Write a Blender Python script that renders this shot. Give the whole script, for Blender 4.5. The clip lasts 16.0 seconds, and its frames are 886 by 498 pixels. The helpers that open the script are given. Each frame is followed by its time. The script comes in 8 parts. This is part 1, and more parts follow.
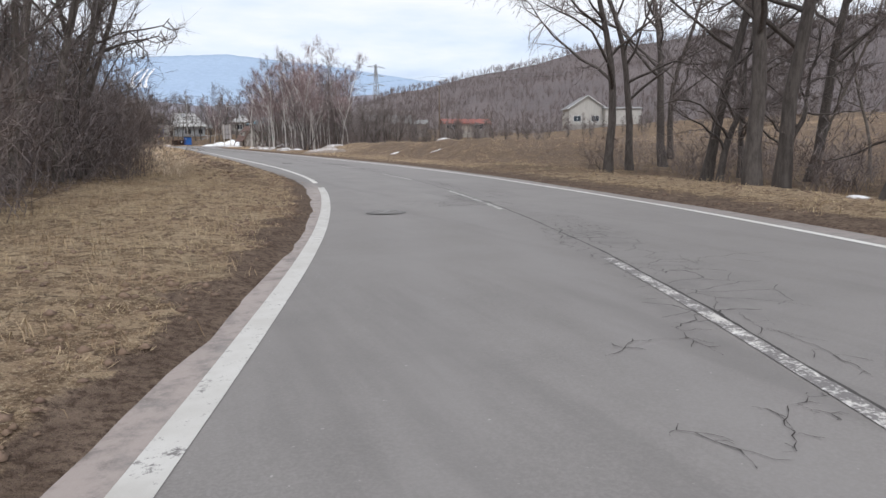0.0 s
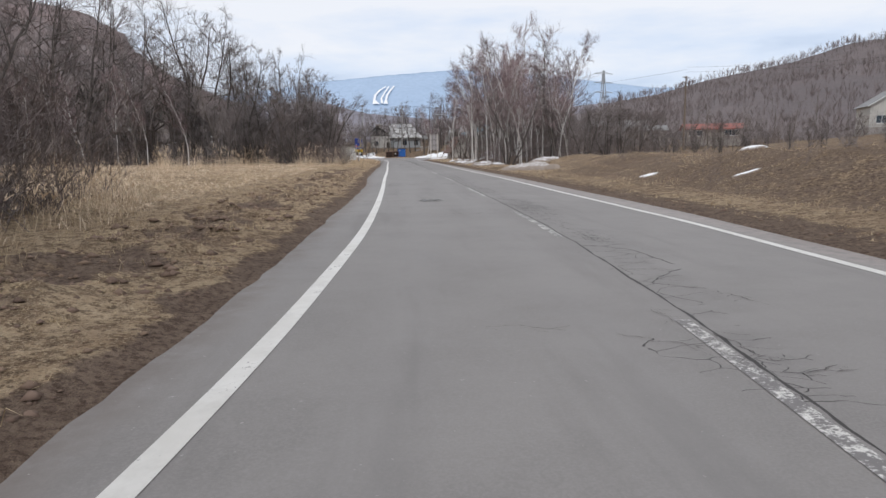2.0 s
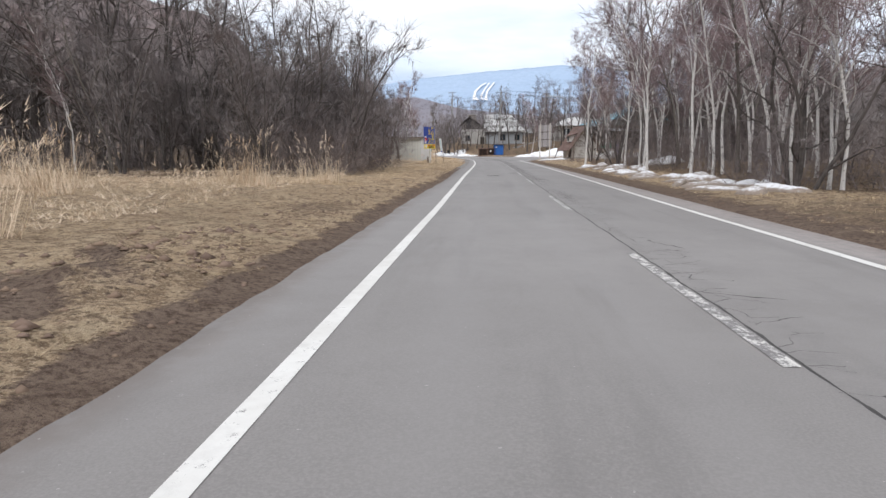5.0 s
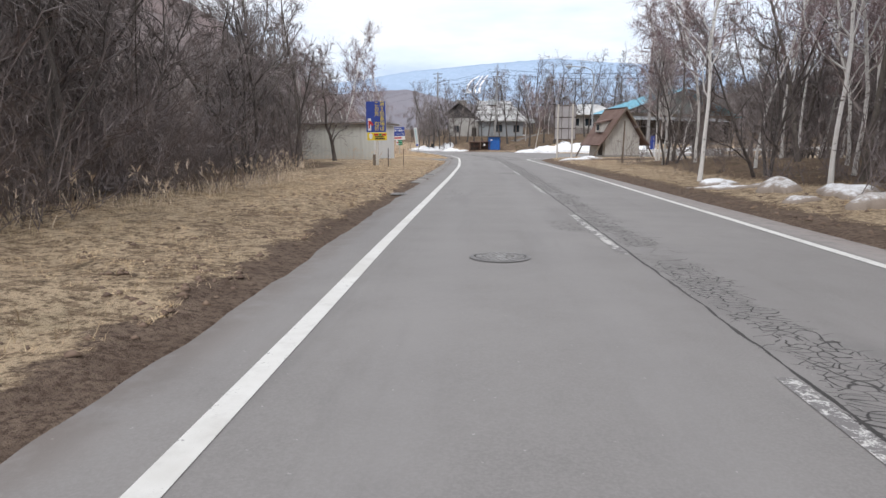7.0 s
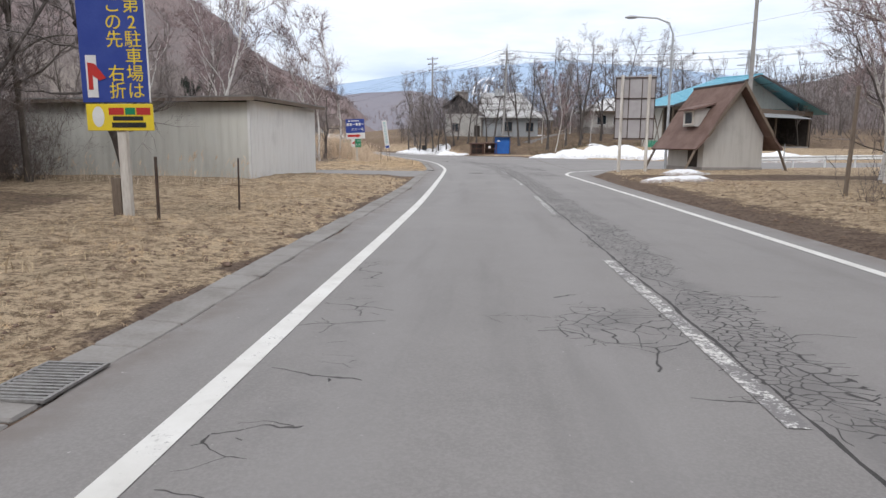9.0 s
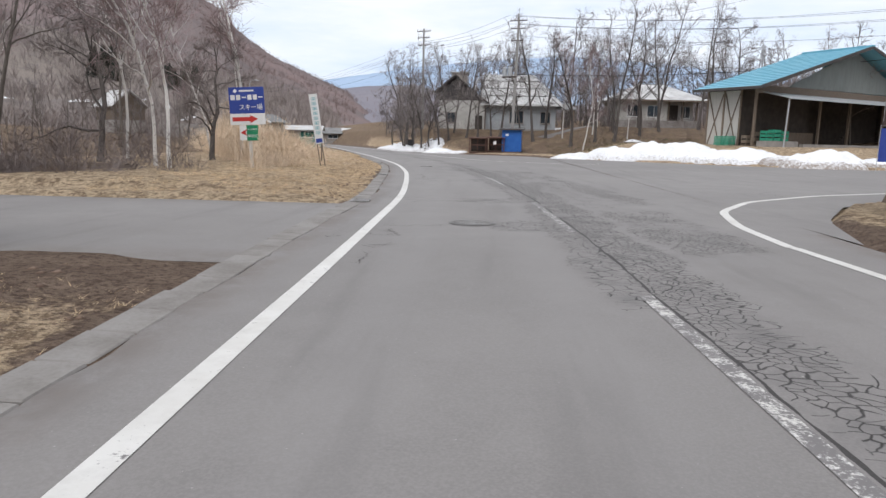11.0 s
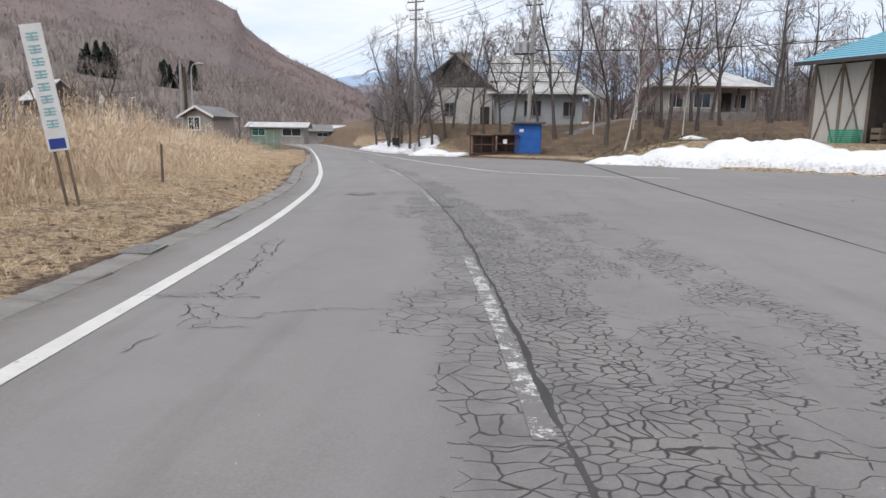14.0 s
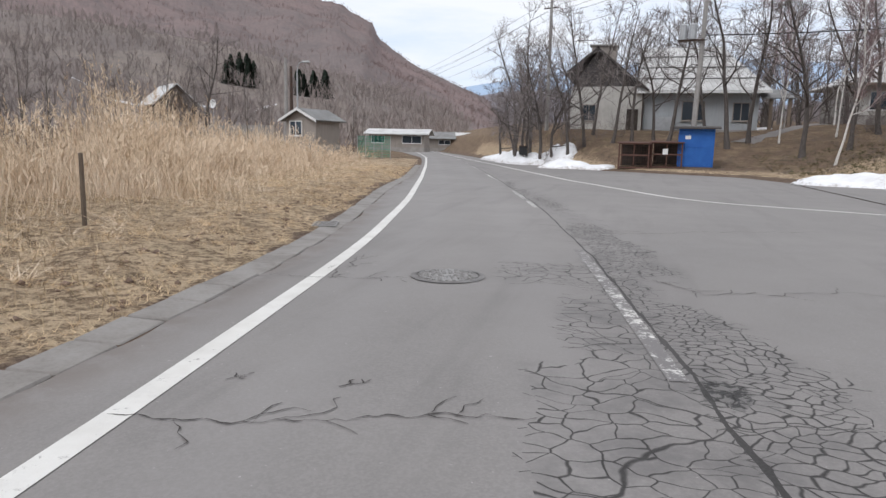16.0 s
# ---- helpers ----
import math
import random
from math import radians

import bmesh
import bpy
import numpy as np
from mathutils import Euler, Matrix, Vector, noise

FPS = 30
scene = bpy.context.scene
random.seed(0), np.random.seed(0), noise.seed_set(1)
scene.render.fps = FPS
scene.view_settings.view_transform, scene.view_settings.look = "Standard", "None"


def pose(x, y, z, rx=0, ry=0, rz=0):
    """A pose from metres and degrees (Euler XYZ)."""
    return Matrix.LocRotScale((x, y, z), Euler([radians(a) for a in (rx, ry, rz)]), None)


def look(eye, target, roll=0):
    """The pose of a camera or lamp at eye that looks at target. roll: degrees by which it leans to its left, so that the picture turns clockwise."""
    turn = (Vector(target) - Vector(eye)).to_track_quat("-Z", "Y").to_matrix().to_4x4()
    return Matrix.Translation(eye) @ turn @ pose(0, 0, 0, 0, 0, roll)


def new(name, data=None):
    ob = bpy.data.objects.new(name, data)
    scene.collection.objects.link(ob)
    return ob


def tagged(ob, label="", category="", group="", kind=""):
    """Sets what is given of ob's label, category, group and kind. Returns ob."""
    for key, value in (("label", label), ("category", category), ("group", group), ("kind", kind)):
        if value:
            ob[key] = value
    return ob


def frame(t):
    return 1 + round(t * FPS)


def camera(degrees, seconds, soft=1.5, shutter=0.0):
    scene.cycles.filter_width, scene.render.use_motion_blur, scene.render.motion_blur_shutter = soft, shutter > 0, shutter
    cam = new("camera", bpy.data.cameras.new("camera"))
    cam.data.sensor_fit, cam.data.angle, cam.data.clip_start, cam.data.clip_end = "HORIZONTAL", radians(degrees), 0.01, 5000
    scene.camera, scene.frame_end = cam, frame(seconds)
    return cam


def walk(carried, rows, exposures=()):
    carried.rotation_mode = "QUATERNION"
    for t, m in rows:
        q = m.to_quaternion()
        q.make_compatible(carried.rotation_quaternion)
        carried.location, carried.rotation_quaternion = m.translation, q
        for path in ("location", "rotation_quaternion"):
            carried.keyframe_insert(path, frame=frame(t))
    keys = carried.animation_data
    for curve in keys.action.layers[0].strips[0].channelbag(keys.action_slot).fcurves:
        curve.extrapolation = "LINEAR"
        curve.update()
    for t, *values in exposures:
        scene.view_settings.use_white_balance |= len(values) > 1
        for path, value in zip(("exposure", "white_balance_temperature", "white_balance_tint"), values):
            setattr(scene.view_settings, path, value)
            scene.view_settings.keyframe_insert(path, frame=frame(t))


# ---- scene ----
cam = camera(68.0, 16.0, soft=1.45)
# time, place, and turn about x, y and z
PATH = [
    (0.0, 4.740, 5.935, 1.307, 80.59, 0.26, -23.73),
    (0.5, 6.672, 10.541, 1.265, 81.17, 0.76, -18.87),
    (1.0, 8.570, 15.808, 1.300, 81.12, 1.25, -13.98),
    (1.5, 9.925, 21.143, 1.316, 81.23, 0.87, -8.98),
    (2.0, 10.845, 26.316, 1.349, 81.62, 0.70, -4.68),
    (2.5, 11.430, 31.723, 1.327, 81.44, 0.47, -1.31),
    (3.0, 11.753, 37.857, 1.344, 81.47, -0.03, 1.36),
    (3.5, 11.884, 44.174, 1.372, 81.87, 0.07, 2.91),
    (4.0, 11.903, 50.289, 1.384, 81.71, 0.30, 3.68),
    (6.5, 11.955, 84.729, 1.371, 81.07, -0.22, 3.59),
    (7.0, 11.996, 91.457, 1.354, 80.87, -0.14, 3.22),
    (7.5, 12.011, 98.190, 1.370, 80.78, -0.68, 3.30),
    (8.0, 11.984, 104.824, 1.337, 80.92, -1.45, 2.87),
    (8.5, 12.198, 110.957, 1.357, 80.97, -0.72, 3.74),
    (9.0, 12.219, 117.125, 1.326, 81.03, -0.49, 3.71),
    (11.5, 11.934, 142.851, 1.304, 80.43, -1.42, 3.88),
    (12.0, 11.969, 146.408, 1.316, 80.27, -1.71, 3.83),
    (12.5, 12.030, 149.325, 1.327, 80.14, -1.22, 2.42),
    (13.0, 12.207, 151.737, 1.355, 80.03, -1.06, 0.47),
    (13.5, 12.313, 153.726, 1.366, 81.54, -1.42, 1.72),
    (14.0, 12.252, 155.744, 1.366, 80.38, -0.70, 4.85),
    (14.5, 12.012, 157.908, 1.323, 80.88, -0.17, 8.67),
    (15.0, 11.690, 160.042, 1.353, 80.98, -0.44, 11.59),
    (15.5, 11.216, 162.527, 1.304, 81.14, -0.24, 14.01),
    (16.0, 10.669, 165.058, 1.324, 80.93, -1.06, 15.65),
]
# the film's own exposure dips past the wood and comes back in the open
EXPOSURE = [(0.0, 0.22), (0.5, 0.17), (1.0, 0.12), (2.0, 0.06), (2.5, 0.03), (3.0, 0.08), (3.5, 0.17), (4.0, 0.27), (6.5, 0.36), (9.0, 0.33), (12.0, 0.24), (13.0, 0.33), (14.0, 0.24), (15.0, 0.20), (16.0, 0.20)]
walk(cam, [(t, pose(*p)) for t, *p in PATH], [(t, stops, 6260, 11) for t, stops in EXPOSURE])

# ---- light: bright overcast spring sky ----
world = bpy.data.worlds.new("world")
scene.world = world
world.use_nodes = True
SUN_EL, SUN_AZ = radians(48), radians(200)


def build_world():
    nt = world.node_tree
    nt.nodes.clear()
    add = nt.nodes.new
    out, bg = add("ShaderNodeOutputWorld"), add("ShaderNodeBackground")
    sky = add("ShaderNodeTexSky")
    sky.sky_type, sky.sun_disc = "NISHITA", False
    sky.sun_elevation, sky.sun_rotation = SUN_EL, SUN_AZ
    dim = add("ShaderNodeMix")
    dim.data_type, dim.blend_type = "RGBA", "MULTIPLY"
    dim.inputs["Factor"].default_value = 1.0
    dim.inputs["B"].default_value = (0.10, 0.10, 0.10, 1)
    nt.links.new(sky.outputs[0], dim.inputs["A"])
    co, sep = add("ShaderNodeTexCoord"), add("ShaderNodeSeparateXYZ")
    nt.links.new(co.outputs["Generated"], sep.inputs[0])
    # cloud deck: grey-blue banks low down, bright white above
    sc = add("ShaderNodeVectorMath")
    sc.operation = "MULTIPLY"
    sc.inputs[1].default_value = (3.0, 3.0, 14.0)
    nt.links.new(co.outputs["Generated"], sc.inputs[0])
    nz = add("ShaderNodeTexNoise")
    nz.inputs["Scale"].default_value, nz.inputs["Detail"].default_value, nz.inputs["Roughness"].default_value = 1.3, 6, 0.55
    nt.links.new(sc.outputs[0], nz.inputs["Vector"])
    ht = add("ShaderNodeMath")
    ht.operation = "MULTIPLY_ADD"
    ht.inputs[1].default_value, ht.inputs[2].default_value = 2.1, -0.02
    nt.links.new(sep.outputs["Z"], ht.inputs[0])
    sm = add("ShaderNodeMath")
    sm.operation = "MULTIPLY_ADD"
    sm.inputs[1].default_value = 0.75
    nt.links.new(nz.outputs["Fac"], sm.inputs[0])
    nt.links.new(ht.outputs[0], sm.inputs[2])
    ramp = add("ShaderNodeValToRGB")
    els = ramp.color_ramp.elements
    els[0].position, els[0].color = 0.36, (0.46, 0.56, 0.72, 1)
    els[1].position, els[1].color = 0.74, (0.90, 0.905, 0.92, 1)
    e = els.new(0.56)
    e.color = (0.72, 0.79, 0.90, 1)
    nt.links.new(sm.outputs[0], ramp.inputs[0])
    mix = add("ShaderNodeMix")
    mix.data_type = "RGBA"
    mix.inputs["Factor"].default_value = 0.90
    nt.links.new(dim.outputs["Result"], mix.inputs["A"])
    nt.links.new(ramp.outputs[0], mix.inputs["B"])
    nt.links.new(mix.outputs["Result"], bg.inputs[0])
    bg.inputs[1].default_value = 1.0
    nt.links.new(bg.outputs[0], out.inputs[0])


build_world()
sun = new("sun", bpy.data.lights.new("sun", "SUN"))
sun.data.energy, sun.data.angle, sun.data.color = 1.15, radians(25), (1.0, 0.97, 0.93)
sun.matrix_world = look((0, 0, 60), (math.sin(SUN_AZ) * -40, math.cos(SUN_AZ) * -40, 60 - 40 * math.tan(SUN_EL)))


# ---- materials ----
class Nodes:
    """Small helper for building a procedural material."""

    def __init__(self, name):
        self.mat = bpy.data.materials.new(name)
        self.mat.use_nodes = True
        self.nt = self.mat.node_tree
        self.bsdf = self.nt.nodes["Principled BSDF"]
        self.pos = None

    def add(self, kind):
        return self.nt.nodes.new(kind)

    def link(self, a, b):
        self.nt.links.new(a, b)

    def coords(self, world=True):
        if self.pos is None:
            if world:
                self.pos = self.add("ShaderNodeNewGeometry").outputs["Position"]
            else:
                self.pos = self.add("ShaderNodeTexCoord").outputs["Object"]
        return self.pos

    def noise(self, scale, detail=4, rough=0.6, vec=None, distortion=0.0):
        n = self.add("ShaderNodeTexNoise")
        n.inputs["Scale"].default_value, n.inputs["Detail"].default_value = scale, detail
        n.inputs["Roughness"].default_value, n.inputs["Distortion"].default_value = rough, distortion
        self.link(vec if vec is not None else self.pos, n.inputs["Vector"])
        return n.outputs["Fac"]

    def math(self, op, a, b=None, c=None, clamp=False):
        m = self.add("ShaderNodeMath")
        m.operation, m.use_clamp = op, clamp
        for i, v in enumerate((a, b, c)):
            if v is None:
                continue
            if isinstance(v, (int, float)):
                m.inputs[i].default_value = v
            else:
                self.link(v, m.inputs[i])
        return m.outputs[0]

    def span(self, v, lo, hi, a=0.0, b=1.0):
        m = self.add("ShaderNodeMapRange")
        m.interpolation_type = "SMOOTHSTEP"
        for i, x in enumerate((lo, hi, a, b)):
            m.inputs[i + 1].default_value = x
        self.link(v, m.inputs[0])
        return m.outputs[0]

    def mix(self, fac, a, b):
        m = self.add("ShaderNodeMix")
        m.data_type = "RGBA"
        for key, v in (("Factor", fac), ("A", a), ("B", b)):
            if isinstance(v, (int, float)):
                m.inputs[key].default_value = v
            elif isinstance(v, tuple):
                m.inputs[key].default_value = (*v, 1) if len(v) == 3 else v
            else:
                self.link(v, m.inputs[key])
        return m.outputs["Result"]

    def attr(self, name):
        a = self.add("ShaderNodeAttribute")
        a.attribute_name = name
        return a.outputs["Fac"]

    def rand(self):
        return self.add("ShaderNodeObjectInfo").outputs["Random"]

    def bump(self, height, strength=0.3, distance=0.02):
        b = self.add("ShaderNodeBump")
        b.inputs["Strength"].default_value, b.inputs["Distance"].default_value = strength, distance
        self.link(height, b.inputs["Height"])
        self.link(b.outputs[0], self.bsdf.inputs["Normal"])

    def done(self, color, rough=0.8, metal=0.0, spec=0.3):
        if isinstance(color, tuple):
            self.bsdf.inputs["Base Color"].default_value = (*color, 1)
        else:
            self.link(color, self.bsdf.inputs["Base Color"])
        if isinstance(rough, (int, float)):
            self.bsdf.inputs["Roughness"].default_value = rough
        else:
            self.link(rough, self.bsdf.inputs["Roughness"])
        self.bsdf.inputs["Metallic"].default_value = metal
        self.bsdf.inputs["Specular IOR Level"].default_value = spec
        return self.mat


def plain(name, a, b, scale=4.0, rough=0.75, metal=0.0, bump=0.15, world=False, fine=40.0, vary=0.0, stretch=None):
    """A weathered surface: two colours in blotches, fine grain and a little relief."""
    n = Nodes(name)
    n.coords(world)
    if stretch:
        m = n.add("ShaderNodeVectorMath")
        m.operation = "MULTIPLY"
        m.inputs[1].default_value = stretch
        n.link(n.pos, m.inputs[0])
        n.pos = m.outputs[0]
    big, small = n.noise(scale, 5, 0.65), n.noise(fine, 3, 0.6)
    f = n.math("ADD", n.span(big, 0.35, 0.68, 0, 0.75), n.span(small, 0.4, 0.7, 0, 0.25))
    col = n.mix(f, a, b)
    if vary:
        hsv = n.add("ShaderNodeHueSaturation")
        n.link(n.math("MULTIPLY_ADD", n.rand(), vary, 1 - vary / 2), hsv.inputs["Value"])
        n.link(col, hsv.inputs["Color"])
        col = hsv.outputs[0]
    if bump:
        n.bump(small, bump, 0.01)
    return n.done(col, rough, metal)


def asphalt_material():
    n = Nodes("old_asphalt")
    n.coords(True)
    patch, mid, grain = n.noise(0.12, 3, 0.6), n.noise(0.9, 5, 0.7), n.noise(55, 3, 0.7)
    col = n.mix(n.span(patch, 0.3, 0.7), (0.196, 0.184, 0.176), (0.240, 0.226, 0.217))
    col = n.mix(n.span(mid, 0.3, 0.8, 0, 0.6), col, (0.157, 0.147, 0.141))
    col = n.mix(n.span(grain, 0.30, 0.75, 0, 0.45), col, (0.33, 0.313, 0.303))
    # wheel tracks polished a little paler
    lat = n.attr("lat")
    tr = n.math("ABSOLUTE", n.math("SUBTRACT", n.math("ABSOLUTE", n.math("ADD", lat, 1.5)), 0.75))
    col = n.mix(n.span(tr, 0.0, 0.5, 0.22, 0.0), col, (0.275, 0.262, 0.257))
    # map cracking
    wob = n.add("ShaderNodeTexNoise")
    wob.inputs["Scale"].default_value, wob.inputs["Detail"].default_value = 1.6, 3
    n.link(n.pos, wob.inputs["Vector"])
    off = n.add("ShaderNodeVectorMath")
    off.operation = "MULTIPLY_ADD"
    off.inputs[1].default_value = (0.5, 0.5, 0.0)
    n.link(wob.outputs["Color"], off.inputs[0])
    n.link(n.pos, off.inputs[2])

    def cells(scale, width, stretch=(1, 1, 1)):
        m = n.add("ShaderNodeVectorMath")
        m.operation = "MULTIPLY"
        m.inputs[1].default_value = stretch
        n.link(off.outputs[0], m.inputs[0])
        v = n.add("ShaderNodeTexVoronoi")
        v.voronoi_dimensions, v.feature = "2D", "DISTANCE_TO_EDGE"
        v.inputs["Scale"].default_value = scale
        n.link(m.outputs[0], v.inputs["Vector"])
        wide = n.math("MULTIPLY_ADD", n.noise(4.0, 3, 0.6), width * 1.3, -width * 0.25)
        return n.span(n.math("SUBTRACT", v.outputs["Distance"], wide), -0.3 * width, 0.3 * width, 1.0, 0.0)

    crk = n.attr("crk")
    torn = n.noise(0.7, 4, 0.7)
    broken = n.math("GREATER_THAN", n.math("ADD", crk, n.math("MULTIPLY_ADD", torn, 1.0, -0.5)), 0.60)
    # small blocks on the far side of the seam, larger ones on the near side
    close = n.math("MULTIPLY", n.span(n.math("ADD", lat, n.math("MULTIPLY_ADD", torn, 0.5, -0.25)), -0.02, 0.02), n.math("GREATER_THAN", crk, 0.55))
    dense = n.math("MULTIPLY", n.math("MULTIPLY", cells(5.6, 0.066, (0.95, 1.15, 1)), broken), n.math("SUBTRACT", 1.0, close))
    fine = n.math("MULTIPLY", n.math("MULTIPLY", cells(10.0, 0.135, (0.9, 1.1, 1)), broken), close)
    # loose network of thin cracks round the broken parts
    part_ = n.math("GREATER_THAN", n.math("ADD", crk, n.math("MULTIPLY_ADD", torn, 0.9, -0.45)), 0.42)
    loose = n.math("MULTIPLY", n.math("MULTIPLY", cells(2.3, 0.020, (0.85, 1.25, 1)), part_), n.math("SUBTRACT", 1.0, broken))
    rare = n.noise(0.16, 2, 0.5)
    wide = n.math("MULTIPLY", cells(0.62, 0.0085, (0.55, 1.3, 1)), n.math("GREATER_THAN", n.math("ADD", rare, n.math("MULTIPLY", crk, 0.30)), 0.68))
    seamw = n.math("ADD", n.math("MULTIPLY_ADD", n.noise(2.5, 3, 0.6), 0.046, -0.010), n.math("MULTIPLY", n.span(crk, 0.7, 1.0), n.span(n.noise(1.3, 4, 0.7), 0.4, 0.7, 0, 0.016)))
    seam = n.math("LESS_THAN", n.math("ABSOLUTE", n.math("SUBTRACT", lat, n.math("MULTIPLY_ADD", n.noise(0.8, 3, 0.6), 0.12, 0.02))), seamw)
    crack = n.math("MAXIMUM", n.math("MAXIMUM", n.math("MAXIMUM", dense, loose), fine), n.math("MAXIMUM", wide, seam))
    # worn hollows between the cracks
    col = n.mix(n.math("MULTIPLY", n.span(crk, 0.1, 1.0), n.span(n.noise(1.6, 5, 0.75), 0.40, 0.7, 0.0, 0.6)), col, (0.105, 0.10, 0.10))
    # smooth pale repairs, and a pothole where the patch value is below zero
    mend = n.math("ADD", n.attr("patch"), n.math("MULTIPLY_ADD", torn, 0.5, -0.25))
    pale = n.span(mend, 0.42, 0.52)
    crack = n.math("MULTIPLY", crack, n.math("SUBTRACT", 1.0, n.math("MULTIPLY", pale, 0.9)))
    col = n.mix(n.math("MULTIPLY", pale, 0.45), col, (0.215, 0.20, 0.197))
    hole = n.span(n.math("ADD", n.attr("patch"), n.math("MULTIPLY_ADD", n.noise(5.0, 4, 0.7), 0.8, -0.4)), -0.55, -0.42, 1.0, 0.0)
    rubble = n.mix(n.span(n.noise(11, 4, 0.7), 0.46, 0.56), (0.022, 0.021, 0.021), (0.15, 0.143, 0.138))
    col = n.mix(n.math("MULTIPLY", hole, 0.92), col, rubble)
    col = n.mix(n.math("MULTIPLY", crack, 0.90), col, (0.022, 0.020, 0.019))
    # soil and pale dust washed in from the verge, stray grit
    col = n.mix(n.math("MULTIPLY", n.attr("dirt"), n.span(n.noise(1.5, 5, 0.7), 0.3, 0.6, 0, 0.8)), col, (0.165, 0.14, 0.125))
    col = n.mix(n.math("MULTIPLY", n.attr("dust"), n.span(n.noise(4.0, 5, 0.75), 0.30, 0.58, 0, 0.85)), col, (0.40, 0.345, 0.32))
    col = n.mix(n.span(n.noise(26, 2, 0.5), 0.74, 0.78, 0, 0.7), col, (0.42, 0.40, 0.38))
    # darker drag marks and old stains along the lanes
    drag = n.add("ShaderNodeVectorMath")
    drag.operation = "MULTIPLY"
    drag.inputs[1].default_value = (1.6, 0.16, 1)
    n.link(n.pos, drag.inputs[0])
    col = n.mix(n.span(n.noise(1.0, 4, 0.6, drag.outputs[0]), 0.50, 0.72, 0, 0.30), col, (0.13, 0.122, 0.118))
    h = n.math("SUBTRACT", n.math("MULTIPLY", grain, 0.25), crack)
    n.bump(h, 0.45, 0.02)
    return n.done(col, n.span(grain, 0.2, 0.8, 0.62, 0.85), 0.0, 0.42)


def paint_material(name, wear, tone=1.0):
    n = Nodes(name)
    n.coords(True)
    grain, blot, mid = n.noise(42, 4, 0.75), n.noise(1.1, 4, 0.7), n.noise(7, 4, 0.75)
    left = n.math("ADD", n.math("MULTIPLY", grain, 0.45), n.math("ADD", n.math("MULTIPLY", blot, 0.3), n.math("MULTIPLY", mid, 0.5)))
    col = n.mix(n.span(blot, 0.3, 0.7), tuple(v * tone for v in (0.60, 0.585, 0.55)), tuple(v * tone for v in (0.71, 0.70, 0.67)))
    col = n.mix(n.span(n.noise(3.0, 5, 0.75), 0.45, 0.75, 0, 0.35), col, (0.44, 0.42, 0.40))
    col = n.mix(n.span(left, wear - 0.05, wear + 0.05), col, (0.19, 0.18, 0.178))
    n.bump(grain, 0.2, 0.01)
    return n.done(col, 0.75)


def ground_material():
    n = Nodes("dry_ground")
    n.coords(True)
    a, b, c, d = n.noise(0.35, 5, 0.7), n.noise(2.2, 5, 0.75), n.noise(14, 4, 0.75), n.noise(60, 3, 0.7)
    fibre = n.noise(38, 4, 0.8)
    straw = n.mix(n.span(b, 0.3, 0.7), (0.40, 0.295, 0.19), (0.54, 0.42, 0.285))
    straw = n.mix(n.span(a, 0.47, 0.66, 0, 0.6), straw, (0.25, 0.17, 0.112))
    straw = n.mix(n.span(n.noise(1.1, 5, 0.7), 0.50, 0.68, 0, 0.5), straw, (0.25, 0.205, 0.13))
    straw = n.mix(n.math("MULTIPLY", n.attr("mown"), n.span(b, 0.3, 0.7, 0.6, 0.2)), straw, (0.74, 0.58, 0.40))
    straw = n.mix(n.span(n.noise(3.6, 4, 0.75), 0.47, 0.60, 0, 0.75), straw, (0.17, 0.115, 0.075))
    straw = n.mix(n.span(n.noise(8.0, 4, 0.75), 0.49, 0.60, 0, 0.8), straw, (0.12, 0.08, 0.052))
    straw = n.mix(n.span(c, 0.52, 0.64, 0, 0.6), straw, (0.10, 0.07, 0.048))
    straw = n.mix(n.span(fibre, 0.50, 0.66, 0, 0.6), straw, (0.68, 0.55, 0.39))
    floor_ = n.mix(n.span(b, 0.3, 0.7), (0.16, 0.115, 0.085), (0.27, 0.19, 0.135))
    floor_ = n.mix(n.span(n.noise(0.8, 5, 0.7), 0.46, 0.62, 0, 0.7), floor_, (0.34, 0.255, 0.165))
    floor_ = n.mix(n.span(n.noise(1.9, 5, 0.75), 0.50, 0.64, 0, 0.7), floor_, (0.115, 0.10, 0.06))
    floor_ = n.mix(n.span(c, 0.44, 0.66), floor_, (0.085, 0.062, 0.048))
    floor_ = n.mix(n.span(fibre, 0.55, 0.70, 0, 0.45), floor_, (0.46, 0.34, 0.22))
    soil = n.mix(n.span(b, 0.35, 0.7), (0.165, 0.12, 0.092), (0.26, 0.195, 0.15))
    soil = n.mix(n.span(c, 0.42, 0.66, 0, 0.85), soil, (0.075, 0.05, 0.038))
    soil = n.mix(n.span(fibre, 0.58, 0.74, 0, 0.5), soil, (0.40, 0.31, 0.215))
    edge = n.math("ADD", n.math("MULTIPLY_ADD", b, 0.9, -0.45), n.math("MULTIPLY_ADD", c, 0.9, -0.45))
    f1 = n.span(n.math("ADD", n.attr("forest"), edge), 0.35, 0.65)
    f2 = n.span(n.math("ADD", n.attr("soil"), edge), 0.32, 0.68)
    col = n.mix(f2, n.mix(f1, straw, floor_), soil)
    col = n.mix(n.span(d, 0.55, 0.8, 0, 0.35), col, (0.48, 0.38, 0.24))
    h = n.math("ADD", n.math("MULTIPLY", b, 0.6), n.math("ADD", n.math("MULTIPLY", c, 0.5), n.math("MULTIPLY", d, 0.25)))
    n.bump(h, 1.0, 0.14)
    return n.done(col, 0.95, 0.0, 0.1)


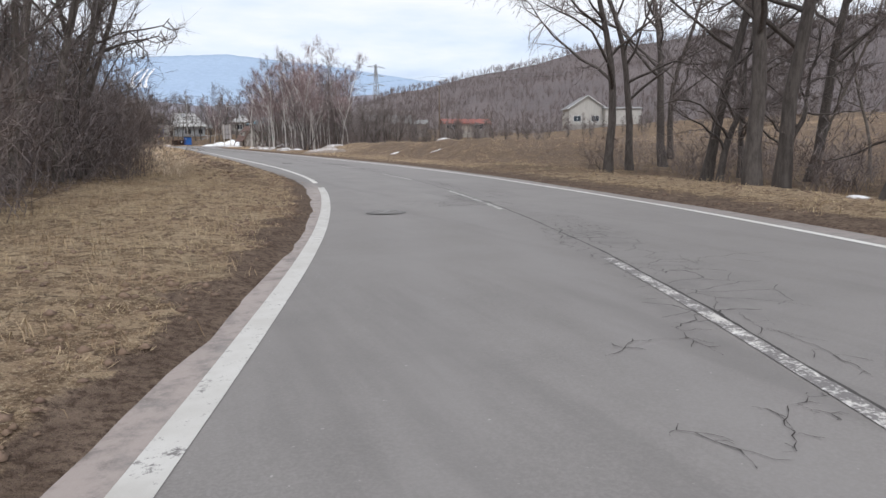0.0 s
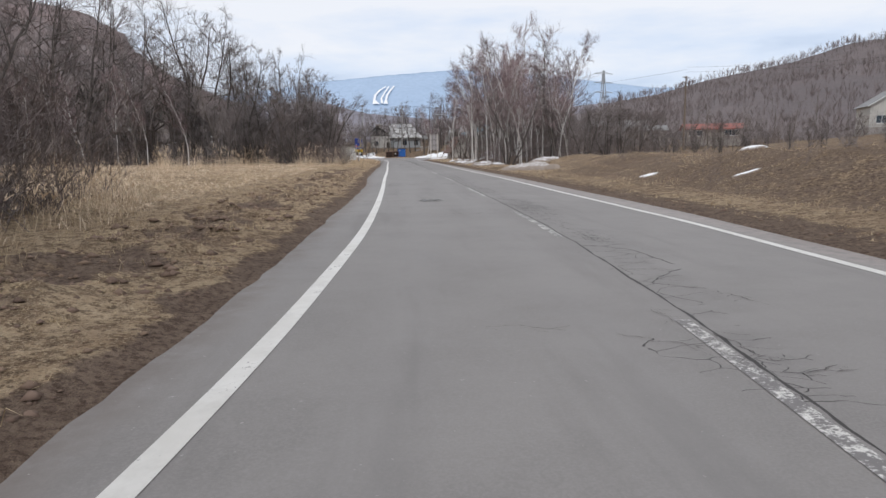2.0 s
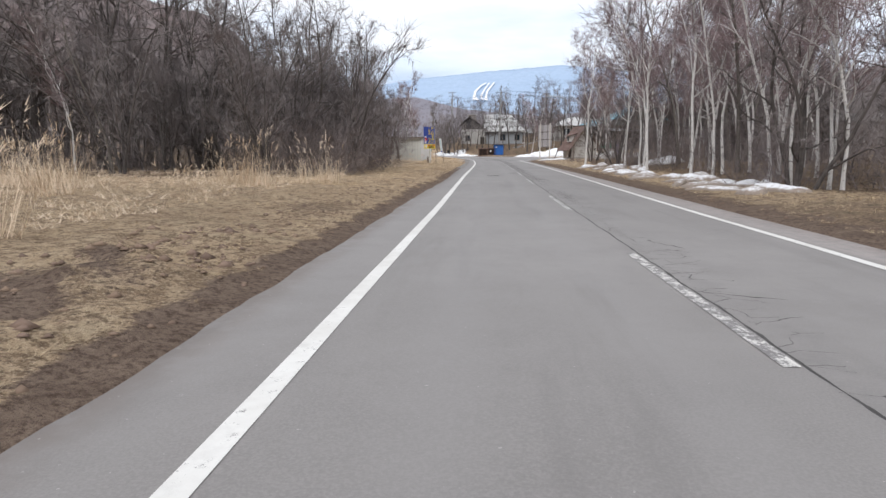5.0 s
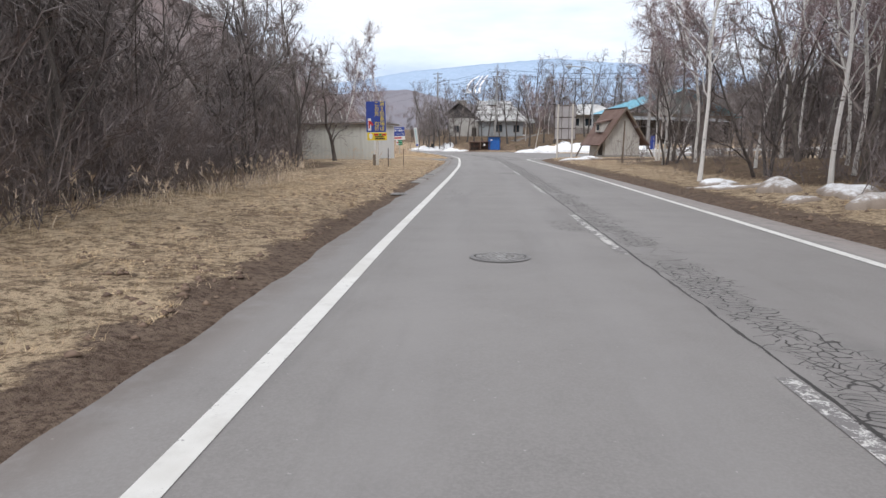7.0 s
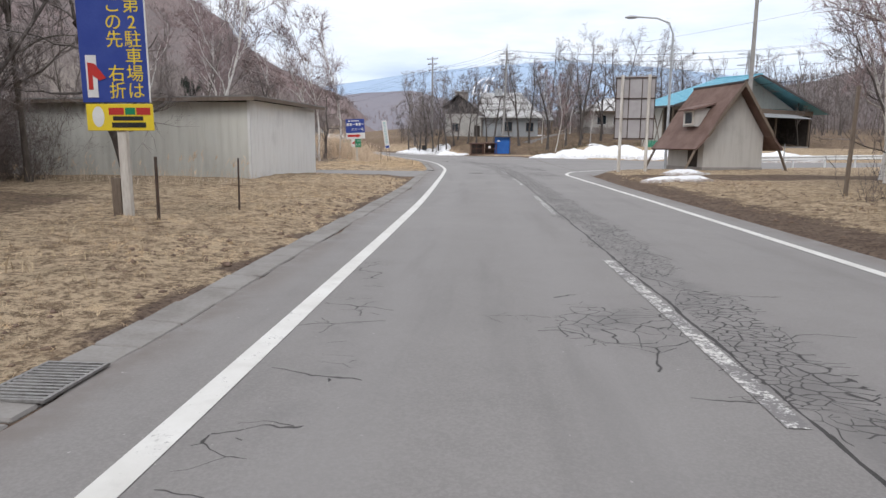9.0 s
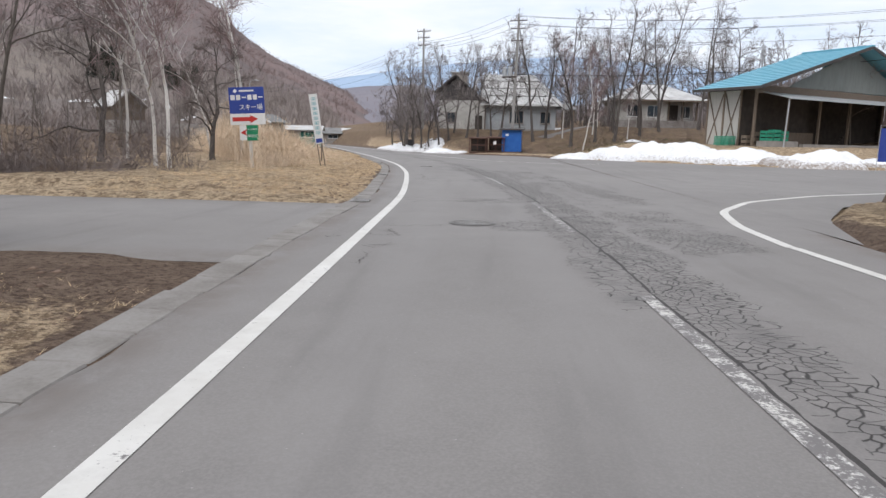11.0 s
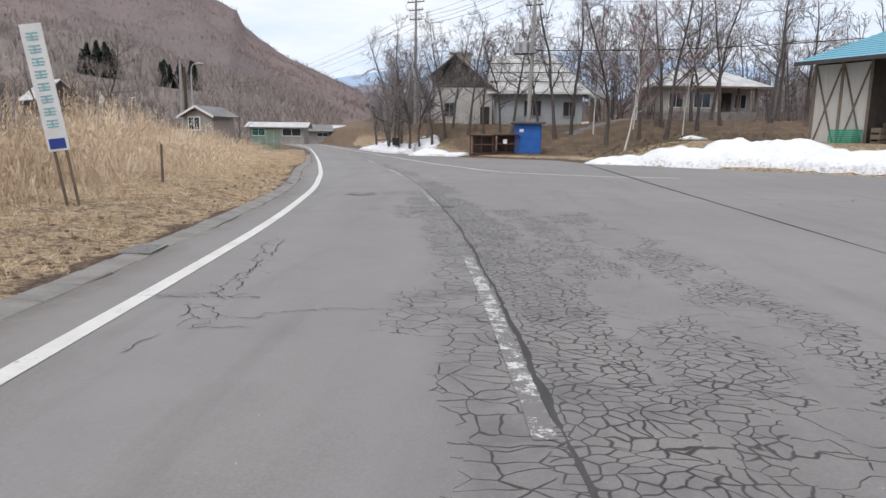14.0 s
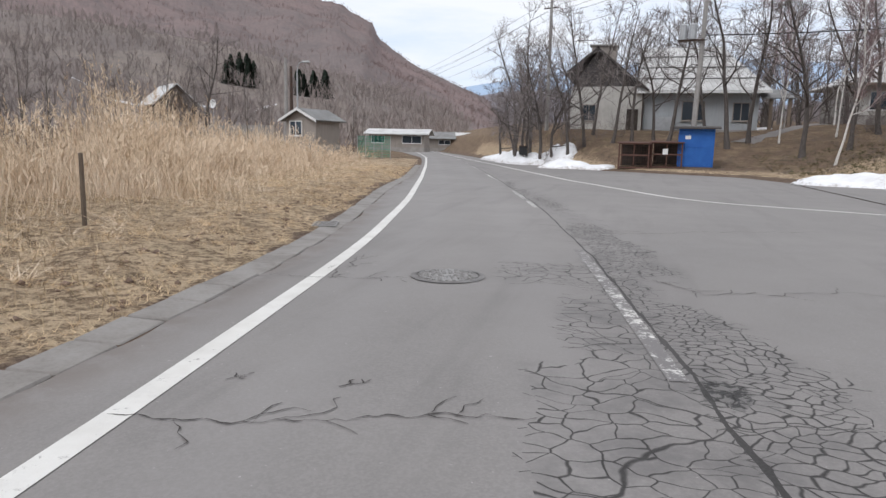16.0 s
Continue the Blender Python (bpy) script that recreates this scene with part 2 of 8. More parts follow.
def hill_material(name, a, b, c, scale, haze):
    """Wooded slope seen from afar; aerial haze is mixed into its colour."""
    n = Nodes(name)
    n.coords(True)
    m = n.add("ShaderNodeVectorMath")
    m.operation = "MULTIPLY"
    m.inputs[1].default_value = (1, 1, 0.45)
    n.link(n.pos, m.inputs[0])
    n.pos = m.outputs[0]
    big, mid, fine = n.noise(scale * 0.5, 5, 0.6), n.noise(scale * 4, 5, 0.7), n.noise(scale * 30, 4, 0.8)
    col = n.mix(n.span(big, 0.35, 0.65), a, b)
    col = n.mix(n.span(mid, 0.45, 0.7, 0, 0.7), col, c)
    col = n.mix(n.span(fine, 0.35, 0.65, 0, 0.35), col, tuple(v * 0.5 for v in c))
    # flat haze tint painted over the wood colours; fourth value is its amount
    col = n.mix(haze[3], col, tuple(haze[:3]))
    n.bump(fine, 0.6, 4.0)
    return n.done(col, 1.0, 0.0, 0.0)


def bark_material(name, a, b, birch=False):
    n = Nodes(name)
    n.coords(False)
    m = n.add("ShaderNodeVectorMath")
    m.operation = "MULTIPLY"
    m.inputs[1].default_value = (9, 9, 2.0) if not birch else (2.5, 2.5, 7)
    n.link(n.pos, m.inputs[0])
    n.pos = m.outputs[0]
    g, f = n.noise(1.2, 5, 0.7), n.noise(9, 4, 0.7)
    if birch:
        col = n.mix(n.span(g, 0.57, 0.66), a, b)
        col = n.mix(n.span(f, 0.45, 0.75, 0, 0.45), col, (0.42, 0.37, 0.33))
    else:
        col = n.mix(n.span(g, 0.35, 0.65), a, b)
        col = n.mix(n.span(f, 0.5, 0.8, 0, 0.4), col, (0.19, 0.18, 0.165))
    n.bump(n.math("ADD", g, n.math("MULTIPLY", f, 0.4)), 0.7, 0.03)
    return n.done(col, 0.9, 0.0, 0.15)


def blade_material(name, a, b, c):
    n = Nodes(name)
    isl = n.add("ShaderNodeNewGeometry").outputs["Random Per Island"]
    n.coords(True)
    col = n.mix(n.span(isl, 0.0, 1.0), a, b)
    col = n.mix(n.span(n.noise(0.6, 4, 0.7), 0.42, 0.66, 0, 0.8), col, c)
    n.bsdf.inputs["Sheen Weight"].default_value = 0.0
    return n.done(col, 0.85, 0.0, 0.15)


def snow_material():
    n = Nodes("old_snow")
    n.coords(True)
    a, b, c = n.noise(1.2, 5, 0.7), n.noise(6, 4, 0.75), n.noise(30, 3, 0.7)
    col = n.mix(n.span(a, 0.35, 0.7), (0.86, 0.87, 0.89), (0.74, 0.74, 0.75))
    dirt = n.math("ADD", n.attr("dirt"), n.math("MULTIPLY_ADD", b, 1.1, -0.55))
    col = n.mix(n.span(dirt, 0.35, 0.8), col, (0.27, 0.22, 0.18))
    n.bump(n.math("ADD", b, n.math("MULTIPLY", c, 0.4)), 0.5, 0.05)
    return n.done(col, 0.7, 0.0, 0.3)


def siding_material(name, a, b, axis, pitch, rough=0.6, metal=0.0):
    """Sheet or board cladding: grime in streaks down the face."""
    n = Nodes(name)
    n.coords(True)
    m = n.add("ShaderNodeVectorMath")
    m.operation = "MULTIPLY"
    m.inputs[1].default_value = (6, 6, 0.5)
    n.link(n.pos, m.inputs[0])
    streak = n.noise(1.0, 5, 0.7, m.outputs[0])
    blot, fine = n.noise(0.6, 4, 0.6), n.noise(30, 3, 0.7)
    col = n.mix(n.span(streak, 0.4, 0.75, 0, 0.6), a, b)
    col = n.mix(n.span(blot, 0.5, 0.75, 0, 0.35), col, tuple(v * 0.6 for v in b))
    n.bump(fine, 0.1, 0.01)
    return n.done(col, rough, metal)


ASPHALT = asphalt_material()
PAINT = paint_material("white_road_paint", 0.755)
PAINT_FAINT = paint_material("nearly_gone_road_paint", 0.58)
PAINT_DUSTY = paint_material("dusty_road_paint", 0.73, 0.86)
PAINT_WORN = paint_material("worn_road_paint", 0.60)
GROUND = ground_material()
CONCRETE = plain("weathered_concrete", (0.36, 0.34, 0.32), (0.25, 0.23, 0.215), 1.2, 0.9, 0, 0.4, True, 30)
GUTTER = plain("gutter_concrete", (0.285, 0.27, 0.255), (0.19, 0.174, 0.16), 1.5, 0.9, 0, 0.4, True, 30)
IRON = plain("worn_cast_iron", (0.16, 0.15, 0.145), (0.26, 0.25, 0.24), 8, 0.55, 0.6, 0.3)
IRON_PALE = plain("polished_cast_iron", (0.34, 0.33, 0.32), (0.22, 0.21, 0.20), 12, 0.5, 0.5, 0.4)
STEEL_DARK = plain("rusty_dark_steel", (0.07, 0.055, 0.05), (0.12, 0.075, 0.055), 7, 0.7, 0.3)
GALV = plain("galvanised_steel", (0.46, 0.47, 0.48), (0.36, 0.37, 0.38), 5, 0.5, 0.4)
POLE = plain("grey_concrete_pole", (0.34, 0.325, 0.31), (0.26, 0.25, 0.24), 2.5, 0.85, 0)
WOOD_WHITE = plain("flaking_white_wood", (0.66, 0.63, 0.58), (0.42, 0.37, 0.32), 6, 0.8, 0, 0.3, False, 50, 0, (1, 1, 0.15))
WOOD_OLD = plain("weathered_wood", (0.20, 0.16, 0.125), (0.12, 0.09, 0.07), 6, 0.85, 0, 0.4, False, 40, 0.3, (4, 4, 0.4))
SIGN_BLUE = plain("faded_blue_sign_paint", (0.030, 0.055, 0.26), (0.045, 0.075, 0.30), 3, 0.45, 0, 0.02)
SIGN_YELLOW = plain("yellow_sign_paint", (0.78, 0.60, 0.03), (0.70, 0.52, 0.05), 3, 0.45, 0, 0.02)
SIGN_WHITE = plain("white_sign_paint", (0.74, 0.74, 0.73), (0.64, 0.64, 0.63), 3, 0.5, 0, 0.02)
SIGN_RED = plain("red_sign_paint", (0.50, 0.035, 0.03), (0.42, 0.04, 0.035), 3, 0.5, 0, 0.02)
SIGN_GREEN = plain("green_sign_paint", (0.015, 0.22, 0.10), (0.02, 0.18, 0.09), 3, 0.5, 0, 0.02)
SIGN_TEAL = plain("pale_teal_banner_paint", (0.20, 0.42, 0.46), (0.28, 0.48, 0.5), 3, 0.5, 0, 0.02)
CRACK = plain("dark_crack_dirt", (0.045, 0.040, 0.038), (0.07, 0.062, 0.058), 6, 0.95, 0)
BLACK = plain("black_paint", (0.02, 0.02, 0.022), (0.03, 0.03, 0.03), 3, 0.6, 0, 0.02)
SHED_GREY = siding_material("grey_green_sheet", (0.62, 0.62, 0.57), (0.50, 0.49, 0.44), "x", 0.1)
SHED_WHITE = siding_material("white_corrugated_sheet", (0.82, 0.82, 0.80), (0.70, 0.69, 0.66), "y", 0.1, 0.5)
ROOF_GREY = plain("dull_grey_roof_sheet", (0.25, 0.25, 0.245), (0.16, 0.155, 0.15), 0.9, 0.55, 0.3, 0.1, True)
ROOF_BLUE = plain("blue_painted_roof_sheet", (0.14, 0.40, 0.52), (0.20, 0.46, 0.57), 0.8, 0.45, 0.1, 0.05, True)
ROOF_PALE = plain("snow_dusted_pale_roof_sheet", (0.62, 0.62, 0.61), (0.42, 0.41, 0.40), 0.7, 0.6, 0.1, 0.1, True)
ROOF_BROWN = plain("brown_shingle_roof", (0.135, 0.085, 0.07), (0.20, 0.135, 0.115), 1.5, 0.85, 0, 0.4, True)
ROOF_DARK = plain("dark_roof_sheet", (0.06, 0.055, 0.055), (0.095, 0.085, 0.08), 1.0, 0.6, 0.2, 0.1, True)
PLASTER = siding_material("pale_plaster", (0.50, 0.485, 0.455), (0.38, 0.36, 0.33), "x", 1, 0.85)
PLASTER_BLUE = siding_material("bluish_white_board", (0.40, 0.42, 0.435), (0.30, 0.31, 0.32), "x", 1, 0.7)
PLASTER_BROWN = siding_material("grey_brown_render", (0.33, 0.295, 0.265), (0.24, 0.21, 0.19), "x", 1, 0.85)
BIN_BLUE = plain("blue_painted_plywood", (0.02, 0.10, 0.36), (0.03, 0.13, 0.42), 2.5, 0.5, 0, 0.08, True)
MESH_RED = plain("rusty_red_frame", (0.13, 0.065, 0.05), (0.09, 0.055, 0.045), 5, 0.75, 0.1)
NET_GREEN = plain("green_netting", (0.03, 0.25, 0.16), (0.05, 0.32, 0.2), 3, 0.8, 0, 0.3)
# near-black: the shade of interiors and openings is put into this colour
DARK_INSIDE = plain("shade_dark_boards", (0.045, 0.038, 0.034), (0.07, 0.058, 0.05), 2, 0.9, 0, 0.2, True)
GLASS = Nodes("window_glass").done((0.03, 0.04, 0.05), 0.08, 0.0, 0.8)
INSUL = plain("grey_porcelain", (0.40, 0.39, 0.37), (0.32, 0.31, 0.30), 8, 0.4, 0, 0)
BARK = bark_material("dark_bark", (0.075, 0.065, 0.06), (0.135, 0.118, 0.108))
BARK_PALE = bark_material("grey_bark", (0.17, 0.15, 0.13), (0.105, 0.09, 0.08))
BIRCH = bark_material("white_birch_bark", (0.70, 0.675, 0.645), (0.13, 0.105, 0.09), True)
TWIG = plain("grey_brown_twigs", (0.255, 0.222, 0.212), (0.17, 0.148, 0.142), 1.5, 0.9, 0, 0, False, 10, 0.25)
TWIG_BIRCH = plain("purple_brown_twigs", (0.34, 0.258, 0.255), (0.24, 0.18, 0.18), 1.5, 0.9, 0, 0, False, 10, 0.25)
BRUSH = blade_material("brown_brushwood", (0.215, 0.182, 0.175), (0.135, 0.114, 0.112), (0.25, 0.205, 0.18))
STRAW = blade_material("dry_short_grass", (0.66, 0.53, 0.345), (0.40, 0.30, 0.19), (0.30, 0.21, 0.14))
STRAW_PALE = blade_material("pale_mown_grass", (0.86, 0.69, 0.46), (0.64, 0.47, 0.30), (0.50, 0.36, 0.22))
TALL = blade_material("dry_tall_grass", (0.76, 0.61, 0.44), (0.50, 0.38, 0.265), (0.84, 0.71, 0.56))
LEAFY = blade_material("low_green_weeds", (0.09, 0.095, 0.045), (0.16, 0.14, 0.08), (0.22, 0.16, 0.10))
CONIFER = blade_material("dark_conifer_needles", (0.035, 0.05, 0.038), (0.05, 0.068, 0.05), (0.04, 0.05, 0.04))
SNOW = snow_material()


# ---- building helpers ----
def part(name, data, material, parent=None, label="", kind=""):
    """Link a bmesh or a mesh as one object, under a thing when a parent is given."""
    if isinstance(data, bmesh.types.BMesh):
        me = bpy.data.meshes.new(name)
        data.to_mesh(me)
        data.free()
    else:
        me = data
    if not me.materials:
        me.materials.append(material)
    ob = new(name, me)
    ob.parent = parent
    return tagged(ob, label, kind=kind)


def thing(name, m, label, category, group="", kind=""):
    ob = new(name)
    ob.empty_display_size = 0.2
    ob.matrix_world = m
    return tagged(ob, label, category, group, kind)


def box(bm, x0, x1, y0, y1, z0, z1, m=None, bevel=0.0):
    r = bmesh.ops.create_cube(bm, size=1.0)
    v = r["verts"]
    for p in v:
        p.co = Vector((x0 + (p.co.x + 0.5) * (x1 - x0), y0 + (p.co.y + 0.5) * (y1 - y0), z0 + (p.co.z + 0.5) * (z1 - z0)))
    if bevel:
        edges = list({e for p in v for e in p.link_edges})
        r = bmesh.ops.bevel(bm, geom=edges, offset=bevel, segments=1, affect="EDGES", profile=0.5)
        v = list({p for f in r["faces"] for p in f.verts} | {p for p in v if p.is_valid})
    if m is not None:
        bmesh.ops.transform(bm, matrix=m, verts=v)
    return v


def boxed(*args, **kw):
    bm = bmesh.new()
    box(bm, *args, **kw)
    return bm


def rod(bm, a, b, r0, r1=None, n=8):
    """A tapered rod from a to b, closed at its ends."""
    a, b = Vector(a), Vector(b)
    d = b - a
    r = bmesh.ops.create_cone(bm, cap_ends=True, segments=n, radius1=r0, radius2=r0 if r1 is None else r1, depth=d.length)
    bmesh.ops.transform(bm, matrix=Matrix.Translation((a + b) / 2) @ d.to_track_quat("Z", "Y").to_matrix().to_4x4(), verts=r["verts"])
    return r["verts"]


def rodded(*rods, n=8):
    bm = bmesh.new()
    for r in rods:
        rod(bm, *r, n=n)
    return bm


def slab(bm, corners, thick):
    """A sheet of three or four corners, given thickness downwards along its normal."""
    c = [Vector(p) for p in corners]
    nrm = (c[1] - c[0]).cross(c[-1] - c[0]).normalized()
    top = [bm.verts.new(p) for p in c]
    low = [bm.verts.new(p - nrm * thick) for p in c]
    k = len(c)
    bm.faces.new(top)
    bm.faces.new(low[::-1])
    for i in range(k):
        bm.faces.new((top[i], low[i], low[(i + 1) % k], top[(i + 1) % k]))


def slabbed(corners, thick):
    bm = bmesh.new()
    slab(bm, corners, thick)
    return bm


def prism(bm, outline, axis, lo, hi):
    """An outline in the plane across the axis ('x' or 'y'), drawn out from lo to hi."""
    put = (lambda u, v, w: (w, u, v)) if axis == "x" else (lambda u, v, w: (u, w, v))
    a = [bm.verts.new(put(u, v, lo)) for u, v in outline]
    b = [bm.verts.new(put(u, v, hi)) for u, v in outline]
    k = len(a)
    bm.faces.new(a)
    bm.faces.new(b[::-1])
    for i in range(k):
        bm.faces.new((a[i], b[i], b[(i + 1) % k], a[(i + 1) % k]))
    bmesh.ops.recalc_face_normals(bm, faces=bm.faces)


def corrugated(x0, x1, z0, z1, pitch=0.12, depth=0.018, thick=0.004):
    """A corrugated sheet in the xz plane, ribs upright."""
    bm = bmesh.new()
    k = max(2, int(round((x1 - x0) / pitch)) * 4)
    prev = None
    for i in range(k + 1):
        x = x0 + (x1 - x0) * i / k
        y = (0, depth, depth, 0)[i % 4]
        cur = [bm.verts.new((x, y, z0)), bm.verts.new((x, y, z1))]
        if prev:
            bm.faces.new((prev[0], cur[0], cur[1], prev[1]))
        prev = cur
    return bm


def mesh_of(name, verts, faces, attrs=None, smooth=False):
    """A mesh from arrays of vertices and of faces with equal corner counts."""
    verts, faces = np.asarray(verts, dtype=np.float32), np.asarray(faces, dtype=np.int32)
    me = bpy.data.meshes.new(name)
    me.vertices.add(len(verts))
    me.vertices.foreach_set("co", verts.ravel())
    k = faces.shape[1]
    me.loops.add(faces.size)
    me.loops.foreach_set("vertex_index", faces.ravel())
    me.polygons.add(len(faces))
    me.polygons.foreach_set("loop_start", np.arange(0, faces.size, k, dtype=np.int32))
    for key, values in (attrs or {}).items():
        a = me.attributes.new(key, "FLOAT", "POINT")
        a.data.foreach_set("value", np.asarray(values, dtype=np.float32))
    me.update(calc_edges=True)
    if smooth:
        me.polygons.foreach_set("use_smooth", np.ones(len(faces), dtype=bool))
    return me


def grid_faces(rows, cols):
    i = np.arange((rows - 1) * (cols - 1))
    a = (i // (cols - 1)) * cols + i % (cols - 1)
    return np.stack([a, a + 1, a + cols + 1, a + cols], axis=1)


def wave(x, y, scale, seed=0.0):
    """Cheap smooth noise between about -1 and 1."""
    u, v = x / scale + seed * 3.7, y / scale - seed * 2.3
    return (np.sin(u * 1.7 + np.sin(v * 1.3 + seed)) + np.sin(v * 2.1 + np.sin(u * 0.9 - seed)) + np.sin((u + v) * 1.25 + seed * 5)) / 3


def smooth_step(v, lo, hi):
    t = np.clip((v - lo) / (hi - lo), 0, 1)
    return t * t * (3 - 2 * t)


# ---- the road's plan: x over y ----
def curve(pairs, soft=5.0):
    ys = np.arange(-60, 400, 0.5)
    p = np.array(pairs, dtype=float)
    xs = np.interp(ys, p[:, 1], p[:, 0])
    # carry the end slopes on
    for end, a, b in ((ys < p[0, 1], p[0], p[1]), (ys > p[-1, 1], p[-1], p[-2])):
        s = (b[0] - a[0]) / (b[1] - a[1])
        xs[end] = a[0] + s * (ys[end] - a[1])
    k = int(soft / 0.5) | 1
    if k > 1:
        pad = np.pad(xs, k // 2, mode="reflect", reflect_type="odd")
        xs = np.convolve(pad, np.ones(k) / k, mode="valid")
    return lambda y: np.interp(y, ys, xs)


line_left = curve([(-9.49, -28), (-1.75, -8), (1.35, 0), (2.89, 4), (4.4, 8), (5.48, 11), (6.51, 14), (7.39, 17), (8.15, 20), (8.83, 23), (9.36, 26), (9.87, 30), (10.16, 34), (10.39, 38), (10.52, 44), (10.59, 52), (10.59, 60), (10.72, 80), (10.68, 100), (10.77, 120), (10.71, 132), (10.49, 140), (10.22, 148), (9.99, 154), (9.37, 160), (8.62, 166), (7.36, 173), (5.63, 180), (2.81, 190), (-1.02, 203), (-4.67, 215), (-8.66, 228), (-20.5, 262), (-48, 330)], 4.0)
line_right = curve([(-2.16, -28), (5.84, -8), (8.94, 0), (10.47, 4), (11.97, 8), (12.98, 11), (13.67, 14), (14.29, 17), (14.74, 20), (15.14, 23), (15.57, 26), (16, 30), (16.21, 34), (16.47, 38), (16.49, 44), (16.57, 52), (16.69, 60), (16.55, 80), (16.59, 100), (16.57, 120), (16.41, 132), (16.22, 140), (16.02, 148)], 4.0)
line_centre = curve([(-6.03, -28), (1.72, -8), (4.82, 0), (6.36, 4), (7.91, 8), (9.1, 11), (10.05, 14), (10.84, 17), (11.53, 20), (12.09, 23), (12.6, 26), (13.06, 30), (13.41, 34), (13.62, 38), (13.74, 44), (13.83, 52), (13.91, 60), (13.85, 80), (13.81, 100), (13.77, 120), (13.61, 132), (13.52, 140), (13.3, 148), (12.99, 154), (12.38, 160), (11.58, 166), (10.29, 173), (8.67, 180), (5.88, 190), (2.05, 203), (-1.6, 215), (-5.59, 228), (-17.4, 262), (-45, 330)], 4.0)
line_right_far = curve([(16.5, 181.2), (15.2, 181.9), (13.05, 182.8), (11.9, 184.1), (8.45, 191.7), (1.8, 210), (-4.5, 227), (-17, 262), (-44, 330)], 1.0)
edge_left = curve([(-15, -28), (-2.15, -8), (0.96, 0), (2.51, 4), (4.05, 8), (5.15, 11), (6.27, 14), (7.14, 17), (7.84, 20), (8.37, 23), (8.92, 26), (9.22, 30), (9.42, 35), (9.52, 40), (9.7, 45), (9.79, 50), (9.86, 56), (9.63, 62), (9.77, 85), (9.98, 95), (9.9, 103), (9.88, 112), (9.98, 120), (9.93, 132), (9.88, 138), (9.62, 144), (9.44, 148), (9.35, 154), (8.73, 159), (8.29, 163), (7.63, 168), (6.79, 173), (5.46, 178), (3.73, 184), (2.39, 190), (-1.35, 203), (-5, 215), (-9.26, 228), (-23.01, 262), (-51, 330)], 4.0)
edge_right = curve([(-3, -26), (6.65, -8), (9.67, 0), (11.57, 5), (13.02, 9.2), (13.87, 12), (14.67, 15.9), (15.41, 21), (16.11, 25.5), (16.73, 32), (17.28, 40), (17.47, 58), (17.44, 75), (17.34, 100), (17.14, 123), (16.94, 140), (17.09, 147.5), (17.2, 149.5), (17.16, 196), (15.98, 200), (11.51, 203), (7.96, 205.5), (4.41, 212), (-2.59, 228), (-15.5, 262), (-42, 330)], 1.0)


def junction_lo(x):
    return np.interp(x, [17.2, 18.2, 20, 24, 40, 90, 140], [148.0, 151, 154, 156.8, 165, 190, 212])


def junction_hi(x):
    return np.interp(x, [17.2, 20, 24, 29, 35, 45, 60, 90, 140], [196, 192.5, 188.5, 184, 181, 183, 191, 210, 235])


def zone(v, lo, hi, soft):
    return smooth_step(v, lo - soft, lo + soft) * (1 - smooth_step(v, hi - soft, hi + soft))


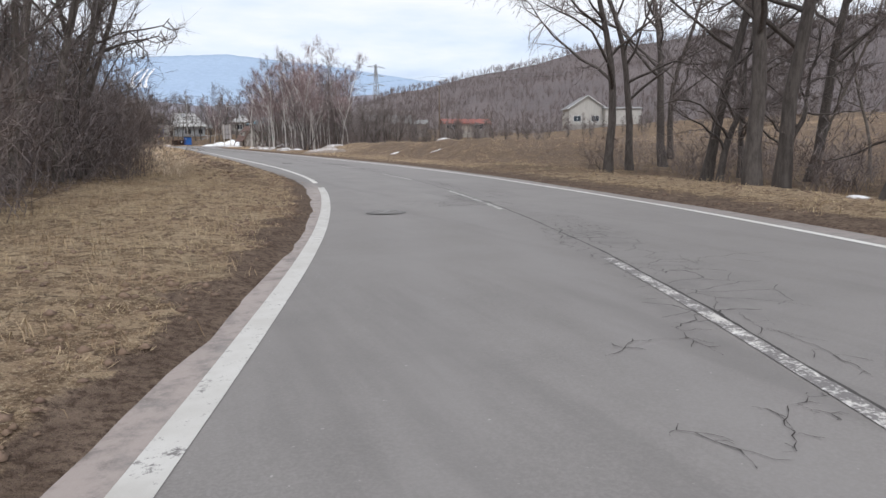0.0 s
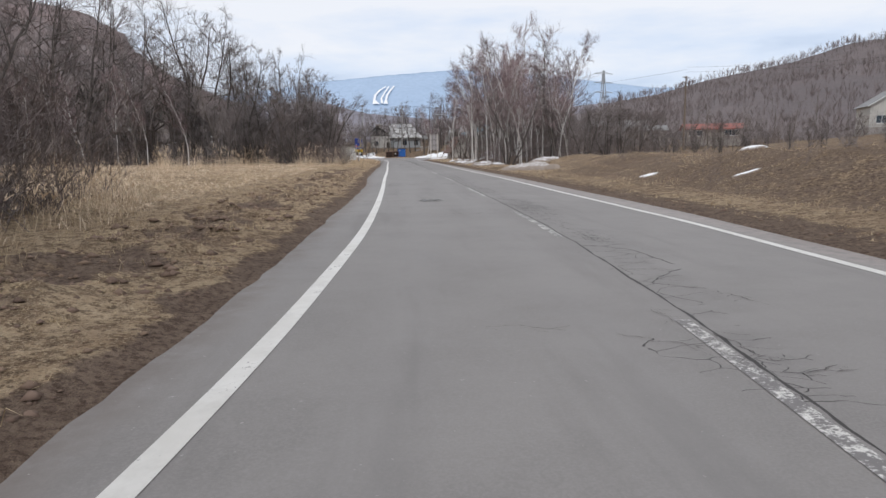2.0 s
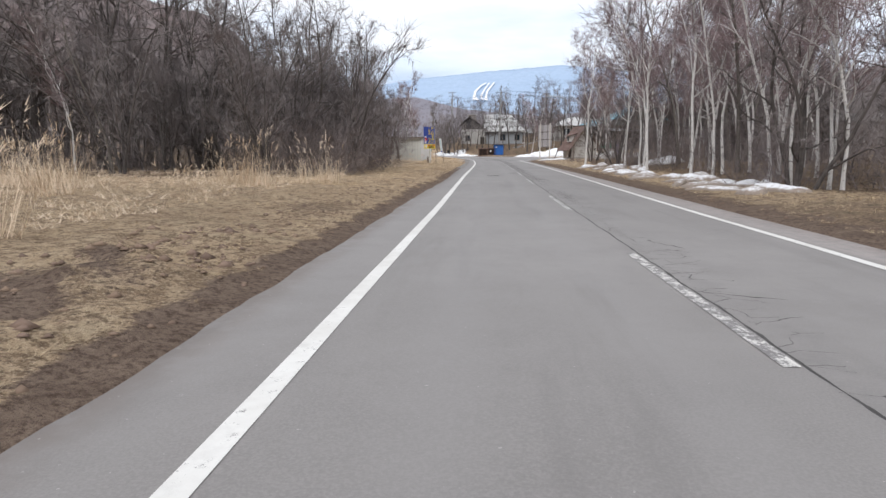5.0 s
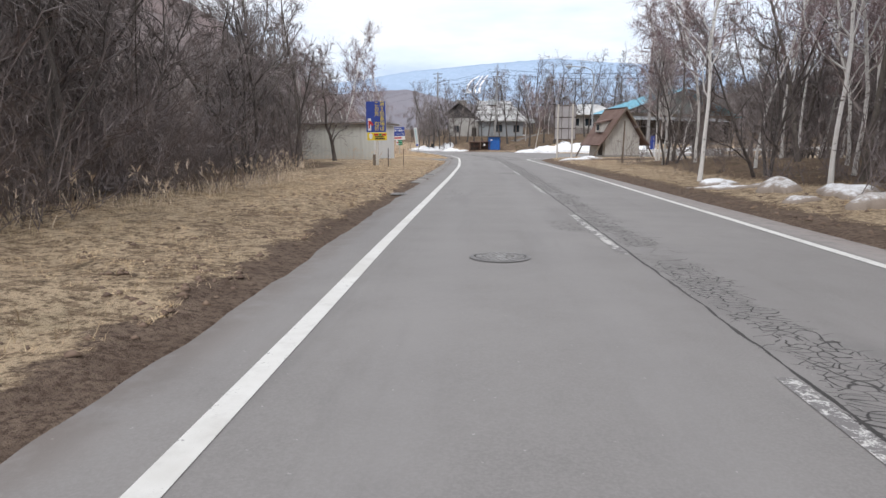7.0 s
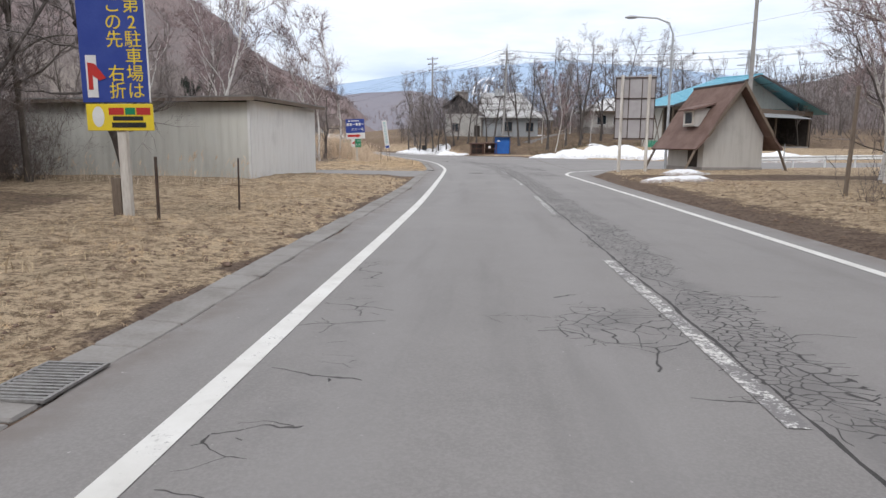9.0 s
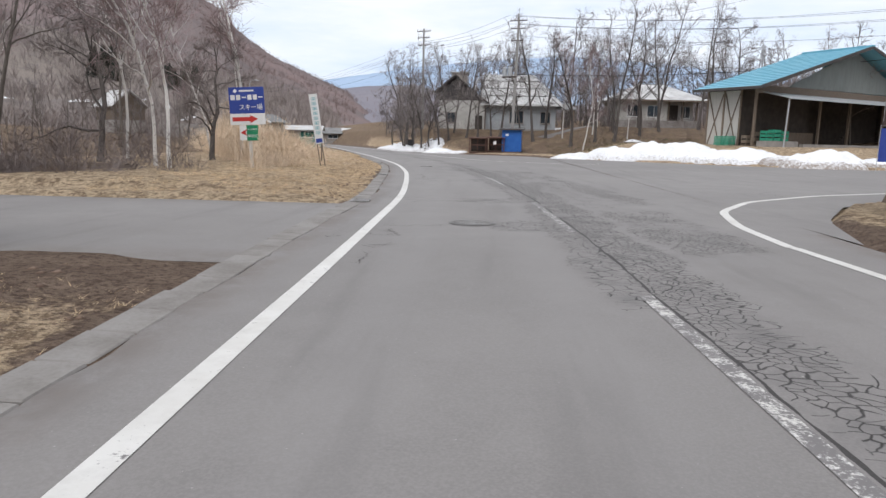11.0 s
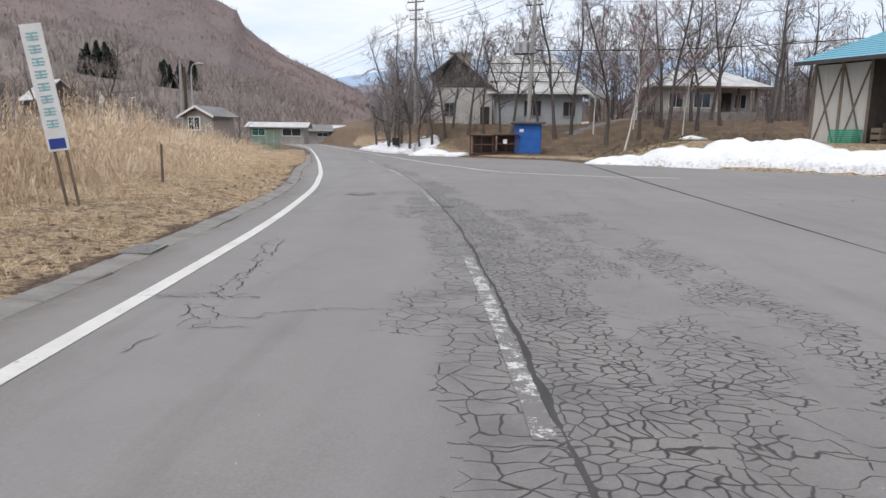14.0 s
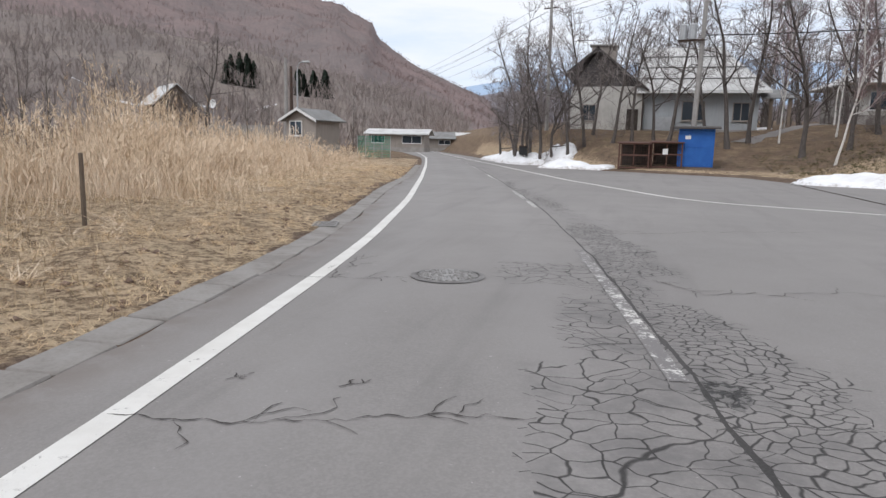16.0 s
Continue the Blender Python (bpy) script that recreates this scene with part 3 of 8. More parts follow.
def field(x, y):
    """Height of the land, and how far it is soil or woodland floor."""
    el, er = edge_left(y), edge_right(y)
    dl, dr = el - x, x - er
    # left verge: a ragged cut edge of turf, then tussocks on nearly level land
    rag = 0.10 * wave(x, y, 0.45, 21) + 0.06 * wave(x, y, 0.17, 22)
    open_ = 1 - smooth_step(y, 106, 114)
    zl = 0.07 * smooth_step(dl + 1.6 * rag, 0.12, 0.45) * open_ + 0.10 * smooth_step(dl, 0.5, 1.7) + 0.12 * smooth_step(dl, 2, 8)
    zl += smooth_step(dl, 0.4, 1.6) * (0.035 * wave(x, y, 1.3, 1) + 0.06 * wave(x, y, 4.0, 2) + 0.034 * wave(x, y, 0.42, 23) + 0.022 * wave(x, y, 0.21, 24))
    # dug-over lumps of turf along the field's edge
    dug = zone(y, 27, 72, 3.0) * zone(dl + 3 * rag, 0.9, 2.9, 0.5)
    zl += dug * 0.17 * np.clip(wave(x, y, 0.55, 25) + 0.5 * wave(x, y, 0.26, 26), -0.2, 1)
    zl += smooth_step(dl, 25, 90) * 2.5 + smooth_step(y, 195, 225) * smooth_step(dl, 8, 20) * 0.9
    # right verge
    zr = 0.05 * smooth_step(dr + 1.6 * rag, 0.15, 0.5) + 0.10 * smooth_step(dr, 0.6, 2.2) + smooth_step(dr, 0.8, 2) * (0.03 * wave(x, y, 0.5, 27) + 0.015 * wave(x, y, 0.22, 28)) + smooth_step(dr, 0.8, 3) * (0.05 * wave(x, y, 1.6, 3) + 0.07 * wave(x, y, 5.0, 4))
    zr -= 0.45 * smooth_step(dr, 3, 7) * (1 - smooth_step(y, 26, 38))
    bank = smooth_step(dr, 2.0, 6.5) * smooth_step(y, 32, 42) * (1 - smooth_step(y, 66, 82))
    zr += bank * (0.75 + 0.40 * wave(x, y, 5, 6) + 0.30 * wave(x, y, 1.9, 7) + 0.12 * wave(x, y, 0.8, 8))
    zr += smooth_step(dr, 20, 130) * 6.0 * (1 - smooth_step(y, 130, 160))
    zr += smooth_step(dr, 2.5, 8) * 0.5 * smooth_step(y, 84, 95) * (1 - smooth_step(y, 125, 140))
    # slope up to the houses beyond the junction
    z2 = smooth_step(y, 203, 222) * 2.6 * smooth_step(dr, 0.5, 5) + smooth_step(y, 222, 300) * 3.0 * smooth_step(dr, 3, 20)
    z2 += smooth_step(x, 19, 25) * smooth_step(y - junction_hi(np.maximum(x, 17.2)), 1.5, 9) * 1.15 * (1 - 0.5 * smooth_step(y, 204, 222))
    zr += z2
    z = np.where(dl > 0, zl, np.where(dr > 0, zr, -0.06))
    inside_j = (x > 16.5) & (y > junction_lo(np.maximum(x, 17.2)) - 0.3) & (y < junction_hi(np.maximum(x, 17.2)) + 0.3)
    z = np.where(inside_j, -0.06, z)
    near_j = (x > 17) & (y > junction_lo(np.maximum(x, 17.2)) - 3) & (y < junction_hi(np.maximum(x, 17.2)) + 2.5)
    z = np.where(near_j & ~inside_j, np.minimum(z, 0.12), z)
    side = (x < el + 0.2) & (y > 145.2) & (y < 152.3) & (x > -40)
    z = np.where(side, -0.06, z)
    near_side = (dl > 0) & (y > 144.0) & (y < 153.6) & (x > -40)
    z = np.where(near_side & ~side, np.minimum(z, 0.07), z)
    z = np.where((dl > -0.3) & (dl < 0.37) & (y > 104), np.minimum(z, -0.03), z)
    z = np.where((dl > 0) & (dl < 0.7) & (y > 104), np.minimum(z, 0.035 + 0.4 * rag), z)
    z = np.where((dl > -0.3) & (dl < 0.05), np.minimum(z, -0.01), z)
    soil = np.where(dl > -1, 1 - smooth_step(dl + 2.5 * rag, 0.15, 0.78 + 0.35 * wave(x, y, 3.0, 11)), 1 - smooth_step(dr + 3 * rag, 0.4, 1.9))
    soil = np.maximum(soil, dug * np.clip(0.9 * wave(x, y, 0.9, 29) + 0.6 * wave(x, y, 0.4, 30) + 0.25, 0, 1) * 1.2)
    soil = np.maximum(soil, 0.58 * smooth_step(dr, 1, 3) * smooth_step(y, 28, 36) * (1 - smooth_step(y, 60, 90)))
    soil = np.maximum(soil, smooth_step(y, 141, 145) * (1 - smooth_step(y, 146, 147)) * (1 - smooth_step(dl, 2, 5)))
    wood = smooth_step(-x, -5.2, -3.4) * smooth_step(y, 88, 94) * (1 - smooth_step(y, 128, 134))
    wood = np.maximum(wood, smooth_step(np.interp(y, [-10, 8, 16, 22, 30, 36, 44], [-4, 0.4, 2.1, 3.2, 4.3, 4.9, 3.2]) - x, -0.6, 1.0) * (1 - smooth_step(y, 40, 46)))
    wood = np.maximum(wood, smooth_step(y - 98 - 0.2 * x, 0, 6) * smooth_step(-x, 5, 10))
    wood = np.maximum(wood, smooth_step(-x, -1.0, 1.5) * smooth_step(y, 154, 157) * (1 - smooth_step(y, 160, 165)))
    wood = np.maximum(wood, smooth_step(dr, 4, 6) * (1 - smooth_step(y, 30, 38)) * smooth_step(y, -30, 0))
    wood = np.maximum(wood, smooth_step(dr, 2.5, 5) * smooth_step(y, 78, 86) * (1 - smooth_step(y, 128, 138)))
    wood = np.maximum(wood, smooth_step(dr, 1, 4) * smooth_step(y, 200, 206) * 0.78)
    wood = np.maximum(wood, np.where(dr > 0, (0.36 + 0.35 * wave(x, y, 5.0, 31)) * (1 - smooth_step(y, 76, 90)), 0))
    wood = np.maximum(wood, np.where(dl > 0, zone(y, 6, 112, 4) * zone(dl, 0.7, 2.6, 0.6) * (0.30 + 0.3 * wave(x, y, 2.2, 32)), 0))
    return z, soil, wood


def height(x, y):
    return float(field(np.array([float(x)]), np.array([float(y)]))[0][0])


def fan_out(start, step, reach, growth=1.17):
    """Distances that grow from step until they pass reach."""
    out, d, p = [], step, start
    while p < reach:
        d *= growth
        p += d
        out.append(p)
    return np.array(out)


def build_ground():
    # columns keep to the road's edges, so that the verges are modelled finely
    left, right = np.arange(0, 5.2, 0.13), np.arange(0, 5.1, 0.22)
    left = np.concatenate([left, fan_out(left[-1], 0.13, 4800)])[::-1]
    right = np.concatenate([right, fan_out(right[-1], 0.2, 4800)])
    ys = np.concatenate([-6 - fan_out(0, 0.3, 4800)[::-1], np.arange(-6, 20, 0.18), np.arange(20, 120, 0.30), np.arange(120, 200, 0.36), np.arange(200, 232, 0.5), 232 + fan_out(0, 0.5, 4800)])
    el, er = edge_left(ys)[:, None], edge_right(ys)[:, None]
    X = np.concatenate([el + 0.1 - left[None], el + (er - el) * np.linspace(0.1, 0.9, 7)[None], er - 0.1 + right[None]], 1)
    Y = np.repeat(ys[:, None], X.shape[1], 1)
    x, y = X.ravel(), Y.ravel()
    z, soil, wood = field(x, y)
    far = smooth_step(np.hypot(x - 10, y - 100), 220, 420)
    z = z * (1 - far) + far * 4.0
    z -= 40 * smooth_step(np.hypot(x - 10, y - 100), 1500, 4500)
    me = mesh_of("ground", np.stack([x, y, z], 1), grid_faces(*X.shape), {"soil": soil, "forest": np.maximum(wood, far), "mown": smooth_step(y, 82, 92)}, True)
    tagged(part("ground", me, GROUND), "dry straw-coloured verges, bare soil and woodland floor", "ground", kind="structure")


build_ground()


def crack_amount(x, y):
    """How badly the surface is broken, from 0 to 1."""
    lat = x - line_centre(y)
    rag = 0.35 * wave(x, y, 0.9, 5) + 0.25 * wave(x, y, 0.35, 9)
    a = np.exp(-((lat - 0.45) / 0.5) ** 2) * (0.36 + 0.36 * wave(x * 0 + 3, y, 4.0, 1))
    for y0, y1, l0, l1, amount in ((9.0, 16.2, -0.35, 1.1, 0.53), (17.7, 19.2, -1.15, 0.15, 0.98), (18.6, 20.6, -0.5, 0.15, 0.80), (19.3, 21.6, 0.05, 1.4, 0.53), (29.5, 31.1, -0.65, 0.6, 0.54), (31, 40, 0.0, 0.7, 0.50), (40, 45.4, 0.05, 1.05, 0.64), (48.2, 51.8, 0.1, 0.9, 0.57),
                                   (53.4, 56.0, -3.6, -2.4, 0.50), (54.2, 55.5, -0.8, 0.3, 0.54), (49, 60, 0.0, 0.7, 0.53), (60, 92, 0.05, 0.6, 0.50), (92.5, 100, 0.05, 0.85, 0.66), (100, 126, 0.02, 0.8, 0.68), (101.5, 103.5, -0.6, 0.0, 0.7),
                                   (121.6, 122.6, -0.95, 0.0, 0.84), (106.5, 112.5, -2.7, -2.35, 0.50), (118.5, 125, -2.8, -2.35, 0.50), (125, 146, 0.02, 0.9, 0.74), (144.0, 170.2, -0.45, 0.85, 1.0), (148.2, 149.7, -1.15, 0.0, 0.90),
                                   (152.6, 154.1, -1.65, 0.0, 0.90), (146.5, 152.0, 0.9, 2.4, 0.66), (152, 159, 0.85, 1.75, 0.54), (159, 168.8, 0.85, 1.75, 0.66), (153, 168.4, 1.75, 2.85, 0.63), (157.8, 159.6, 0.8, 1.2, 0.8), (170.0, 173.4, -0.08, 0.28, 0.95), (160.2, 161.6, -0.95, 0.0, 0.92), (166.8, 169.2, -0.95, 0.75, 0.95), (168.8, 171.0, -0.55, 0.75, 1.0),
                                   (171.0, 172.6, -1.15, 0.4, 0.84), (172, 176.5, 0.05, 1.0, 0.74), (178, 190, 0.0, 0.5, 0.7)):
        a = np.maximum(a, zone(y + 0.9 * rag, y0, y1, 0.5) * zone(lat + 0.45 * rag, l0, l1, 0.22) * amount)
    return np.clip(a, 0, 1)


def repairs(x, y):
    """Smooth pale mends (above 0) and a pothole (below 0)."""
    a = x * 0.0
    for px, py, rx, ry in ((13.13, 152.5, 0.16, 0.3), (13.32, 150.7, 0.2, 0.35), (13.5, 161.6, 0.45, 0.9), (13.9, 165.2, 0.4, 1.0)):
        a = np.maximum(a, np.exp(-((x - px) / rx) ** 2 - ((y - py) / ry) ** 2))
    return a - np.exp(-((x - 11.26) / 0.17) ** 2 - ((y - 168.8) / 0.26) ** 2) - 0.85 * np.exp(-((x - 12.97) / 0.15) ** 2 - ((y - 153.28) / 0.25) ** 2)


def build_road():
    ys = np.concatenate([np.arange(-50, 0, 1.0), np.arange(0, 140, 0.3), np.arange(140, 176, 0.14), np.arange(176, 200, 0.3), np.arange(200, 340, 1.0)])
    k = 80
    t = np.linspace(0, 1, k)
    el, er = edge_left(ys), edge_right(ys)
    X = el[:, None] + (er - el)[:, None] * t[None, :]
    # ragged asphalt edges
    X[:, 0] += 0.05 * wave(ys, ys * 0, 0.7, 2) + 0.03 * wave(ys, ys * 0, 0.23, 4)
    Y = np.repeat(ys[:, None], k, 1)
    x, y = X.ravel(), Y.ravel()
    lat = x - line_centre(y)
    dirt = np.maximum(1 - smooth_step(x - edge_left(y), 0.0, 0.45), (1 - smooth_step(edge_right(y) - x, 0.0, 0.5)) * (y < 149))
    dirt = np.where((y > 154) & (lat > 0), 0, dirt)
    dust = (1 - smooth_step(x - line_left(y), -0.10, 0.02)) * (1 - smooth_step(y, 23, 28)) + 0.5 * smooth_step(x - line_right(y), 0.05, 0.25) * (y < 120)
    z = -0.004 * np.abs(lat) + 0.004 * wave(x, y, 2.0, 3)
    me = mesh_of("road", np.stack([x, y, np.clip(z, -0.03, 0.01)], 1), grid_faces(len(ys), k), {"lat": lat, "crk": crack_amount(x, y), "dirt": dirt, "dust": dust, "patch": repairs(x, y)}, True)
    tagged(part("road", me, ASPHALT), "worn grey asphalt road, cracked along its centre line", "road", kind="structure")
    xs = np.concatenate([np.arange(17.2, 40, 0.4), np.arange(40, 140, 2.0)])
    s = np.linspace(0, 1, 60)
    X = np.repeat(xs[:, None], 60, 1)
    lo, hi = junction_lo(xs), junction_hi(xs)
    Y = lo[:, None] + (hi - lo)[:, None] * s[None, :]
    x, y = X.ravel(), Y.ravel()
    me = mesh_of("side_street", np.stack([x, y, x * 0 - 0.016], 1), grid_faces(len(xs), 60), {"lat": x * 0 + 9, "crk": 0.30 * (1 - smooth_step(x, 17, 24)) * (y < 175), "dirt": 0 * x}, True)
    me.flip_normals()
    tagged(part("side_street", me, ASPHALT), "wide grey asphalt mouth of a side street", "road", kind="structure")
    xs = np.arange(-40, 10.1, 0.5)
    s = np.linspace(0, 1, 16)
    X = np.repeat(xs[:, None], 16, 1)
    Y = 145.4 + 6.7 * np.repeat(s[None, :], len(xs), 0)
    X = np.minimum(X, edge_left(Y) + 0.12)
    x, y = X.ravel(), Y.ravel()
    d = np.maximum(1 - smooth_step(y, 145.4, 146.4), smooth_step(y, 151.4, 152.1))
    me = mesh_of("side_lane", np.stack([x, y, x * 0 - 0.03], 1), grid_faces(len(xs), 16), {"lat": x * 0 + 9, "crk": x * 0 + 0.05, "dirt": d}, True)
    me.flip_normals()
    tagged(part("side_lane", me, ASPHALT), "narrow asphalt lane joining the road", "road", kind="structure")


build_road()


def build_driveway():
    """A narrow paved drive that climbs the bank to the houses."""
    k = 40
    t = np.linspace(0, 1, k)
    x, y = 18.0 + 14.0 * t + 0.5 * np.sin(t * 3.1), 214.0 + 22.0 * t
    cols = []
    for o in np.linspace(-0.9, 0.9, 5):
        px, py = x + o * 0.86, y - o * 0.5
        cols.append(np.stack([px, py, field(px, py)[0] + 0.06 - 0.08 * (abs(o) > 0.8)], 1))
    v = np.stack(cols, 1).reshape(-1, 3)
    me = mesh_of("driveway", v, grid_faces(k, 5), {"lat": v[:, 0] * 0 + 9, "crk": v[:, 0] * 0, "dirt": v[:, 0] * 0 + 0.7}, True)
    tagged(part("driveway", me, ASPHALT), "narrow grey drive climbing the bank to the houses", "driveway", kind="structure")


build_driveway()


def road_z(x, y):
    lat = x - line_centre(y)
    return np.clip(-0.004 * np.abs(lat) + 0.004 * wave(x, y, 2.0, 3), -0.03, 0.01)


def stripe(name, path, y0, y1, width, material, label, shift=0.0):
    ys = np.arange(y0, y1 + 0.01, 0.25)
    x = path(ys) + shift
    slope = np.gradient(x, ys)
    nx, ny = 1 / np.hypot(1, slope), -slope / np.hypot(1, slope)
    cols = []
    for o in np.linspace(-0.5, 0.5, 3):
        px, py = x + nx * o * width, ys + ny * o * width
        cols.append(np.stack([px, py, np.maximum(road_z(px, py), -0.03) + 0.005], 1))
    v = np.stack(cols, 1).reshape(-1, 3)
    return tagged(part(name, mesh_of(name, v, grid_faces(len(ys), 3)), material), label, "road marking", kind="structure")


stripe("edge_line", line_left, -30, 24.6, 0.185, PAINT_DUSTY, "chipped white line along the verge")
stripe("edge_line", line_left, 26.5, 145, 0.16, PAINT, "white line along the road's edge")
stripe("edge_line", line_left, 145, 320, 0.16, PAINT, "white line sweeping round the bend")
stripe("edge_line", line_right, -30, 147.5, 0.15, PAINT, "white line along the far edge of the road")


def stripe_points(name, pts, width, material, label):
    """A painted line along a run of points."""
    p = np.array(pts, dtype=float)
    seg = np.concatenate([[0], np.cumsum(np.hypot(*np.diff(p, axis=0).T))])
    s = np.arange(0, seg[-1], 0.25)
    x, y = np.interp(s, seg, p[:, 0]), np.interp(s, seg, p[:, 1])
    for _ in range(6):
        x[1:-1], y[1:-1] = (x[:-2] + 2 * x[1:-1] + x[2:]) / 4, (y[:-2] + 2 * y[1:-1] + y[2:]) / 4
    tx, ty = np.gradient(x), np.gradient(y)
    ln = np.hypot(tx, ty)
    nx, ny = ty / ln, -tx / ln
    cols = [np.stack([x + nx * o * width, y + ny * o * width, x * 0 + 0.002 + 0.005], 1) for o in (-0.5, 0, 0.5)]
    v = np.stack(cols, 1).reshape(-1, 3)
    v[:, 2] = np.maximum(np.where(v[:, 0] < 17.2, road_z(v[:, 0], v[:, 1]), -0.016), -0.03) + 0.005
    return tagged(part(name, mesh_of(name, v, grid_faces(len(s), 3)), material), label, "road marking", kind="structure")


stripe_points("edge_line", [(19, 180.9), (16.5, 181.2), (15.2, 181.9), (13.05, 182.8), (11.9, 184.1), (8.45, 191.7), (1.8, 210), (-4.5, 227), (-17, 262), (-44, 325)], 0.16, PAINT, "white line past the junction and round the bend")
stripe_points("corner_line", [(16.0, 147.5), (16.15, 149.8), (16.7, 152.2), (18.2, 154.8), (21, 157.4), (27, 161)], 0.16, PAINT, "white line turning the junction's corner")
for y0 in (7.0, 16.9, 26.5, 36.4, 46.2, 57.2, 67.8, 78.9, 90.5, 99.6, 109.6, 120.2, 130.1, 139.6, 148.4, 158.6, 168.9, 179.4, 190, 200, 210, 220, 230):
    stripe("centre_dash", line_centre, y0, y0 + 4.9, 0.12, PAINT_FAINT if 140 < y0 < 175 else PAINT_WORN, "worn white dash of the centre line", -0.02)


# ---- single cracks ----
def crack_line(x0, y0, x1, y1, width=0.018, branches=2):
    """A jagged crack from one place to another, with short side cracks."""
    rng = np.random.default_rng(int(x0 * 100 + y0 * 10))
    length = math.hypot(x1 - x0, y1 - y0)
    k = max(4, int(length / 0.045))
    t = np.linspace(0, 1, k)
    step = rng.normal(0, 0.020, k)
    step[rng.random(k) < 0.12] *= 3.0
    wob = np.cumsum(step)
    wob = wob - np.linspace(wob[0], wob[-1], k)
    dx, dy = (x1 - x0) / length, (y1 - y0) / length
    x, y = x0 + (x1 - x0) * t + dy * wob, y0 + (y1 - y0) * t - dx * wob
    w = width * rng.uniform(0.15, 1.0, k) * np.sin(np.pi * np.clip((np.arange(k) + 0.3) / k, 0, 1)) ** 0.35
    v = np.stack([np.stack([x - dy * w / 2, y + dx * w / 2], 1), np.stack([x + dy * w / 2, y - dx * w / 2], 1)], 1).reshape(-1, 2)
    z = np.maximum(road_z(v[:, 0], v[:, 1]), -0.03) + 0.007
    ob = part("road_crack", mesh_of("road_crack", np.column_stack([v, z]), grid_faces(k, 2)), CRACK)
    tagged(ob, "thin dark crack across the old asphalt", "crack", kind="structure")
    for _ in range(branches):
        i = int(rng.integers(1, k - 1))
        turn = math.atan2(dy, dx) + rng.choice((-1, 1)) * rng.uniform(0.5, 1.3)
        ln = rng.uniform(0.10, 0.45) * min(1.2, length)
        crack_line(x[i], y[i], x[i] + ln * math.cos(turn), y[i] + ln * math.sin(turn), width * 0.7, 0)


for ends in ((7.19, 9.07, 7.58, 9.28), (7.99, 9.23, 8.50, 9.66), (7.98, 9.24, 7.85, 8.77), (7.08, 7.74, 7.60, 8.07), (7.60, 8.07, 7.86, 8.08), (7.60, 8.07, 7.62, 7.85), (9.56, 11.39, 11.37, 11.34), (8.74, 9.46, 8.55, 8.70), (8.55, 8.70, 8.33, 8.18), (6.90, 8.14, 6.88, 7.68)):
    crack_line(*ends, 0.010, 4)
for ends in ((8.65, 18.97, 9.05, 19.00), (8.94, 18.78, 9.50, 18.61), (9.50, 18.61, 10.19, 18.85), (11.22, 20.11, 10.74, 19.39), (10.74, 19.39, 10.61, 18.99), (10.99, 21.13, 11.21, 20.70), (11.92, 19.76, 12.59, 19.48), (12.27, 20.44, 13.03, 20.40), (10.12, 18.79, 10.21, 17.99)):
    crack_line(*ends, 0.010, 4)
for ends in ((12.50, 30.94, 13.03, 30.52), (13.19, 31.02, 13.34, 30.17), (13.18, 29.97, 13.68, 29.97), (13.96, 32.26, 14.11, 31.65), (11.57, 31.26, 12.15, 31.07), (13.06, 31.68, 13.05, 31.21)):
    crack_line(*ends, 0.010, 4)
for ends in ((9.92, 41.97, 10.68, 41.96), (9.94, 41.29, 10.33, 41.22), (10.33, 41.22, 10.63, 41.11), (10.63, 41.11, 10.91, 41.05), (10.04, 44.98, 10.84, 44.93), (12.41, 45.11, 13.68, 45.07), (10.95, 45.0, 11.56, 45.02), (12.02, 40.62, 12.59, 40.77), (12.59, 40.77, 13.14, 40.7), (13.14, 40.7, 13.6, 40.63), (13.76, 42.24, 13.75, 41.7), (13.08, 41.45, 13.65, 41.44), (13.88, 42.81, 13.92, 42.13), (13.92, 42.13, 14.13, 41.44)):
    crack_line(*ends, 0.014, 3)
for ends in ((13.21, 50.28, 13.37, 50.26), (13.6, 50.13, 14.03, 50.04), (13.96, 51.75, 14.3, 51.69), (14.3, 51.69, 14.54, 51.43), (14.01, 49.91, 14.05, 49.36), (14.05, 49.36, 14.0, 48.92), (9.84, 56.49, 10.7, 56.37), (10.96, 55.55, 11.56, 55.45), (11.66, 48.4, 12.14, 48.46), (12.14, 48.46, 12.77, 48.47), (13.0, 48.46, 13.24, 48.36), (13.24, 48.36, 13.52, 48.37), (13.52, 48.37, 13.62, 48.52), (13.47, 57.39, 13.76, 57.24), (14.01, 57.48, 14.13, 57.1), (13.16, 59.33, 13.28, 59.29)):
    crack_line(*ends, 0.010, 3)
for ends in ((10.29, 55.44, 10.85, 54.50), (10.85, 54.50, 11.07, 53.56), (10.73, 55.37, 11.04, 56.06), (11.24, 54.68, 12.23, 54.80), (12.23, 54.80, 12.97, 54.77), (13.30, 55.16, 13.73, 54.41), (12.81, 54.06, 12.91, 53.64), (12.91, 53.64, 13.62, 53.67), (13.38, 53.47, 13.79, 53.47), (13.02, 59.18, 13.82, 59.20), (13.93, 56.19, 14.73, 55.55), (13.94, 55.11, 14.31, 55.13), (13.89, 54.31, 14.18, 54.23)):
    crack_line(*ends, 0.010, 4)
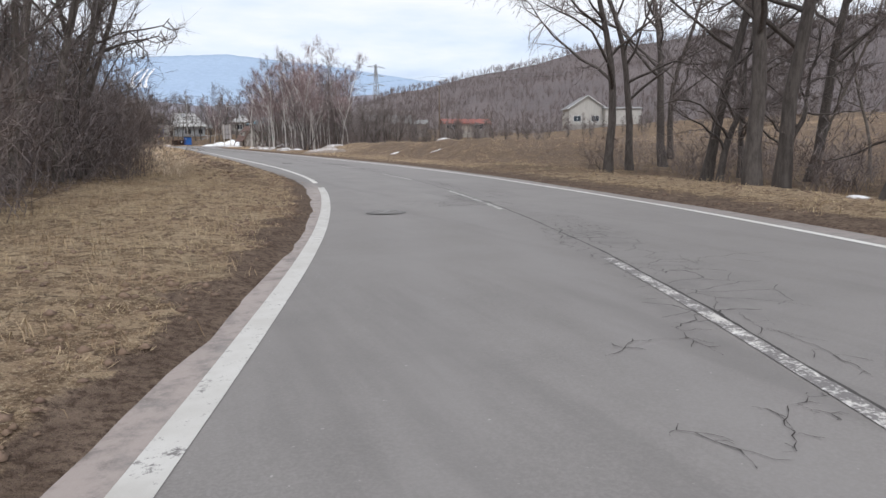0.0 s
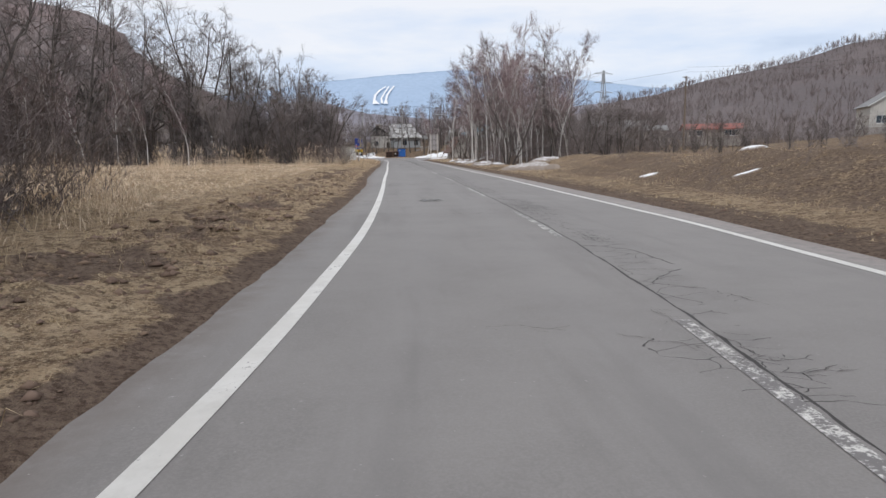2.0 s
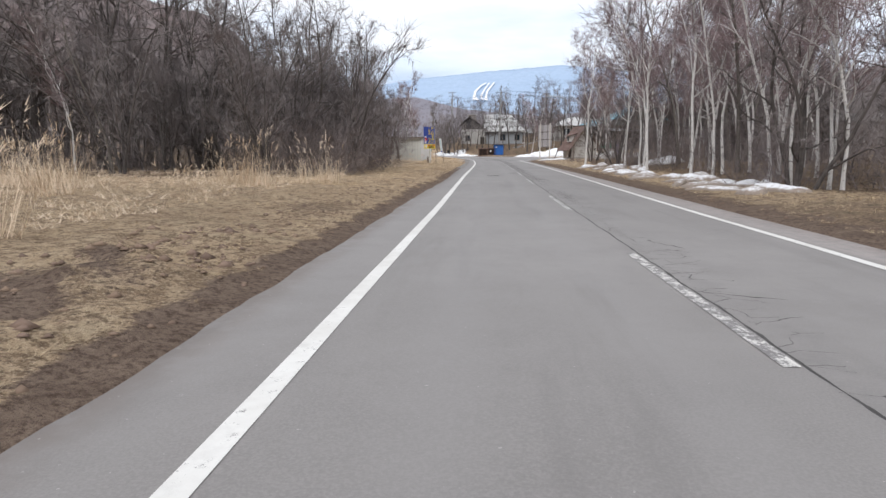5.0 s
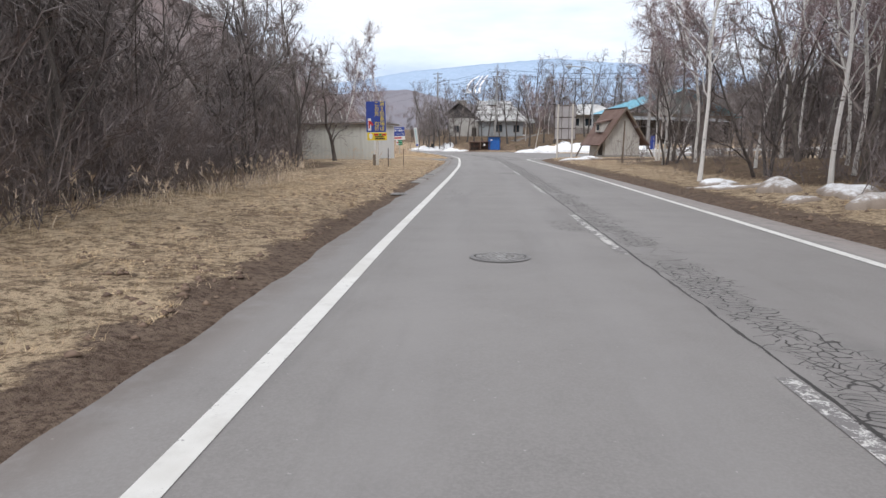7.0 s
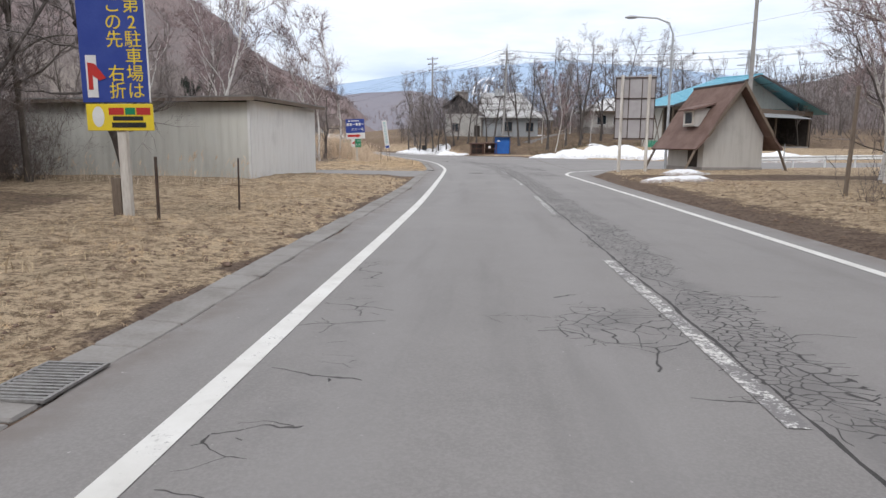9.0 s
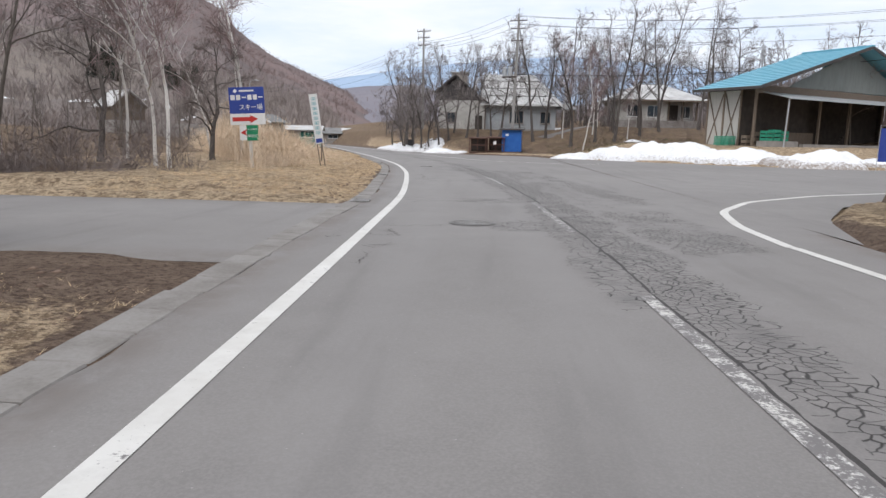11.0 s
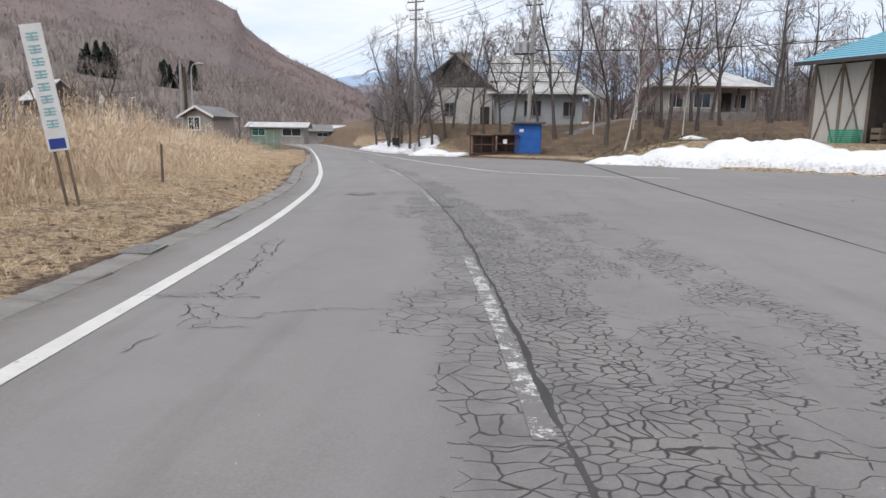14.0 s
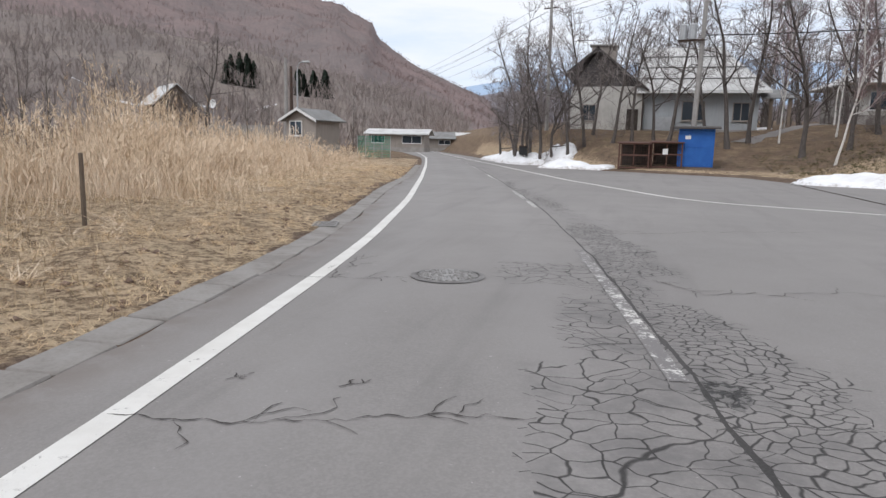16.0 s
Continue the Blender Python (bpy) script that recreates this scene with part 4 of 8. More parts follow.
for ends in ((10.02, 90.28, 10.53, 90.36), (10.53, 90.36, 10.79, 90.32), (10.98, 90.36, 11.45, 90.19), (11.1, 89.7, 11.09, 89.24), (11.09, 89.24, 11.13, 88.34), (11.13, 88.34, 11.26, 88.01), (11.26, 88.01, 11.29, 87.6)):
    crack_line(*ends, 0.009, 1)
for ends in ((11.52, 108.77, 11.68, 108.79), (11.89, 108.76, 12.68, 108.75), (11.29, 108.68, 11.21, 111.31), (11.03, 107.98, 11.22, 107.73), (14.74, 110.01, 15.27, 110.03)):
    crack_line(*ends, 0.010, 4)
for ends in ((12.18, 122.21, 12.86, 122.17), (13.54, 120.57, 13.76, 120.61)):
    crack_line(*ends, 0.010, 4)
for ends in ((10.31, 148.63, 11.02, 148.76), (11.02, 148.76, 11.40, 148.90), (10.31, 147.55, 10.79, 147.68), (10.79, 147.68, 10.50, 148.31), (10.30, 146.64, 10.85, 146.83), (10.52, 146.26, 10.62, 145.98), (10.62, 145.98, 10.63, 145.49), (9.82, 147.28, 9.99, 147.47)):
    crack_line(*ends, 0.016, 4)
for ends in ((9.62, 153.63, 10.18, 153.73), (10.18, 153.73, 11.05, 153.46), (11.05, 153.46, 11.56, 153.58), (10.15, 153.08, 10.85, 153.13), (10.85, 153.13, 11.55, 153.02), (10.36, 152.80, 11.17, 152.93), (11.17, 152.93, 11.62, 153.03), (10.46, 152.81, 10.50, 152.48)):
    crack_line(*ends, 0.016, 4)
for ends in ((11.89, 155.83, 12.26, 155.91), (12.62, 155.14, 12.69, 154.57), (11.79, 157.10, 12.22, 157.19), (13.51, 156.78, 14.47, 156.61)):
    crack_line(*ends, 0.016, 4)
for ends in ((9.40, 160.94, 9.80, 161.05), (9.80, 161.05, 10.24, 161.09), (9.89, 161.02, 9.75, 161.58), (9.75, 161.58, 9.62, 162.80), (9.62, 162.80, 9.37, 164.34), (9.71, 160.76, 10.12, 160.37)):
    crack_line(*ends, 0.016, 4)
for ends in ((9.71, 160.83, 10.22, 160.42), (10.22, 160.42, 10.56, 160.58), (10.56, 160.58, 10.83, 160.74), (10.83, 160.74, 11.19, 160.75), (11.19, 160.75, 11.46, 160.82), (9.89, 159.54, 9.95, 160.0), (9.99, 160.08, 10.52, 160.16), (9.27, 164.14, 9.74, 162.13), (9.74, 162.13, 9.96, 161.27), (9.08, 160.94, 9.87, 161.19)):
    crack_line(*ends, 0.013, 1)
for ends in ((8.29, 167.55, 9.29, 167.79), (9.29, 167.79, 10.31, 168.14), (7.14, 170.75, 8.61, 171.16), (7.91, 170.95, 7.77, 172.36), (9.21, 168.23, 9.34, 168.38), (8.56, 168.14, 8.65, 168.29), (10.22, 175.31, 13.81, 177.24), (10.79, 172.05, 11.43, 171.33), (11.43, 171.33, 12.95, 172.01)):
    crack_line(*ends, 0.016, 4)


# ---- gutters, covers and grates ----
def manhole(x, y, r, label):
    ob = thing("manhole_cover", pose(x, y, 0.006, 0, 0, 20), label, "manhole")
    bm = bmesh.new()
    for a, b, z in ((r + 0.07, r + 0.012, 0.0),):
        for k in range(36):
            w0, w1 = math.tau * k / 36, math.tau * (k + 1) / 36
            q = [(a * math.cos(w0), a * math.sin(w0), z), (a * math.cos(w1), a * math.sin(w1), z), (b * math.cos(w1), b * math.sin(w1), z + 0.008), (b * math.cos(w0), b * math.sin(w0), z + 0.008)]
            bm.faces.new([bm.verts.new(p) for p in q])
    part("collar_ring", bm, IRON, ob)
    bm = bmesh.new()
    bmesh.ops.create_cone(bm, cap_ends=True, segments=36, radius1=r, radius2=r - 0.004, depth=0.012)
    # raised studs in rings
    for ring, count in ((0.28, 8), (0.5, 14), (0.72, 20), (0.9, 26)):
        for k in range(count):
            w = math.tau * (k + 0.5 * (count % 4 == 0)) / count
            c = (r * ring * math.cos(w), r * ring * math.sin(w))
            box(bm, -0.022, 0.022, -0.016, 0.016, 0.006, 0.012, Matrix.Translation((c[0], c[1], 0)) @ Matrix.Rotation(w, 4, "Z"))
    part("lid", bm, IRON_PALE, ob, "studded iron lid")
    return ob


manhole(8.62, 17.4, 0.30, "round pale iron manhole cover set in cracked asphalt")
manhole(12.0, 45.0, 0.30, "round iron manhole cover in the driving lane")
manhole(12.25, 99.3, 0.30, "sunken round manhole cover in the driving lane")
manhole(11.75, 149.2, 0.31, "round studded manhole cover ringed with cracks")
manhole(8.97, 171.4, 0.31, "round pale studded manhole cover by the bend")


def grate(x, y, turn):
    ob = thing("drain_grate", pose(x, y, 0.004, 0, 0, turn) @ Matrix.Scale(0.72, 4), "dark steel drain grate set in the concrete gutter", "drain", "gutter drain grates")
    bm = bmesh.new()
    for a in (-0.27, 0.24):
        box(bm, a, a + 0.03, -0.42, 0.42, -0.01, 0.012)
    for b in (-0.42, 0.39):
        box(bm, -0.24, 0.24, b, b + 0.03, -0.01, 0.012)
    part("frame", bm, IRON_PALE, ob)
    for k in range(12):
        y0 = -0.37 + k * 0.063
        part("bar", boxed(-0.24, 0.24, y0, y0 + 0.032, -0.008, 0.010), IRON_PALE, ob)
    # thin black sheet below the bars stands in for the shade down the drain
    part("pit_shade", boxed(-0.25, 0.25, -0.40, 0.40, -0.02, -0.012), BLACK, ob)


for gx, gy, gt in ((9.8, 109.2, 0), (9.78, 120.5, 0), (9.28, 152.6, 5), (8.02, 163.2, 9), (5.97, 174.8, 20)):
    grate(gx, gy, gt)


# ---- concrete gutter, piece by piece ----
def build_gutter(y0, y1, label):
    top = thing("gutter", pose(0, 0, 0), label, "gutter", kind="structure")
    shared = {}
    y = y0
    while y < y1:
        x = float(edge_left(y + 0.3)) - 0.19
        slope = float(edge_left(y + 1.0) - edge_left(y))
        w = random.choice((0, 1, 2))
        if w not in shared:
            bm = boxed(-0.17, 0.17, -0.288, 0.288, -0.09, 0.0, bevel=0.012)
            for v in bm.verts:
                v.co.z += 0.012 * (v.co.x < -0.1) + random.uniform(-0.003, 0.003)
            me = bpy.data.meshes.new("slab")
            bm.to_mesh(me)
            bm.free()
            me.materials.append(GUTTER)
            shared[w] = me
        ob = new("slab", shared[w])
        ob.parent = top
        ob.matrix_world = pose(x + random.uniform(-0.012, 0.012), y + 0.3, -0.012 + random.uniform(-0.006, 0.005), random.uniform(-0.8, 0.8), random.uniform(-1.5, 1.5), -math.degrees(math.atan(slope)) + random.uniform(-0.6, 0.6))
        y += 0.6 * math.cos(math.atan(slope))
    return top


# ---- writing ----
def lettering(body, size, m, material, parent, name="lettering"):
    """Raised characters as a mesh, centred on m."""
    cu = bpy.data.curves.new(name, "FONT")
    cu.body, cu.size, cu.align_x, cu.align_y, cu.extrude = body, size, "CENTER", "CENTER", 0.003
    tmp = new(name, cu)
    me = bpy.data.meshes.new_from_object(tmp.evaluated_get(bpy.context.evaluated_depsgraph_get()))
    bpy.data.objects.remove(tmp)
    me.transform(m)
    me.materials.clear()
    return part(name, me, material, parent)


UPRIGHT = Matrix.Rotation(radians(90), 4, "X")


def bars(parent, material, rows, y=-0.004):
    """Plain bars in place of writing: x0, x1, z0, z1."""
    for x0, x1, z0, z1 in rows:
        part("bar_of_writing", boxed(x0, x1, y - 0.004, y, z0, z1), material, parent)


def arrow_bm(x0, x1, z, h, y):
    bm = bmesh.new()
    d = 1 if x1 > x0 else -1
    xm = x1 - d * h * 1.1
    out = [(x0, z - h * 0.28), (xm, z - h * 0.28), (xm, z - h * 0.55), (x1, z), (xm, z + h * 0.55), (xm, z + h * 0.28), (x0, z + h * 0.28)]
    prism(bm, out, "y", y - 0.004, y)
    return bm


def parking_sign():
    g = height(6.0, 127.3)
    ob = thing("direction_sign", pose(6.38, 127.5, g, 0, -0.5, 4), "tall blue and yellow parking direction sign on a pale wooden post", "sign")
    part("post", boxed(-0.07, 0.07, -0.02, 0.10, -0.3, 3.35, bevel=0.008), WOOD_WHITE, ob)
    part("stub", boxed(-0.25, -0.1, 0.02, 0.16, -0.2, 0.62, bevel=0.01), WOOD_OLD, ob, "dark broken post stump")
    part("blue_panel", boxed(-0.56, 0.50, -0.045, -0.02, 1.82, 3.45, bevel=0.006), SIGN_BLUE, ob)
    part("yellow_panel", boxed(-0.52, 0.54, -0.05, -0.02, 1.38, 1.80, bevel=0.006), SIGN_YELLOW, ob)
    part("edge_strip", boxed(0.50, 0.515, -0.05, -0.02, 1.82, 3.45), SIGN_WHITE, ob)
    y = -0.052
    for k, ch in enumerate("第2駐車場は"):
        lettering(ch, 0.275, Matrix.Translation((0.30, y + 0.004, 3.30 - k * 0.262)) @ UPRIGHT, SIGN_YELLOW, ob)
    for k, ch in enumerate(("こ", "の", "先", "", "右", "折")):
        if ch:
            lettering(ch, 0.275, Matrix.Translation((0.01, y + 0.004, 3.30 - k * 0.262)) @ UPRIGHT, SIGN_YELLOW, ob)
    part("arrow_plate", boxed(-0.47, -0.30, y, y + 0.006, 1.90, 2.55), SIGN_WHITE, ob)
    bm = bmesh.new()
    prism(bm, [(-0.44, 2.02), (-0.37, 2.02), (-0.37, 2.24), (-0.26, 2.16), (-0.16, 2.20), (-0.33, 2.42), (-0.44, 2.44)], "y", y - 0.006, y)
    part("arrow", bm, SIGN_RED, ob)
    bars(ob, SIGN_RED, [(-0.16, 0.08, 1.63, 1.74), (0.28, 0.5, 1.63, 1.74)], y)
    bars(ob, SIGN_GREEN, [(0.10, 0.26, 1.63, 1.74)], y)
    bars(ob, BLACK, [(-0.10, 0.38, 1.54, 1.605), (-0.12, 0.42, 1.43, 1.51)], y)
    bm = bmesh.new()
    bmesh.ops.create_cone(bm, cap_ends=True, segments=14, radius1=0.12, radius2=0.12, depth=0.006)
    bmesh.ops.transform(bm, matrix=Matrix.Translation((-0.33, y, 1.60)) @ UPRIGHT @ Matrix.Diagonal((0.8, 1.35, 1, 1)), verts=bm.verts)
    part("emblem", bm, SIGN_WHITE, ob)


def ski_sign():
    g = height(3.35, 162.4)
    ob = thing("direction_sign", pose(3.37, 162.4, g, 0, -2.5, 2), "blue and white ski area sign with a red arrow", "sign")
    part("post", boxed(-0.05, 0.05, -0.01, 0.08, -0.3, 2.6, bevel=0.006), WOOD_WHITE, ob)
    part("blue_panel", boxed(-0.66, 0.62, -0.04, -0.012, 1.95, 2.88, bevel=0.006), SIGN_BLUE, ob)
    part("white_panel", boxed(-0.66, 0.62, -0.04, -0.012, 1.55, 1.945, bevel=0.006), SIGN_WHITE, ob)
    part("arrow", arrow_bm(-0.58, 0.36, 1.75, 0.26, -0.041), SIGN_RED, ob)
    bars(ob, SIGN_WHITE, [(-0.28, 0.26, 2.72, 2.78), (-0.60, -0.44, 2.43, 2.61), (-0.39, -0.24, 2.43, 2.61), (-0.19, -0.03, 2.50, 2.54), (0.02, 0.17, 2.43, 2.61), (0.22, 0.36, 2.43, 2.61), (0.41, 0.57, 2.50, 2.54)], -0.041)
    for k, ch in enumerate("スキー場"):
        lettering(ch, 0.225, Matrix.Translation((-0.20 + k * 0.215, -0.045, 2.16)) @ UPRIGHT, SIGN_WHITE, ob)
    bm = bmesh.new()
    box(bm, -0.055, 0.055, -0.045, -0.041, -0.055, 0.055, Matrix.Translation((-0.42, 0, 2.75)) @ Matrix.Rotation(radians(45), 4, "Y"))
    part("emblem", bm, SIGN_WHITE, ob)
    part("small_arrow_panel", boxed(-0.34, -0.10, -0.05, -0.02, 1.00, 1.53, bevel=0.004), SIGN_WHITE, ob)
    part("small_arrow", arrow_bm(-0.12, -0.32, 1.27, 0.22, -0.051), SIGN_RED, ob)
    part("green_panel", boxed(-0.09, 0.33, -0.05, -0.02, 0.98, 1.53, bevel=0.004), SIGN_GREEN, ob)
    lettering("トンネル", 0.10, Matrix.Translation((0.12, -0.053, 1.38)) @ UPRIGHT, SIGN_WHITE, ob)
    lettering("岡谷IC", 0.125, Matrix.Translation((0.12, -0.053, 1.14)) @ UPRIGHT, SIGN_WHITE, ob)


def banner_sign():
    g = height(4.75, 166.4)
    ob = thing("banner_sign", pose(5.0, 166.4, g, 2, -7.5, 12), "narrow leaning white and teal banner sign on two thin stakes", "sign")
    for x in (-0.10, 0.09):
        part("stake", boxed(x - 0.018, x + 0.018, 0.0, 0.04, -0.25, 2.95, bevel=0.004), WOOD_OLD, ob)
    part("board", boxed(-0.17, 0.17, -0.03, -0.002, 0.95, 3.0, bevel=0.004), SIGN_WHITE, ob)
    for k in range(8):
        z = 2.74 - k * 0.2
        bars(ob, SIGN_TEAL, [(-0.09, 0.09, z + 0.10, z + 0.125), (-0.10, 0.10, z + 0.045, z + 0.068), (-0.09, 0.085, z, z + 0.022), (-0.015, 0.012, z + 0.022, z + 0.045), (-0.02, 0.01, z + 0.068, z + 0.10)], -0.031)
    bars(ob, SIGN_BLUE, [(-0.13, 0.13, 0.99, 1.16)], -0.031)


def sign_board():
    """The back of a large board on two white posts."""
    g = height(19.3, 149.8)
    ob = thing("notice_board", pose(19.3, 149.8, g, 0, 0, -12), "large grey notice board seen from behind on white posts", "sign board")
    for x in (-0.62, 0.62):
        part("post", rodded(((x, 0, -0.3), (x, 0, 4.55), 0.075), n=12), WOOD_WHITE, ob)
    part("panel", boxed(-0.92, 0.92, 0.10, 0.13, 1.5, 4.5, bevel=0.006), plain("grey_panel_back", (0.42, 0.40, 0.40), (0.34, 0.32, 0.32), 1.5, 0.7, 0.1), ob)
    for z in (1.55, 2.5, 3.45, 4.42):
        part("cross_rail", boxed(-0.94, 0.94, 0.06, 0.10, z - 0.03, z + 0.03), STEEL_DARK, ob)
    for x in (-0.9, -0.3, 0.3, 0.9):
        part("stile", boxed(x - 0.02, x + 0.02, 0.07, 0.099, 1.52, 4.45), STEEL_DARK, ob)


def stake(x, y, h, r, label, mat, lean=0.0):
    ob = part("stake", rodded(((0, 0, -0.25), (0, 0, h), r, r * 0.85), n=7), mat)
    ob.matrix_world = pose(x, y, height(x, y), lean, lean * 0.6, random.uniform(0, 90))
    return tagged(ob, label, "stake")


# ---- buildings ----
def shed():
    g = 0.12
    m = pose(4.45, 138.6, g, 0, 0, -6)
    ob = thing("shed", m, "long low flat-roofed shed with grey-green and white sheet walls", "shed")
    part("south_wall", corrugated(-9.2, -0.02, -0.15, 2.55, 0.30, 0.012), SHED_GREY, ob)
    bm = corrugated(0, 6.0, -0.15, 2.62, 0.115, 0.02)
    bmesh.ops.transform(bm, matrix=Matrix.Rotation(radians(90), 4, "Z"), verts=bm.verts)
    part("east_wall", bm, SHED_WHITE, ob, "white corrugated end wall")
    part("north_wall", boxed(-9.2, -0.03, 5.98, 6.02, -0.15, 2.55), SHED_GREY, ob)
    part("west_wall", boxed(-9.24, -9.2, 0, 6.0, -0.15, 2.55), SHED_GREY, ob)
    part("corner_trim", boxed(-0.05, 0.03, -0.025, 0.04, -0.15, 2.6), SIGN_WHITE, ob)
    bm = bmesh.new()
    slab(bm, [(-9.6, -0.35, 2.66), (0.35, -0.35, 2.74), (0.35, 6.3, 2.76), (-9.6, 6.3, 2.66)], 0.05)
    part("roof", bm, ROOF_GREY, ob)
    part("fascia", slabbed([(-9.6, -0.36, 2.50), (0.36, -0.36, 2.58), (0.36, -0.36, 2.70), (-9.6, -0.36, 2.62)], 0.03), WOOD_OLD, ob, "dark weathered fascia board")
    part("east_fascia", boxed(0.345, 0.37, -0.37, 6.3, 2.60, 2.72), WOOD_OLD, ob)


def bus_hut():
    """Small A-frame hut with a swept brown roof and a dormer."""
    g = height(24.5, 151.5)
    ob = thing("hut", pose(24.55, 151.2, g, 0, 0, 14), "small white-walled hut with steep swept brown roof and dormer", "hut")
    W, L, H = 1.62, 3.4, 3.35
    bm = bmesh.new()
    prism(bm, [(-W, -0.2), (W, -0.2), (W, 1.7), (0, H + 0.7), (-W, 1.7)], "y", 0.0, L)
    part("wall", bm, PLASTER, ob)
    part("plinth", boxed(-W - 0.04, W + 0.04, -0.04, L + 0.04, -0.25, 0.12), CONCRETE, ob)

    def swept(side):
        pts = [(0, H + 0.92), (side * 1.0, 2.95), (side * 1.75, 1.75), (side * 2.4, 1.02)]
        bm = bmesh.new()
        for (u0, v0), (u1, v1) in zip(pts, pts[1:]):
            c = [(u0, -0.55, v0), (u0, L + 0.5, v0), (u1, L + 0.5, v1), (u1, -0.55, v1)]
            slab(bm, c if side < 0 else c[::-1], 0.10)
        return bm

    part("roof_slope", swept(-1), ROOF_BROWN, ob)
    part("roof_slope", swept(1), ROOF_BROWN, ob)
    part("ridge_cap", boxed(-0.09, 0.09, -0.58, L + 0.52, H + 0.87, H + 0.97, bevel=0.02), ROOF_DARK, ob)
    for s in (-1, 1):
        bm = bmesh.new()
        slab(bm, [(0, -0.58, H + 0.95), (s * 1.75, -0.58, 1.80), (s * 1.75, -0.58, 1.60), (0, -0.58, H + 0.70)][::s], 0.06)
        part("bargeboard", bm, WOOD_OLD, ob)
        for y in (-0.35, L + 0.25):
            part("strut", rodded(((s * 2.25, y, 1.05), (s * 2.9, y, -0.25), 0.07), n=6), WOOD_OLD, ob, "dark slanting timber strut")
    dm = part("dormer", boxed(-1.75, -0.9, 0.75, 1.85, 2.15, 3.05), PLASTER, ob)
    part("dormer_roof", slabbed([(-2.0, 0.55, 3.0), (-0.35, 0.55, 3.42), (-0.35, 2.05, 3.42), (-2.0, 2.05, 3.0)], 0.09), ROOF_BROWN, dm)
    part("window", boxed(-1.765, -1.75, 0.95, 1.65, 2.3, 2.85), GLASS, dm)
    for a in ((0.87, 0.95), (1.65, 1.73)):
        part("window_frame", boxed(-1.80, -1.75, a[0], a[1], 2.22, 2.93), WOOD_WHITE, dm)
    for z in (2.22, 2.85):
        part("window_rail", boxed(-1.80, -1.75, 0.95, 1.65, z, z + 0.08), WOOD_WHITE, dm)
    # flat near-black panel stands in for the shaded door opening
    part("door_recess", boxed(-W - 0.02, -W + 0.02, 0.5, 1.4, 0.1, 1.5), DARK_INSIDE, ob)


def window(parent, x0, x1, z0, z1, y, frame=None):
    """A window in a wall that faces -y: frame, sill and pane."""
    w = part("window", boxed(x0, x1, y - 0.03, y - 0.005, z0, z1), GLASS, parent)
    fm = frame or SIGN_WHITE
    bm = bmesh.new()
    for a, b, c, d in ((x0 - 0.07, x0, z0 - 0.07, z1 + 0.07), (x1, x1 + 0.07, z0 - 0.07, z1 + 0.07), (x0, x1, z1, z1 + 0.07), (x0, x1, z0 - 0.07, z0), ((x0 + x1) / 2 - 0.03, (x0 + x1) / 2 + 0.03, z0, z1)):
        box(bm, a, b, y - 0.06, y, c, d)
    part("frame", bm, fm, w)
    part("sill", boxed(x0 - 0.1, x1 + 0.1, y - 0.12, y, z0 - 0.12, z0 - 0.07), fm, w)


def seams(parent, corners, count, material, name="roof_seam"):
    """Standing seams up a roof slope: corners eave-left, eave-right, ridge-right, ridge-left."""
    a, b, c, d = [Vector(p) for p in corners]
    up = (b - a).cross(d - a).normalized()
    for k in range(count + 1):
        t = k / count
        p, q = a.lerp(b, t) + up * 0.03, d.lerp(c, t) + up * 0.03
        part(name, rodded((p, q, 0.028), n=4), material, parent)


